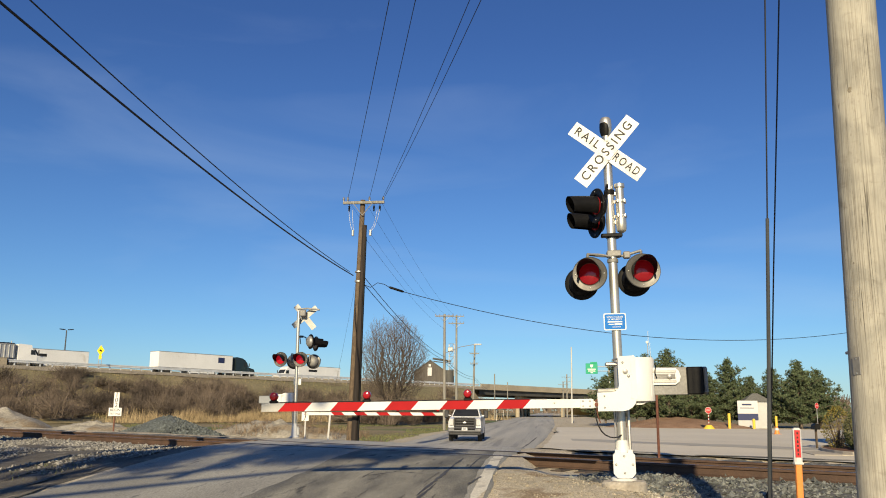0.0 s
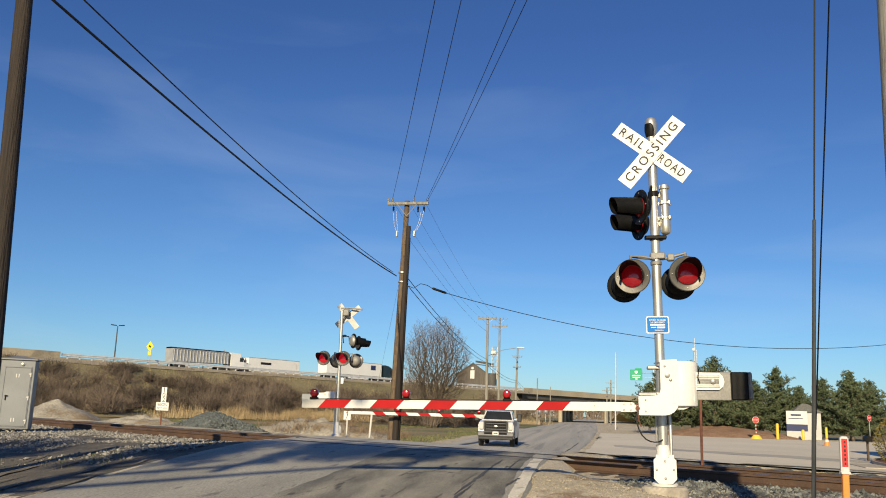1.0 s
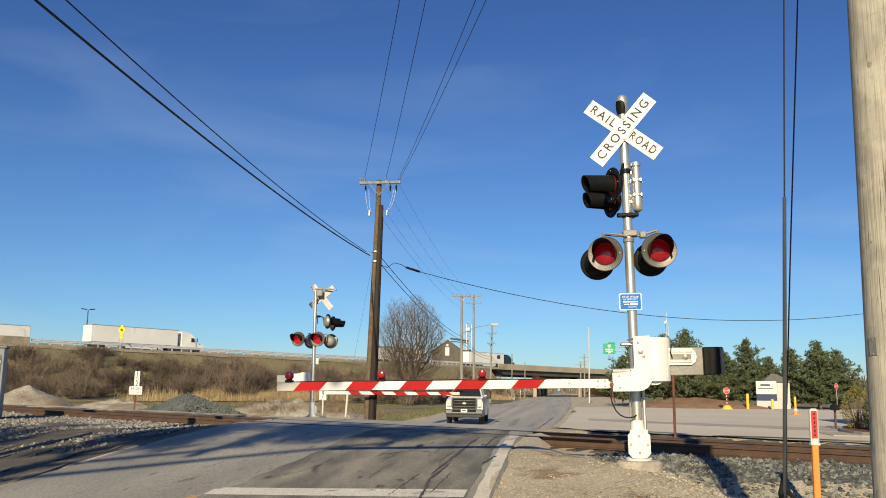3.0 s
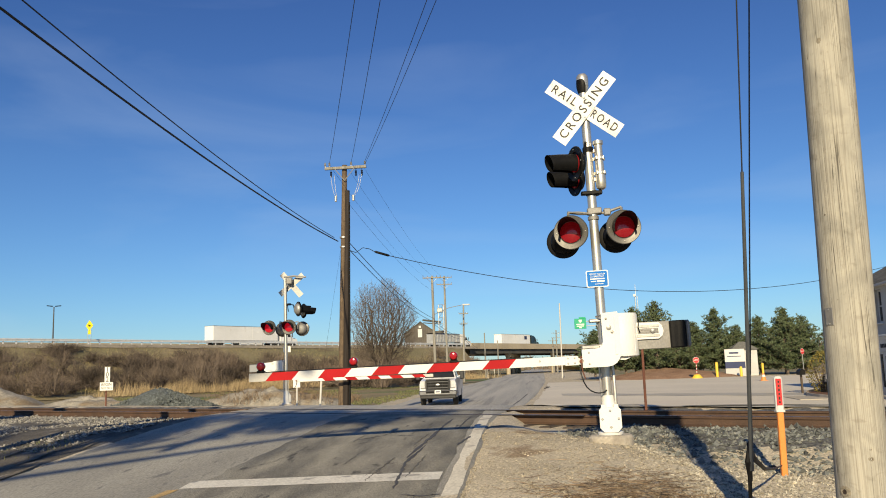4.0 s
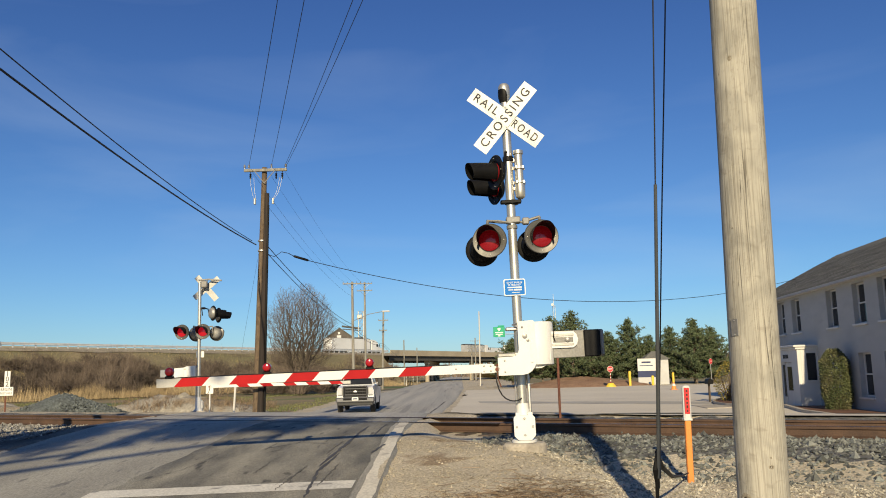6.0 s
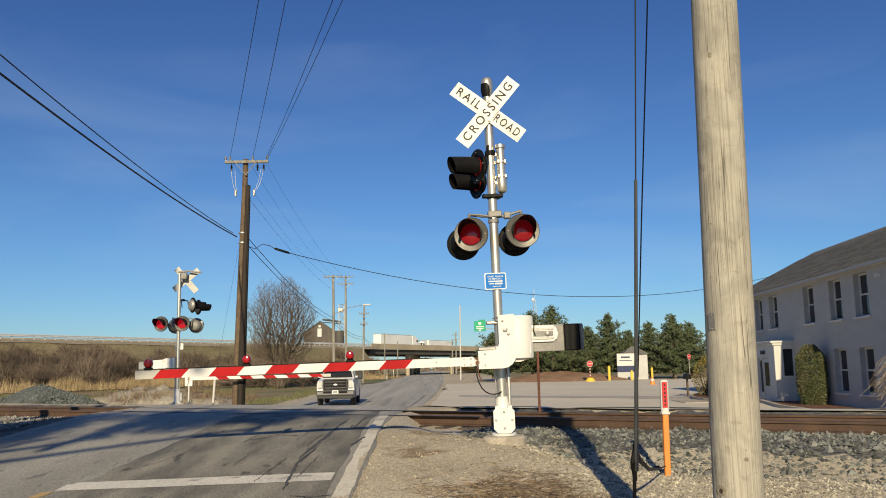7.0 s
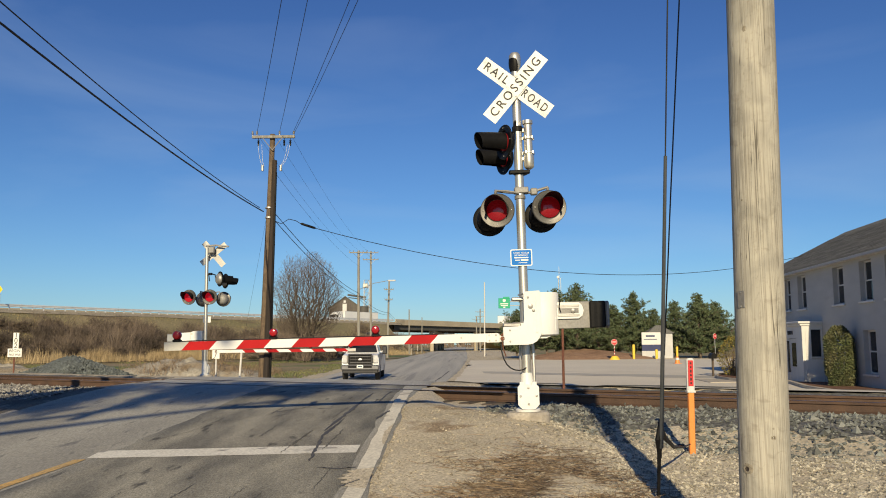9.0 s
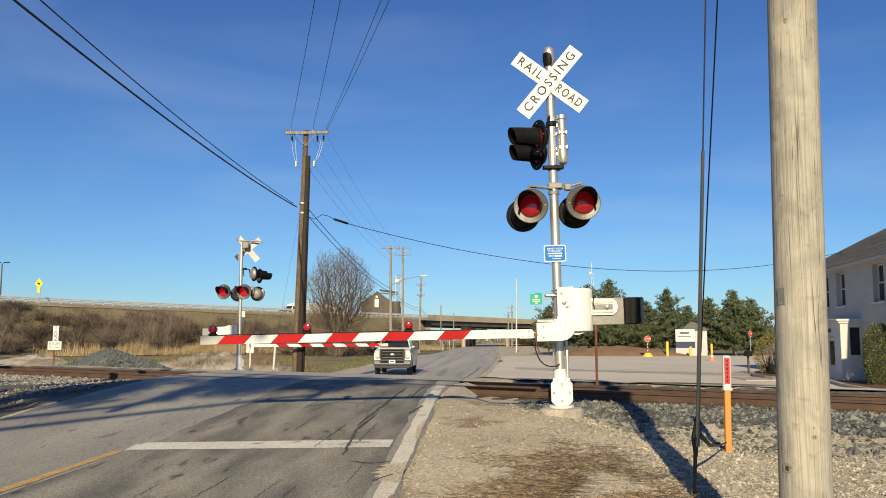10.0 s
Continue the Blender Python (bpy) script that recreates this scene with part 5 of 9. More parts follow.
def wire(name, label, pts, r, sag=0.0, n=24):
    """A wire through pts; between the first and the last it sags."""
    bm = bmesh.new()
    a, b = Vector(pts[0]), Vector(pts[-1])
    if len(pts) == 2:
        line = [a.lerp(b, i / n) - Vector((0, 0, sag * 4 * (i / n) * (1 - i / n))) for i in range(n + 1)]
    else:
        line = [Vector(p) for p in pts]
    tube(bm, line, r, 6)
    return tagged(part(name, bm, "cable", None), label, "wire", group="overhead wires")


def beyond(a, b, k):
    a, b = Vector(a), Vector(b)
    return b + (b - a) * k


for a, b in (((-8.12, 32.82, 10.25), (-4.12, 18.6, 9.6)), ((-7.2, 32.82, 10.25), (-3.52, 18.63, 9.6)), ((-6.66, 32.82, 10.2), (-2.61, 18.69, 9.6)), ((-6.60, 32.82, 10.2), (-2.43, 18.7, 9.6))):
    b2 = Vector((a[0] + (b[0] - a[0]) * 4.6, a[1] + (b[1] - a[1]) * 4.6, 10.6))
    wire("power_wire", "thin black overhead power wire", [a, b2], 0.008, 1.35)
wire("telephone_cable", "thick black overhead cable", [(-7.82, 32.9, 6.99), (-7.855, -5.67, 8.789)], 0.022, 0.727, 60)
wire("telephone_cable", "thinner black overhead cable", [(-7.98, 32.9, 7.153), (-7.155, -5.67, 8.81)], 0.013, 0.689, 60)
# service cable with a splice, across to the house
drop = [(-7.36, 32.95, 6.6), (-7.1, 33.0, 6.5), (-6.85, 33.2, 6.72), (-6.6, 33.4, 6.68), (-6.43, 33.5, 6.58), (-5.8, 33.7, 6.39)]
c0, c1 = Vector((-5.8, 33.7, 6.39)), Vector((19.72, 47.0, 6.52))
drop += [tuple(c0.lerp(c1, f) - Vector((0, 0, 4 * 1.5 * f * (1 - f)))) for f in [i / 26 for i in range(1, 27)]]
wire("service_cable", "black service cable strung from pole to house", drop, 0.014)
bm = bmesh.new()
lathe(bm, [(0, 0.02), (0.06, 0.05), (0.6, 0.05), (0.66, 0.02)], (-6.43, 33.49, 6.58), (0.63, 0.2, -0.19), 12)
tagged(part("cable_splice", bm, "black", None), "black cable splice case hung on the service cable", "cable splice")

M["guard_grey"] = mat("dark_grey_plastic", (0.045, 0.05, 0.055), (0.06, 0.065, 0.07), 4, 0.5, fine=60, grain=0.1, bump=0.02)
# guy wires with a guard, by the near pole
G0, G1 = (1.75, 7.3, 0.62), (1.69, 6.3, 4.24)
guy = thing("guy_wire", "guy wire with a dark guard tube beside the pole", "guy wire")
bm = bmesh.new()
tube(bm, [G0, beyond(G0, G1, 1.4)], 0.006, 6)
part("strand", bm, "cable", guy)
bm = bmesh.new()
tube(bm, [(1.7485, 7.275, 0.71), (1.7088, 6.612, 3.11)], [0.019, 0.014], 10)
part("guard", bm, "guard_grey", guy, "dark grey plastic guard")
bm = bmesh.new()
tube(bm, [(1.765, 7.12, 1.50), (1.77, 6.75, 2.75), (1.78, 6.3, 4.23), beyond((1.765, 7.12, 1.50), (1.78, 6.3, 4.23), 1.4)], 0.006, 6)
part("strand", bm, "cable", guy)
bm = bmesh.new()
tube(bm, [(1.75, 7.28, 0.95), (1.72, 7.26, 0.78), (1.735, 7.3, 0.66), (1.71, 7.32, 0.05)], [0.012, 0.026, 0.018, 0.01], 8)
part("anchor_grip", bm, "black", guy)
bm = bmesh.new()
tube(bm, [(1.745, 7.3, 0.92), (1.86, 7.6, 0.76), (2.1, 8.25, 0.60), (2.4, 9.05, 0.50), (2.68, 9.8, 0.44)], [0.016, 0.022, 0.018, 0.012, 0.008], 8)
part("loose_cable", bm, "cable", guy)

# ---------------------------------------------------------------- house
M["brick_white"] = mat("white_painted_brick", (0.45, 0.445, 0.425), (0.41, 0.405, 0.39), 0.8, 0.8, fine=14, grain=0.06, bump=0.4, stretch=(1, 1, 3), stain=((0.40, 0.39, 0.375), 0.7, 0.15))
M["shingle"] = mat("grey_asphalt_shingle", (0.105, 0.104, 0.094), (0.165, 0.162, 0.145), 7.0, 0.95, fine=38, grain=0.5, bump=0.8, stretch=(2.2, 1.0, 1), spec=0.15, per_piece=0.22)
M["trim_white"] = mat("white_trim_paint", (0.62, 0.61, 0.58), (0.57, 0.56, 0.53), 1.5, 0.6, fine=50, grain=0.05, bump=0.03)
M["pane"] = mat("dark_window_glass", (0.02, 0.022, 0.025), (0.03, 0.032, 0.035), 1.0, 0.08, fine=20, grain=0.1, bump=0.0, spec=0.3)
M["mulch"] = mat("reddish_mulch", (0.17, 0.085, 0.05), (0.12, 0.06, 0.035), 1.5, 0.95, fine=15, grain=0.4, bump=0.8)
M["mulch_pale"] = mat("faded_pine_mulch", (0.30, 0.19, 0.12), (0.22, 0.13, 0.08), 0.8, 0.95, fine=9, grain=0.4, bump=0.8)
M["yellow"] = mat("yellow_safety_paint", (0.75, 0.50, 0.05), (0.68, 0.46, 0.06), 2, 0.6, fine=50, grain=0.08, bump=0.03)
M["orange"] = mat("orange_plastic", (0.74, 0.26, 0.055), (0.68, 0.23, 0.05), 2, 0.5, fine=50, grain=0.06, bump=0.02, stain=((0.5, 0.2, 0.06), 5, 0.08))
M["grey_siding"] = mat("pale_grey_siding", (0.50, 0.50, 0.48), (0.44, 0.44, 0.43), 0.8, 0.7, fine=20, grain=0.08, bump=0.1)
M["navy"] = mat("navy_panel", (0.02, 0.03, 0.09), (0.025, 0.035, 0.1), 1, 0.5, fine=30, grain=0.1, bump=0.0)
M["sign_green"] = mat("green_sign_sheeting", (0.0, 0.33, 0.17), (0.0, 0.30, 0.15), 1, 0.5, fine=30, grain=0.05, bump=0.0)
M["sign_yellow"] = mat("yellow_sign_sheeting", (0.90, 0.66, 0.02), (0.86, 0.62, 0.02), 1, 0.5, fine=30, grain=0.05, bump=0.0)
M["sign_red"] = mat("red_sign_sheeting", (0.55, 0.03, 0.03), (0.5, 0.03, 0.03), 1, 0.5, fine=30, grain=0.05, bump=0.0)

HX, HY, HA = 16.90, 42.52, -4.4     # by the far front corner; local +y runs along the front away from the viewer, local -x faces the road
HZ = -0.42


def house():
    h = thing("house", "white painted brick house with two storeys and grey shingle roof", "house", (HX, HY, HZ), HA)
    L, D, E, F = 15.2, 9.5, 5.42, 7.5   # length towards the viewer, depth, eave height, length beyond the origin
    upper = [(5.2, 1.15), (2.8, 1.15), (0.4, 1.15), (-1.9, 1.2), (-6.6, 1.2), (-9.5, 1.2), (-11.9, 1.2)]
    lower = [(-9.5, 1.2), (-11.9, 1.2)]
    zu, zl = (3.64, 5.26), (0.76, 2.49)
    # front wall in panels round the window openings
    bm = bmesh.new()
    T = 0.3
    ys = sorted({F, -L} | {c + s * w / 2 for c, w in upper for s in (-1, 1)})

    def slab(y0, y1, z0, z1):
        if y1 - y0 > 1e-4 and z1 - z0 > 1e-4:
            box(bm, (T / 2, (y0 + y1) / 2, (z0 + z1) / 2), (T, y1 - y0, z1 - z0))
    for y0, y1 in zip(ys, ys[1:]):
        mid = (y0 + y1) / 2
        low = any(abs(mid - c) < w / 2 for c, w in lower)
        high = any(abs(mid - c) < w / 2 for c, w in upper)
        for a, b, hole in ((0.0, zl[0], False), (*zl, low), (zl[1], zu[0], False), (*zu, high), (zu[1], E, False)):
            if not hole:
                slab(y0, y1, a, b)
    bmesh.ops.remove_doubles(bm, verts=bm.verts, dist=1e-4)
    part("front_wall", bm, "brick_white", h, smooth=None)
    for nm, c, s in (("side_wall", (D / 2 + 0.15, -L + 0.15, E / 2), (D - 0.3, 0.3, E)), ("side_wall", (D / 2 + 0.15, F - 0.15, E / 2), (D - 0.3, 0.3, E)), ("back_wall", (D - 0.15, (F - L) / 2, E / 2), (0.298, L + F - 0.6, E))):
        bm = bmesh.new()
        box(bm, c, s)
        part(nm, bm, "brick_white", h, smooth=None)
    for row, zz in ((upper, zu), (lower, zl)):
        for c, w in row:
            wnd = new("window")
            wnd.parent = h
            bm = bmesh.new()
            zc, hh = (zz[0] + zz[1]) / 2, zz[1] - zz[0]
            for dy, dz, sy, sz in ((-w / 2 + 0.035, 0, 0.07, hh), (w / 2 - 0.035, 0, 0.07, hh), (0, hh / 2 - 0.035, w - 0.14, 0.07), (0, -hh / 2 + 0.035, w - 0.14, 0.07), (0, 0.02, w - 0.14, 0.06)):
                box(bm, (0.23, c + dy, zc + dz), (0.06, sy, sz), 0.006)
            part("frame", bm, "trim_white", wnd, smooth=None)
            for s in (-1, 1):
                bm = bmesh.new()
                box(bm, (0.245 + 0.012 * s, c, zc + s * (hh - 0.14) / 4 + 0.02), (0.012, w - 0.14, (hh - 0.2) / 2))
                part("pane", bm, "pane", wnd, smooth=None)
            bm = bmesh.new()
            box(bm, (0.04, c, zz[0] - 0.04), (0.26, w + 0.16, 0.08), 0.01)
            part("sill", bm, "trim_white", wnd, smooth=None)
    # hip roof with overhang, fascia and gutter
    o, ov, R = 0.035, 0.3, 2.75
    x0, x1, y0, y1 = -ov, D + ov, -L - ov, F + ov
    rx, ry0, ry1 = D / 2, -L + D / 2, F - 2.5
    bm = bmesh.new()
    E2 = E + 0.05
    q = [bm.verts.new(v) for v in ((x0, y0, E2), (x1, y0, E2), (x1, y1, E2), (x0, y1, E2), (rx, ry0, E2 + R), (rx, ry1, E2 + R))]
    for f in ((0, 3, 5, 4), (1, 4, 5, 2), (0, 4, 1), (3, 2, 5), (0, 1, 2, 3)):
        bm.faces.new([q[i] for i in f])
    roof = part("roof", bm, "shingle", h, "weathered grey shingle roof", smooth=None)
    # shingle courses on the front slope
    bm = bmesh.new()
    box(bm, (0, 0, 0), (0.24, 1.0, 0.012))
    me = mesh_of("shingle_course", bm, "shingle")
    slope = math.atan2(R, rx - x0)
    ln = math.hypot(R, rx - x0)
    k = 0
    random.seed(3)
    while k * 0.21 < ln - 0.1:
        f = k * 0.21 / ln
        ya, yb = y1 + (ry1 - y1) * f, y0 + (ry0 - y0) * f
        y = yb
        while y < ya - 0.05 and k < 24:
            w = min(random.uniform(0.8, 1.5), ya - y)
            s = new("shingle", me)
            s.parent = roof
            s.matrix_basis = pose(x0 + (rx - x0) * f + 0.08, y + w / 2, E2 + R * f + 0.05 + random.uniform(0, 0.004), 0, -math.degrees(slope) + 2, 0) @ Matrix.Diagonal((1, w - 0.006, 1, 1))
            y += w
        k += 1
    bm = bmesh.new()
    box(bm, (x0 - 0.02, (y0 + y1) / 2, E + 0.01), (0.04, y1 - y0, 0.11), 0.004)
    box(bm, ((x0 + x1) / 2, y1 + 0.02, E - 0.03), (x1 - x0, 0.04, 0.11), 0.004)
    part("fascia", bm, "brick_white", roof, smooth=None)
    bm = bmesh.new()
    box(bm, (x0 / 2, (y0 + y1) / 2, E - 0.02), (-x0, y1 - y0 - 0.1, 0.03))
    part("soffit", bm, "trim_white", roof, smooth=None)
    bm = bmesh.new()
    box(bm, (-0.10, -13.6, 5.0), (0.2, 0.12, 0.12), 0.02)
    part("wall_lamp", bm, "white", h, smooth=None)
    # entry vestibule
    v = new("entry_porch")
    v.parent = h
    tagged(v, "white entry porch with moulded cornice")
    pa, pb, po, ph = -4.33, -0.6, 0.90, 2.78
    bm = bmesh.new()
    box(bm, (-po + 0.08, (pb - 1.8) / 2, ph / 2), (0.16, pb + 1.8, ph))
    box(bm, (-po + 0.08, (pa - 3.45) / 2, ph / 2), (0.16, -3.45 - pa, ph), 0.01)
    box(bm, (-po + 0.08, -2.625, ph - 0.28), (0.156, 1.65, 0.56))
    part("porch_wall", bm, "trim_white", v, smooth=None)
    bm = bmesh.new()
    for yy in (pa + 0.08,):
        box(bm, (-po + 0.16 + 0.12, yy, ph / 2), (0.24, 0.16, ph))
        box(bm, (-0.03, yy, ph / 2), (0.06, 0.16, ph))
        box(bm, (-0.28, yy, 0.68), (0.44, 0.14, 1.36))
        box(bm, (-0.28, yy, ph - 0.09), (0.44, 0.14, 0.18))
        box(bm, (-0.28, yy - 0.09, 1.34), (0.52, 0.1, 0.07), 0.01)
    part("porch_side", bm, "trim_white", v, smooth=None)
    bm = bmesh.new()
    box(bm, (-0.28, pa + 0.1, 1.98), (0.44, 0.03, 1.24))
    part("side_pane", bm, "pane", v, smooth=None)
    bm = bmesh.new()
    box(bm, (-po / 2 - 0.02, (pa + pb) / 2, ph + 0.05), (po + 0.12, pb - pa + 0.12, 0.1), 0.015)
    box(bm, (-po / 2 - 0.06, (pa + pb) / 2, ph + 0.15), (po + 0.22, pb - pa + 0.24, 0.1), 0.02)
    part("cornice", bm, "trim_white", v, smooth=None)
    bm = bmesh.new()
    box(bm, (-po + 0.12, -2.85, 1.10), (0.05, 1.1, 2.2), 0.01)
    door = part("door", bm, "trim_white", v, "white panelled door with a glass light", smooth=None)
    bm = bmesh.new()
    box(bm, (-po + 0.09, -2.85, 1.45), (0.02, 0.6, 1.1), 0.004)
    part("door_pane", bm, "pane", door, smooth=None)
    bm = bmesh.new()
    box(bm, (-po + 0.10, -2.05, 1.35), (0.03, 0.36, 1.5), 0.004)
    part("sidelight", bm, "pane", v, smooth=None)
    bm = bmesh.new()
    box(bm, (-po + 0.10, -2.05, 0.30), (0.05, 0.48, 0.6), 0.004)
    box(bm, (-po + 0.10, -2.05, 2.16), (0.05, 0.48, 0.12), 0.004)
    box(bm, (-po + 0.10, -1.845, 1.35), (0.05, 0.05, 1.5), 0.004)
    box(bm, (-po + 0.10, -2.26, 1.35), (0.05, 0.06, 1.5), 0.004)
    part("sidelight_frame", bm, "trim_white", v, smooth=None)
    bm = bmesh.new()
    lathe(bm, [(0, 0.012), (0.04, 0.012), (0.05, 0.03), (0.07, 0.026)], (-po + 0.09, -3.3, 1.0), (-1, 0, 0), 10)
    part("door_knob", bm, "galv", door)
    for k in range(4):
        bm = bmesh.new()
        box(bm, (-po - 0.01, -2.4 - 0.2 * k, 2.48), (0.02, 0.12, 0.18), 0.004)
        part("number_bar", bm, "letter", v, smooth=None)
    bm = bmesh.new()
    box(bm, (-po - 0.45, (pa + pb) / 2, 0.06), (0.9, 3.0, 0.12), 0.01)
    part("door_step", bm, "concrete", v, smooth=None)
    return h


house()


def from_house(off, alongside, z=0.0):
    """A point in front of the house: off metres from the front wall, alongside metres from its far corner."""
    c, s = math.cos(radians(HA)), math.sin(radians(HA))
    x, y = -off, alongside
    return Vector((HX + c * x - s * y, HY + s * x + c * y, HZ + z))


def slab_plan(name, label, category, pts, z0, z1, material, kind="structure"):
    bm = bmesh.new()
    prism(bm, pts, z0, z1)
    return tagged(part(name, bm, material, None, smooth=None), label, category, kind=kind)


bed = [from_house(0.02, -4.4), from_house(0.02, -21.5), from_house(2.4, -21.5), from_house(2.3, -9), from_house(1.5, -4.0)]
slab_plan("planting_bed", "reddish mulch bed along the house wall", "planting bed", [(p.x, p.y) for p in bed][::-1], -0.5, -0.17, "mulch")
kb = thing("kerb", "low concrete kerb along the mulch bed by the house", "kerb", kind="structure")
line = [from_house(1.52, -3.9), from_house(2.34, -9), from_house(2.38, -12), from_house(2.41, -15), from_house(2.43, -18), from_house(2.45, -21.5)]
for a, b in zip(line, line[1:]):
    d = (b - a).normalized()
    w = Vector((-d.y, d.x, 0)) * 0.09
    e = b - d * 0.012
    bm = bmesh.new()
    prism(bm, [(q.x, q.y) for q in (a - w, e - w, e + w, a + w)], -0.45, -0.10)
    part("kerb_stone", bm, "concrete", kb, smooth=None)
walkway = [from_house(0.95, -0.3), from_house(0.95, -3.5), from_house(5.0, -4.1), from_house(5.0, -0.3)]
slab_plan("walkway", "pale concrete walk to the house door", "walkway", [(p.x, p.y) for p in walkway], -0.4, -0.19, "concrete")


def kerb_bed(cx, cy, rx, ry, turn):
    n = 26
    T = Matrix.Rotation(radians(turn), 4, "Z")
    outer = [T @ Vector((rx * math.cos(2 * math.pi * i / n), ry * math.sin(2 * math.pi * i / n), 0)) for i in range(n)]
    kerb = thing("kerb", "low concrete kerb round a mulch bed", "kerb", (cx, cy, -0.22), kind="structure")
    for i in range(n):
        a, b = outer[i], outer[(i + 1) % n]
        bm = bmesh.new()
        prism(bm, [(a.x, a.y), (b.x, b.y), (b.x * 0.955, b.y * 0.955), (a.x * 0.955, a.y * 0.955)], -0.1, 0.15)
        part("kerb_stone", bm, "concrete", kerb, smooth=None)
    slab_plan("planting_bed", "dark mulch inside the kerb", "planting bed", [(cx + p.x * 0.95, cy + p.y * 0.95) for p in outer], -0.35, -0.14, "mulch")


kerb_bed(15.0, 43.6, 1.6, 5.0, -14)


# ---------------------------------------------------------------- yard: shed, bollards, cones, signs
def shed():
    s = thing("guard_shed", "small pale grey guard shed with a dark hipped roof", "shed", (25.0, 104.6, -0.25), 0)
    bm = bmesh.new()
    box(bm, (0, 0, 1.55), (2.9, 2.4, 3.1), 0.02)
    part("wall", bm, "grey_siding", s, smooth=None)
    bm = bmesh.new()
    q = [bm.verts.new(v) for v in ((-1.7, -1.4, 3.1), (1.7, -1.4, 3.1), (1.7, 1.4, 3.1), (-1.7, 1.4, 3.1), (-0.3, 0, 4.1), (0.3, 0, 4.1))]
    for f in ((0, 1, 5, 4), (1, 2, 5), (2, 3, 4, 5), (3, 0, 4), (3, 2, 1, 0)):
        bm.faces.new([q[i] for i in f])
    part("roof", bm, "shingle", s, smooth=None)
    p = thing("entrance_sign", "white company sign panel with a navy band", "sign", (23.6, 102.6, -0.25), 0)
    bm = bmesh.new()
    box(bm, (0, 0, 2.45), (2.3, 0.2, 1.5), 0.01)
    part("panel", bm, "trim_white", p, smooth=None)
    bm = bmesh.new()
    box(bm, (0, 0, 1.32), (2.3, 0.21, 0.76), 0.01)
    part("band", bm, "navy", p, smooth=None)
    bm = bmesh.new()
    box(bm, (0, 0, 0.47), (2.3, 0.2, 0.94), 0.01)
    part("plinth", bm, "grey_siding", p, smooth=None)
    for z, w, h in ((2.75, 1.1, 0.2), (2.35, 1.6, 0.09)):
        bm = bmesh.new()
        box(bm, (-0.1, -0.105, z), (w, 0.012, h))
        part("lettering", bm, "navy", p, smooth=None)


def bollard(at, h=1.4):
    b = thing("bollard", "yellow steel bollard at the yard gate", "bollard", at, group="yard bollards")
    bm = bmesh.new()
    lathe(bm, [(-0.2, 0.16), (h - 0.1, 0.16), (h - 0.03, 0.12), (h, 0.03)], (0, 0, 0), (0, 0, 1), 14)
    part("post", bm, "yellow", b)


def cone(at):
    c = thing("traffic_cone", "orange traffic cone with a yellow marker standing in it", "traffic cone", at)
    bm = bmesh.new()
    box(bm, (0, 0, 0.03), (0.6, 0.6, 0.06), 0.01)
    lathe(bm, [(0.06, 0.24), (0.75, 0.07), (0.76, 0.05)], (0, 0, 0), (0, 0, 1), 16)
    part("cone_body", bm, "orange", c, smooth=40)
    bm = bmesh.new()
    lathe(bm, [(0.36, 0.175), (0.55, 0.13)], (0, 0, 0), (0, 0, 1), 16)
    part("reflective_band", bm, "trim_white", c)
    bm = bmesh.new()
    tube(bm, [(0, 0, 0.7), (0, 0, 1.55)], 0.1, 10)
    part("marker", bm, "yellow", c)


def octagon(r):
    return [(r * math.cos(radians(22.5 + 45 * i)), r * math.sin(radians(22.5 + 45 * i))) for i in range(8)]


def stop_sign(at, h, base):
    s = thing("stop_sign", "red octagonal stop sign on a post" + (" with a yellow base" if base else ""), "stop sign", at, group="stop signs")
    bm = bmesh.new()
    tube(bm, [(0, 0.03, 0), (0, 0.03, h + 0.3)], 0.04, 8)
    part("post", bm, "red" if base else "galv", s)
    bm = bmesh.new()
    prism(bm, octagon(0.36), 0, 0.006, Matrix.Translation((0, 0, h)) @ UP)
    pl = part("border", bm, "sign_white", s, smooth=None)
    bm = bmesh.new()
    prism(bm, octagon(0.335), 0.006, 0.01, Matrix.Translation((0, 0, h)) @ UP)
    part("face", bm, "sign_red", pl, smooth=None)
    lettering("STOP", 0.21, "sign_white", pl, Matrix.Translation((0, -0.012, h)) @ UP, width=0.46)
    if base:
        bm = bmesh.new()
        lathe(bm, [(-0.05, 0.62), (0.06, 0.6), (0.42, 0.3), (0.44, 0.05)], (0, 0, 0), (0, 0, 1), 14)
        part("base", bm, "yellow", s, "yellow weighted base")
        for k in range(3):
            bm = bmesh.new()
            tube(bm, [(0, 0.03, 0.6 + 0.36 * k), (0, 0.03, 0.78 + 0.36 * k)], 0.043, 8)
            part("white_stripe", bm, "sign_white", s)
    return s


shed()
for p, h in (((20.9, 100.0, -0.25), 1.75), ((23.75, 100.6, -0.25), 1.15)):
    bollard(p, h)
cone((19.75, 75.8, -0.25))
stop_sign((17.8, 95.6, -0.22), 2.0, True)
stop_sign((30.6, 100.0, -0.25), 2.65, False).matrix_basis = pose(30.6, 100.0, -0.25, 0, 0, 38)


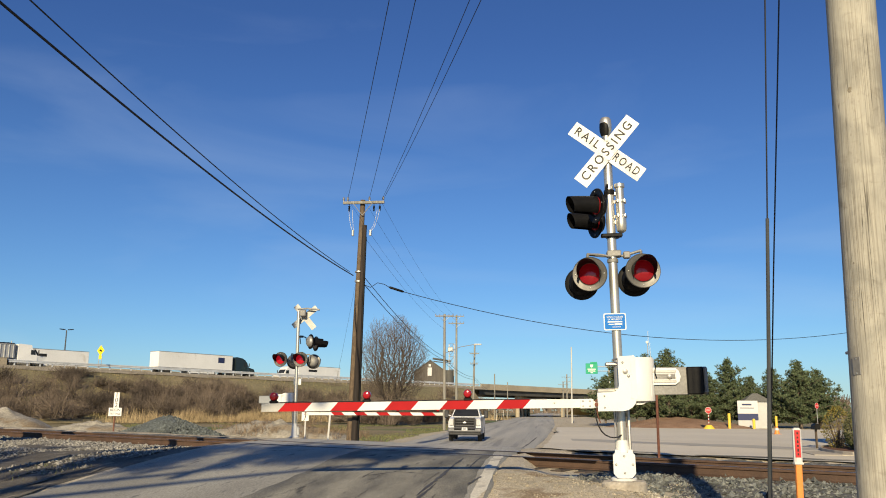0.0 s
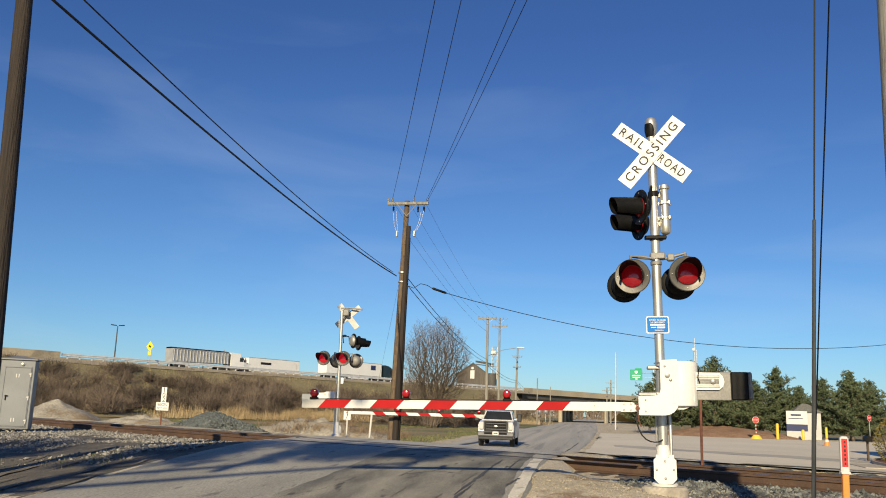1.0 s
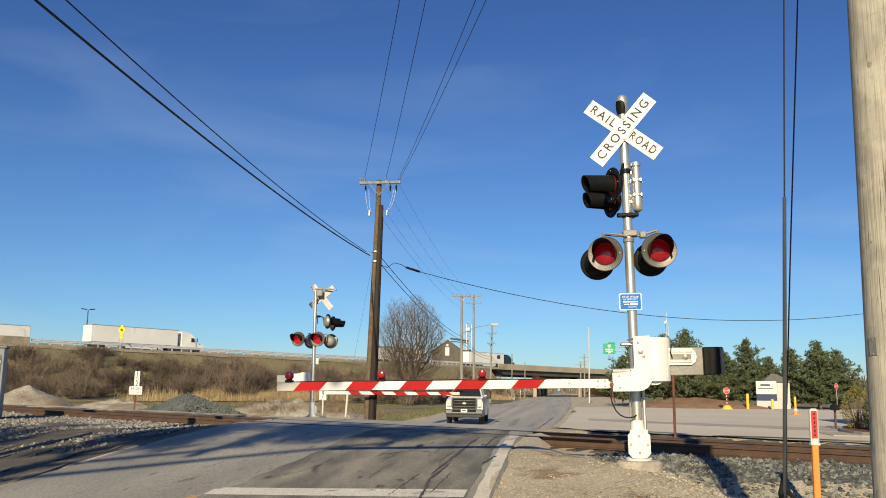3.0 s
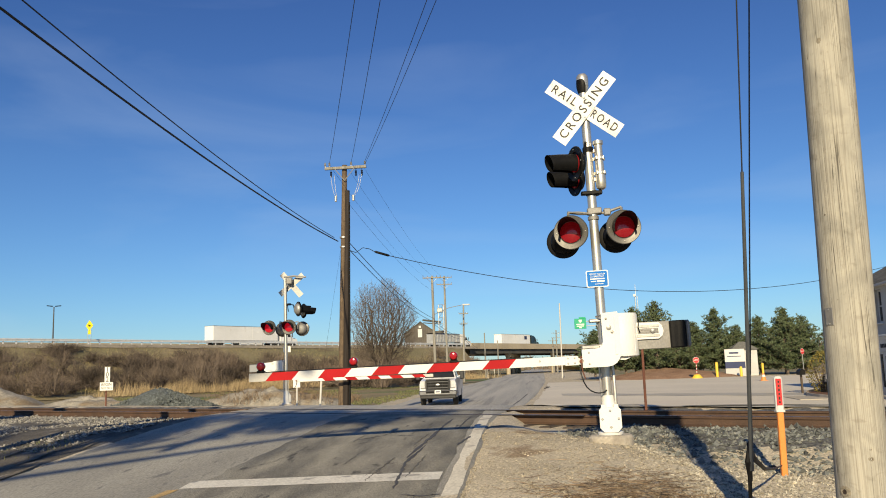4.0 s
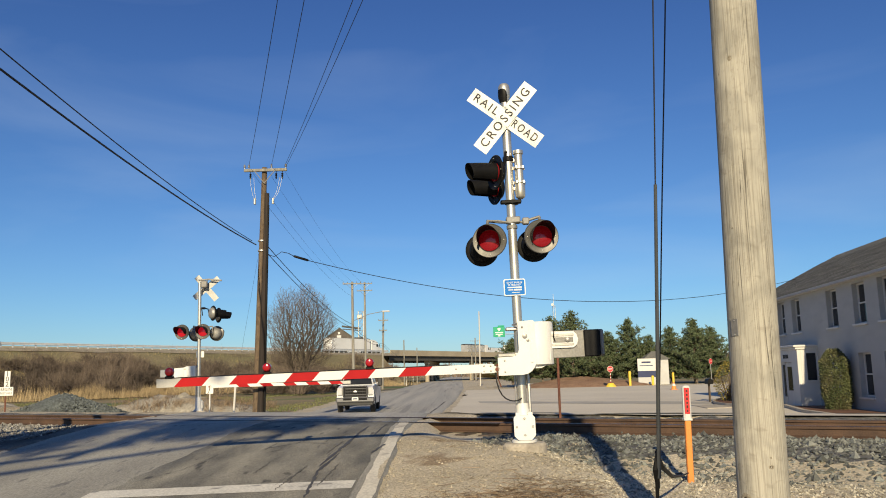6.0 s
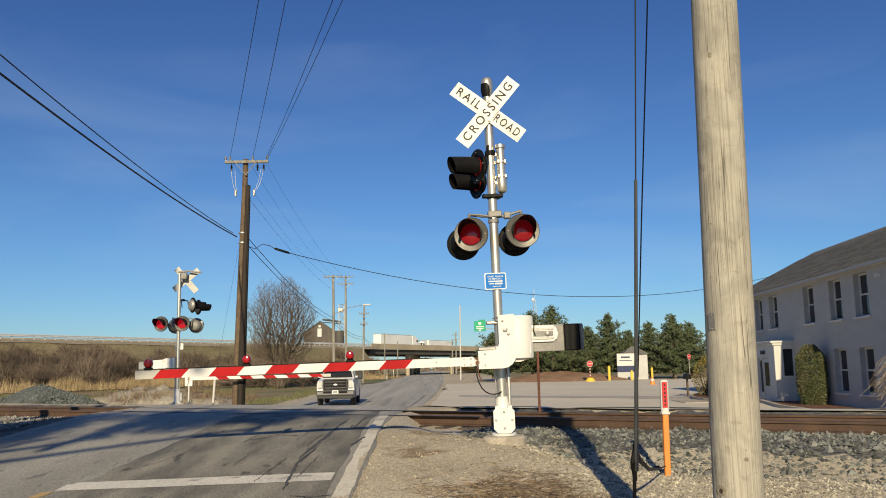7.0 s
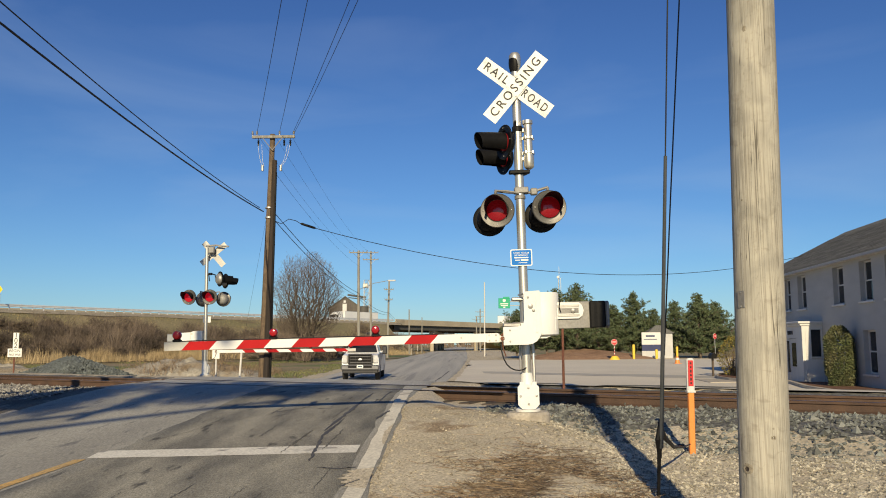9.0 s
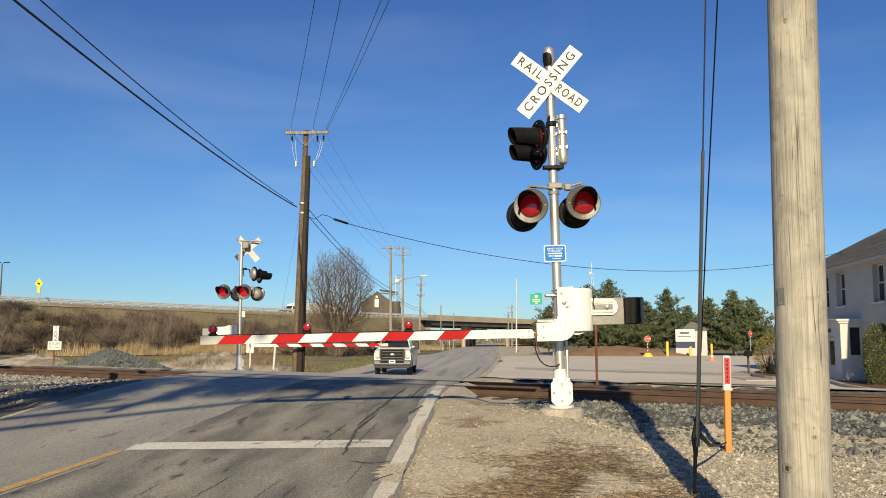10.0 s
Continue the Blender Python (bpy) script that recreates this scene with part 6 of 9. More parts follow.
def mailbox(at):
    m = thing("mailbox", "black mailbox on a dark post beside the bed", "mailbox", at)
    bm = bmesh.new()
    box(bm, (0, 0, 0.5), (0.1, 0.1, 1.0), 0.01)
    part("post", bm, "wood_dark", m, smooth=None)
    bm = bmesh.new()
    n = 10
    o = [(-0.14, 0), (0.14, 0)] + [(0.14 * math.cos(math.pi * i / n), 0.16 + 0.14 * math.sin(math.pi * i / n)) for i in range(n + 1)]
    prism(bm, o, -0.3, 0.3, Matrix.Translation((0, 0, 1.0)) @ UP)
    part("box", bm, "black", m, smooth=40)


mailbox((14.0, 46.3, -0.25))

# marker post by the track
mk = thing("marker_post", "orange and white cable marker post with a red notice", "marker post", (2.73, 9.9, 0.39), 4, lean=(0, 0.8))
bm = bmesh.new()
box(bm, (0, 0, 0.22), (0.07, 0.055, 0.84), 0.008)
part("lower_post", bm, "orange", mk, "orange lower half", smooth=None)
bm = bmesh.new()
box(bm, (0, 0, 0.835), (0.092, 0.07, 0.40), 0.02)
sl = part("sleeve", bm, "trim_white", mk, "white upper sleeve", smooth=None)
bm = bmesh.new()
box(bm, (-0.006, -0.0365, 0.86), (0.06, 0.005, 0.30), 0.001)
nt = part("notice", bm, "sign_red", sl, "red warning notice", smooth=None)
random.seed(8)
for k in range(6):
    bm = bmesh.new()
    box(bm, (-0.006, -0.0397, 0.745 + 0.046 * k), (0.018, 0.002, random.uniform(0.02, 0.034)))
    part("lettering", bm, "letter", nt, smooth=None)
bm = bmesh.new()
box(bm, (0, 0, 0.645), (0.10, 0.078, 0.025), 0.004)
part("collar", bm, "trim_white", mk, smooth=None)
# brown post beyond the track
bp = thing("fence_post", "thin rusty steel post beyond the track", "post", (2.2, 17.5, 0.3))
bm = bmesh.new()
box(bm, (0, 0, 0.8), (0.05, 0.035, 1.75), 0.006)
part("post", bm, "brown_rust", bp, smooth=None)


# ---------------------------------------------------------------- signal cabinet and track signs
def cabinet(at, turn):
    c = thing("signal_cabinet", "grey aluminium trackside signal cabinet with one door on short legs", "cabinet", at, turn)
    bm = bmesh.new()
    box(bm, (0, 0, 1.20), (0.94, 0.70, 2.02), 0.018)
    body = part("body", bm, "cab_alu", c, smooth=None)
    bm = bmesh.new()
    box(bm, (0, 0, 2.235), (1.04, 0.80, 0.05), 0.012)
    q = [bm.verts.new(v) for v in ((-0.51, -0.39, 2.26), (0.51, -0.39, 2.26), (0.51, 0.39, 2.26), (-0.51, 0.39, 2.26), (-0.1, 0, 2.34), (0.1, 0, 2.34))]
    for f in ((0, 1, 5, 4), (2, 3, 4, 5), (1, 2, 5), (3, 0, 4)):
        bm.faces.new([q[i] for i in f])
    part("lid", bm, "cab_alu", c, smooth=None)
    # door in a shallow raised rim
    for x, z, w, h in ((-0.335, 1.13, 0.02, 1.76), (0.385, 1.13, 0.02, 1.76), (0.025, 2.0, 0.74, 0.02), (0.025, 0.26, 0.74, 0.02)):
        bm = bmesh.new()
        box(bm, (x, -0.356, z), (w, 0.022, h), 0.004)
        part("door_rim", bm, "cab_alu", body, smooth=None)
    bm = bmesh.new()
    box(bm, (0.025, -0.357, 1.13), (0.69, 0.026, 1.70), 0.006)
    d = part("door", bm, "cab_alu", c, smooth=None)
    for z in (1.75, 0.46):
        for dx in (-0.035, 0.035):
            bm = bmesh.new()
            box(bm, (0.02 + dx, -0.373, z), (0.026, 0.008, 0.11), 0.002)
            part("vent", bm, "trim_white", d, smooth=None)
    bm = bmesh.new()
    box(bm, (-0.24, -0.378, 1.10), (0.03, 0.03, 0.15), 0.006)
    box(bm, (-0.22, -0.392, 1.15), (0.09, 0.02, 0.035), 0.006)
    part("latch", bm, "black", d, smooth=None)
    for z in (1.78, 1.10, 0.42):
        bm = bmesh.new()
        tube(bm, [(0.375, -0.375, z - 0.06), (0.375, -0.375, z + 0.06)], 0.016, 8)
        box(bm, (0.345, -0.372, z + 0.03), (0.06, 0.008, 0.03), 0.002)
        part("hinge", bm, "trim_white", d)
    bm = bmesh.new()
    lathe(bm, [(0, 0.05), (0.02, 0.05), (0.03, 0.03)], (0.12, -0.352, 2.09), (0, -1, 0), 12)
    part("cap", bm, "galv", c)
    for x, y in ((-0.36, -0.25), (-0.1, -0.2), (0.05, -0.2), (0.38, -0.25), (-0.36, 0.25), (0.38, 0.25)):
        bm = bmesh.new()
        tube(bm, [(x, y, -0.25), (x, y, 0.2)], 0.05, 10)
        part("leg", bm, "concrete", c)


cabinet((-16.95, 22.68, 0.44), 28)


def sign_back(at, h, sides, r, label):
    """A road sign seen from behind: bare sheet on a thin post."""
    s = thing("road_sign", label, "road sign", at, group="signs facing away")
    bm = bmesh.new()
    box(bm, (0, 0, h / 2 - 0.1), (0.07, 0.05, h + 0.2), 0.006)
    part("post", bm, "galv", s, smooth=None)
    bm = bmesh.new()
    lathe(bm, [(-0.006, 0.0), (-0.006, r), (0.006, r), (0.006, 0.0)], (0, -0.04, h), (0, -1, 0), sides)
    part("plate", bm, "cab_alu", s, smooth=None)


sign_back((-8.55, 150, -0.25), 2.35, 4, 0.56, "diamond road sign seen from its bare grey back")
sign_back((-8.25, 168, -0.25), 2.45, 20, 0.50, "round road sign seen from its bare grey back")



def plate(parent, c, w, h, material, name="plate", label="", t=0.01):
    bm = bmesh.new()
    box(bm, c, (w, t, h), 0.003)
    return part(name, bm, material, parent, label, smooth=None)


ms = thing("milepost_sign", "white milepost sign on a rusty post", "sign", (-22.3, 41.5, 0.2), 12)
bm = bmesh.new()
box(bm, (0, 0.03, 0.95), (0.07, 0.05, 2.1), 0.006)
part("post", bm, "brown_rust", ms, smooth=None)
p1 = plate(ms, (0.05, -0.005, 1.74), 0.27, 0.80, "sign_white", "number_plate")
p2 = plate(ms, (0.02, -0.012, 1.14), 0.66, 0.42, "sign_white", "begin_plate")
for k, ch in enumerate("102"):
    lettering(ch, 0.34, "letter", p1, Matrix.Translation((0.05, -0.014, 2.0 - 0.26 * k)) @ UP)
lettering("BEGIN", 0.2, "letter", p2, Matrix.Translation((0.02, -0.02, 1.23)) @ UP, width=0.5)
lettering("TEST MILE", 0.14, "letter", p2, Matrix.Translation((0.02, -0.02, 1.04)) @ UP, width=0.56)

ws = thing("small_sign", "small white square sign on a pale post", "sign", (-10.5, 36.0, 0.3), 0)
bm = bmesh.new()
tube(bm, [(0, 0.02, -0.3), (0, 0.02, 1.0)], 0.035, 8)
part("post", bm, "trim_white", ws)
plate(ws, (0, -0.03, 0.95), 0.32, 0.38, "sign_white")
gg = thing("guy_guard", "slanting white guy wire guard at the pole", "guy guard", (0, 0, 0))
bm = bmesh.new()
tube(bm, [(-9.2, 35.0, 0.2), (-9.1, 34.9, 1.45)], 0.045, 8)
part("guard", bm, "trim_white", gg)
bm = bmesh.new()
tube(bm, [(-9.1, 34.9, 1.45), (-7.7, 33.1, 7.0)], 0.004, 6)
part("strand", bm, "cable", gg)


# ---------------------------------------------------------------- highway signs and lights
def diamond_sign():
    p = hw(13.5, 1.1, DECK)
    s = thing("warning_sign", "yellow diamond truck warning sign with a speed plate", "road sign", (p.x, p.y, p.z), -22)
    for x in (-0.35, 0.35):
        bm = bmesh.new()
        tube(bm, [(x, 0.03, -1.0), (x, 0.03, 2.3)], 0.04, 8)
        part("post", bm, "galv", s)
    bm = bmesh.new()
    prism(bm, [(0.85, 0), (0, 0.85), (-0.85, 0), (0, -0.85)], 0, 0.01, Matrix.Translation((0, 0, 3.0)) @ UP)
    part("diamond", bm, "sign_yellow", s, smooth=None)
    bm = bmesh.new()
    box(bm, (0, -0.02, 3.0), (0.55, 0.012, 0.28), 0.003, Matrix.Rotation(radians(20), 4, "Y"))
    part("truck_symbol", bm, "letter", s, smooth=None)
    bm = bmesh.new()
    box(bm, (0, -0.005, 1.95), (0.62, 0.01, 0.62), 0.003)
    part("speed_plate", bm, "sign_yellow", s, smooth=None)
    p = hw(26.9, -34, DECK)
    f = thing("highway_light", "tall highway light pole with twin heads", "street lamp", (p.x, p.y, p.z), 30)
    bm = bmesh.new()
    tube(bm, [(0, 0, -1), (0, 0, 9.0)], [0.16, 0.10], 10)
    part("pole", bm, "worn_plate", f)
    for x in (-1, 1):
        bm = bmesh.new()
        box(bm, (x * 0.75, 0, 9.1 + 0.06), (1.1, 0.4, 0.16), 0.04, Matrix.Rotation(radians(-6 * x), 4, "Y"))
        part("lamp_head", bm, "black", f, smooth=None)


diamond_sign()


def green_sign():
    g = thing("highway_sign", "green highway direction sign on a bracket", "road sign", (9.96, 180, 10.45), 0)
    bm = bmesh.new()
    box(bm, (0, 0, 0), (2.5, 0.1, 2.2), 0.05)
    pnl = part("panel", bm, "sign_green", g, smooth=None)
    bm = bmesh.new()
    box(bm, (0.45, 0, 1.25), (1.4, 0.1, 0.32), 0.03)
    part("exit_tab", bm, "sign_green", g, smooth=None)
    bm = bmesh.new()
    prism(bm, [(0, -0.36), (0.3, -0.1), (0.32, 0.3), (-0.32, 0.3), (-0.3, -0.1)], 0, 0.01, Matrix.Translation((0, -0.06, 0.55)) @ UP)
    part("route_shield", bm, "sign_white", pnl, smooth=None)
    for z, w in ((-0.12, 1.7), (-0.5, 1.5), (-0.85, 0.5)):
        bm = bmesh.new()
        box(bm, (0, -0.06, z), (w, 0.012, 0.2))
        part("lettering", bm, "sign_white", pnl, smooth=None)
    bm = bmesh.new()
    tube(bm, [(1.2, 0.1, 0.4), (3.6, 0.1, 0.4)], 0.08, 8)
    tube(bm, [(1.2, 0.1, -0.5), (3.6, 0.1, -0.5)], 0.08, 8)
    tube(bm, [(3.6, 0.1, 1.2), (3.6, 0.1, -10.6)], 0.2, 10)
    part("support", bm, "galv", g)


green_sign()


# ---------------------------------------------------------------- far poles
def far_pole(foot, top, r, arms, material, label, lamp=None):
    ob = pole("utility_pole", label, foot, top, r, r * 0.75, material, n=10)
    a, b = Vector(foot), Vector(top)
    for z, w in arms:
        f = (z - a.z) / (b.z - a.z)
        c = a.lerp(b, f)
        crossarm(ob, (c.x - w, c.y - r - 0.05, z), (c.x + w, c.y - r - 0.05, z), 0.10)
        for x in (-w * 0.95, -w * 0.5, w * 0.5, w * 0.95):
            insulator(ob, (c.x + x, c.y - r - 0.05, z + 0.04), 0.16, 0.045)
        for sx in (-1, 1):
            bm = bmesh.new()
            tube(bm, [(c.x + sx * w * 0.6, c.y - r - 0.11, z - 0.03), (c.x, c.y - r - 0.03, z - 0.5)], 0.015, 5)
            part("brace", bm, "galv", ob)
    if lamp:
        bm = bmesh.new()
        tube(bm, [lamp[0], Vector(lamp[0]).lerp(Vector(lamp[1]), 0.5) + Vector((0, 0, 0.15)), lamp[1]], 0.028, 8)
        part("lamp_arm", bm, "dull_plate", ob)
        bm = bmesh.new()
        p = Vector(lamp[1])
        box(bm, p + Vector((0.3, 0, 0)), (0.7, 0.28, 0.13), 0.05)
        part("lamp_head", bm, "trim_white", ob, smooth=None)
    return ob


M["pale_pole"] = mat("pale_smooth_pole", (0.56, 0.54, 0.49), (0.48, 0.46, 0.42), 2, 0.7, fine=20, grain=0.1, bump=0.05, stretch=(3, 3, 0.3))
far_pole((-9.0, 75, -0.2), (-9.05, 75, 10.2), 0.14, [(10.0, 0.85)], "wood_grey", "grey wooden roadside pole with a street lamp arm", ((-8.9, 74.9, 6.66), (-6.3, 74.9, 7.42)))
far_pole((-10.0, 95, 0), (-10.05, 95, 12.4), 0.14, [(12.2, 0.9), (11.4, 0.9)], "wood_grey", "grey wooden roadside pole with two crossarms")
far_pole((-9.0, 105, 0), (-8.75, 105, 9.7), 0.14, [(8.6, 0.6), (7.3, 0.5)], "wood_grey", "grey wooden roadside pole with short crossarms")
far_pole((4.05, 130, -0.3), (4.15, 130, 11.3), 0.12, [], "pale_pole", "pale smooth roadside pole by the yard")
far_pole((5.7, 220, 0), (5.77, 220, 11), 0.2, [(10.2, 1.3), (9.0, 1.3), (6.8, 0.8)], "wood_grey", "grey wooden pole with crossarms past the overpass")
far_pole((4.8, 225, 0), (4.9, 225, 9.2), 0.2, [(8.4, 1.3)], "wood_grey", "grey wooden pole with one crossarm past the overpass")
far_pole((-8.9, 150, 0), (-8.9, 150, 8.0), 0.13, [], "wood_grey", "thin grey roadside pole")
far_pole((-7.5, 170, 0), (-7.45, 170, 7.2), 0.13, [], "wood_grey", "thin grey roadside pole")
for x in (-0.75, 0.0, 0.75):
    wire("power_wire", "thin black overhead power wire", [(-7.4 + x * 0.9, 33, 10.1), (-9.03 + x, 75, 10.2)], 0.005, 0.5)
wire("power_wire", "thin black overhead power wire", [(-7.4, 33, 8.6), (-9.03, 75, 8.8)], 0.006, 0.4)
for z, z1 in ((6.95, 6.3), (6.65, 6.0)):
    wire("telephone_cable", "black telephone cable between roadside poles", [(-7.4, 33.1, z), (-9.0, 75, z1)], 0.016, 0.45)
    wire("telephone_cable", "black telephone cable between roadside poles", [(-9.0, 75, z1 - 0.2), (-8.8, 105, z1 - 0.6)], 0.016, 0.4)
    wire("telephone_cable", "black telephone cable between roadside poles", [(-8.8, 105, z1 - 0.6), (-8.9, 150, z1 - 1.6)], 0.016, 0.4)

# lattice mast far off
tw = thing("radio_mast", "thin grey lattice radio mast far behind the pines", "radio mast", (36.6, 300, 0), 0)
for k in range(3):
    a = radians(120 * k)
    bm = bmesh.new()
    tube(bm, [(0.9 * math.cos(a), 0.9 * math.sin(a), 0), (0.5 * math.cos(a), 0.5 * math.sin(a), 25.5)], 0.08, 6)
    part("leg", bm, "galv", tw)
bm = bmesh.new()
for k in range(24):
    a, b = radians(120 * k), radians(120 * (k + 1))
    f = 0.9 - 0.4 * k / 24
    tube(bm, [(f * math.cos(a), f * math.sin(a), k * 1.06), (f * math.cos(b), f * math.sin(b), k * 1.06 + 1.0)], 0.05, 5)
part("lattice", bm, "galv", tw)
bm = bmesh.new()
tube(bm, [(0, 0, 25), (0, 0, 29.5)], 0.08, 6)
part("antenna", bm, "galv", tw)
bm = bmesh.new()
lathe(bm, [(0, 0.2), (0.1, 0.45), (0.3, 0.5), (0.4, 0.1)], (-0.5, -0.7, 25.6), (0, -1, 0), 14)
part("dish", bm, "trim_white", tw)

# grain store beyond the highway
M["barn"] = mat("weathered_brown_boards", (0.13, 0.115, 0.095), (0.09, 0.08, 0.07), 0.5, 0.9, fine=4, grain=0.2, bump=0.2, stretch=(4, 4, 0.4))
bn = thing("grain_elevator", "weathered brown gabled grain store with a lattice leg", "grain elevator", (-36.0, 262, 0), 4)
bm = bmesh.new()
o = [(-5.0, 0), (5.3, 0), (5.3, 13.4), (0.2, 17.0), (-5.0, 13.4)]
prism(bm, o, -9, 0, UP)
part("wall", bm, "barn", bn, smooth=None)
for s in (-1, 1):
    bm = bmesh.new()
    a, b = Vector((0.2, -0.4, 17.15)), Vector((0.2 + s * 5.6, -0.4, 13.2))
    q = [bm.verts.new(v) for v in (a, b, b + Vector((0, 9.8, 0)), a + Vector((0, 9.8, 0)), a + Vector((0, 0, -0.2)), b + Vector((0, 0, -0.2)), b + Vector((0, 9.8, -0.2)), a + Vector((0, 9.8, -0.2)))]
    for f in ((0, 1, 2, 3), (7, 6, 5, 4), (0, 4, 5, 1), (1, 5, 6, 2), (2, 6, 7, 3), (3, 7, 4, 0)):
        bm.faces.new([q[i] for i in f])
    part("roof", bm, "shingle", bn, smooth=None)
plate(bn, (0, -0.06, 13.4), 1.3, 2.6, "trim_white", "white_panel", t=0.1)
plate(bn, (0, -0.06, 15.4), 0.7, 0.7, "trim_white", "vent_panel", t=0.1)
bm = bmesh.new()
tube(bm, [(6.3, -2, 0), (6.3, -2, 13.8)], 1.5, 16)
part("silo", bm, "girder", bn)
for x, y in ((6.2, -1), (7.8, -1), (6.2, -2.6), (7.8, -2.6)):
    bm = bmesh.new()
    tube(bm, [(x, y, 12), (x, y, 22)], 0.1, 6)
    part("lattice_leg", bm, "galv", bn)
bm = bmesh.new()
for k in range(5):
    z = 12 + 2 * k
    tube(bm, [(6.2, -2.6, z), (7.8, -2.6, z + 2)], 0.08, 5)
    tube(bm, [(6.2, -2.6, z + 2), (7.8, -2.6, z + 2)], 0.08, 5)
part("lattice", bm, "galv", bn)
bm = bmesh.new()
box(bm, (6.6, -1.8, 20.3), (1.6, 1.8, 1.3), 0.1)
part("elevator_head", bm, "alu", bn, smooth=None)
bm = bmesh.new()
tube(bm, [(1.0, -0.6, 17.5), (6.8, -1.6, 16.6)], 0.3, 8)
tube(bm, [(1.2, -0.6, 16.6), (6.8, -1.6, 16.0)], 0.15, 8)
part("conveyor", bm, "girder", bn)

# ---------------------------------------------------------------- vegetation
M["bark_dark"] = mat("dark_grey_bark", (0.115, 0.092, 0.07), (0.075, 0.06, 0.047), 4, 0.9, fine=20, grain=0.3, bump=0.5)
M["twig_dark"] = mat("dark_grey_twigs", (0.15, 0.12, 0.09), (0.10, 0.08, 0.06), 3, 0.9, fine=20, grain=0.3, bump=0.2)
M["bark"] = mat("grey_brown_bark", (0.20, 0.155, 0.115), (0.13, 0.10, 0.075), 4, 0.9, fine=20, grain=0.3, bump=0.5)
M["twig"] = mat("bare_brown_twigs", (0.26, 0.22, 0.18), (0.18, 0.15, 0.12), 0.6, 0.9, fine=8, grain=0.25, bump=0, per_piece=0.3)
M["brush"] = mat("bare_brush_stems", (0.165, 0.128, 0.098), (0.105, 0.082, 0.063), 0.08, 0.9, fine=2, grain=0.25, bump=0, per_piece=0.4)
M["dark_brush"] = mat("dark_bush_stems", (0.10, 0.078, 0.06), (0.065, 0.052, 0.042), 0.1, 0.9, fine=2, grain=0.25, bump=0, per_piece=0.4)
M["reed"] = mat("dry_tan_reeds", (0.42, 0.325, 0.185), (0.31, 0.235, 0.13), 0.2, 0.9, fine=4, grain=0.2, bump=0, per_piece=0.3)
M["needles"] = mat("dark_pine_needles", (0.072, 0.098, 0.046), (0.10, 0.126, 0.058), 0.8, 0.7, fine=6, grain=0.3, bump=0, per_piece=0.4)
M["yew"] = mat("clipped_evergreen", (0.085, 0.11, 0.042), (0.13, 0.125, 0.06), 1.5, 0.7, fine=10, grain=0.3, bump=0, per_piece=0.4)
M["yellow_leaf"] = mat("yellow_green_leaves", (0.26, 0.20, 0.04), (0.13, 0.12, 0.035), 1.5, 0.7, fine=10, grain=0.3, bump=0, per_piece=0.4)
M["grass"] = mat("spring_grass_blades", (0.10, 0.125, 0.045), (0.16, 0.15, 0.07), 0.3, 0.9, fine=5, grain=0.3, bump=0, per_piece=0.4)


def sticks(name, segs, material, sides=3):
    """One mesh of tapered sticks; segs: rows of (p0, p1, r0, r1)."""
    a = np.array([(*s[0], *s[1], s[2], s[3]) for s in segs])
    p0, p1, r0, r1 = a[:, :3], a[:, 3:6], a[:, 6:7], a[:, 7:8]
    d = p1 - p0
    d /= np.maximum(np.linalg.norm(d, axis=1, keepdims=True), 1e-9)
    ref = np.where(np.abs(d[:, 2:3]) < 0.9, np.array([[0, 0, 1.0]]), np.array([[1.0, 0, 0]]))
    u = np.cross(d, ref)
    u /= np.linalg.norm(u, axis=1, keepdims=True)
    v = np.cross(d, u)
    n = len(a)
    rings = []
    for p, r in ((p0, r0), (p1, r1)):
        for k in range(sides):
            t = 2 * math.pi * k / sides
            rings.append(p + u * r * math.cos(t) + v * r * math.sin(t))
    verts = np.stack(rings, 1).reshape(-1, 3)
    base = np.arange(n)[:, None] * (2 * sides)
    faces = np.concatenate([np.concatenate([base + k, base + (k + 1) % sides, base + sides + (k + 1) % sides, base + sides + k], 1) for k in range(sides)])
    me = bpy.data.meshes.new(name)
    me.from_pydata(verts.tolist(), [], faces.tolist())
    me.materials.append(M[material])
    return me


def cards(name, quads, material):
    """One mesh of small leaves: each a quad of four points."""
    v = np.array(quads).reshape(-1, 3)
    f = np.arange(len(v)).reshape(-1, 4)
    me = bpy.data.meshes.new(name)
    me.from_pydata(v.tolist(), [], f.tolist())
    me.materials.append(M[material])
    return me


def tilt(d, ang, rnd):
    """d turned by ang (radians) about a random axis across it."""
    ax = d.cross(Vector((rnd.gauss(0, 1), rnd.gauss(0, 1), rnd.gauss(0, 1))))
    return (Matrix.Rotation(ang, 3, ax.normalized()) @ d).normalized()


def grow(p, d, ln, r, level, segs, rnd, kids, spread, lift, shrink=0.68):
    """Branch of three bent pieces, with side branches along it."""
    pts = [p]
    for i in range(3):
        d = (tilt(d, rnd.uniform(0.04, 0.22), rnd) + Vector((0, 0, lift))).normalized()
        q = pts[-1] + d * (ln / 3)
        segs[min(level, 2)].append((pts[-1], q, r * (1 - 0.22 * i), r * (1 - 0.22 * (i + 1))))
        pts.append(q)
    if level < len(kids):
        for k in range(kids[level]):
            f = rnd.uniform(0.35, 1.0)
            i = min(int(f * 3), 2)
            q = pts[i].lerp(pts[i + 1], f * 3 - i)
            grow(q, tilt(d, rnd.uniform(0.5, 1.1) * spread, rnd), ln * shrink * rnd.uniform(0.7, 1.15), r * 0.5, level + 1, segs, rnd, kids, spread, lift, shrink)


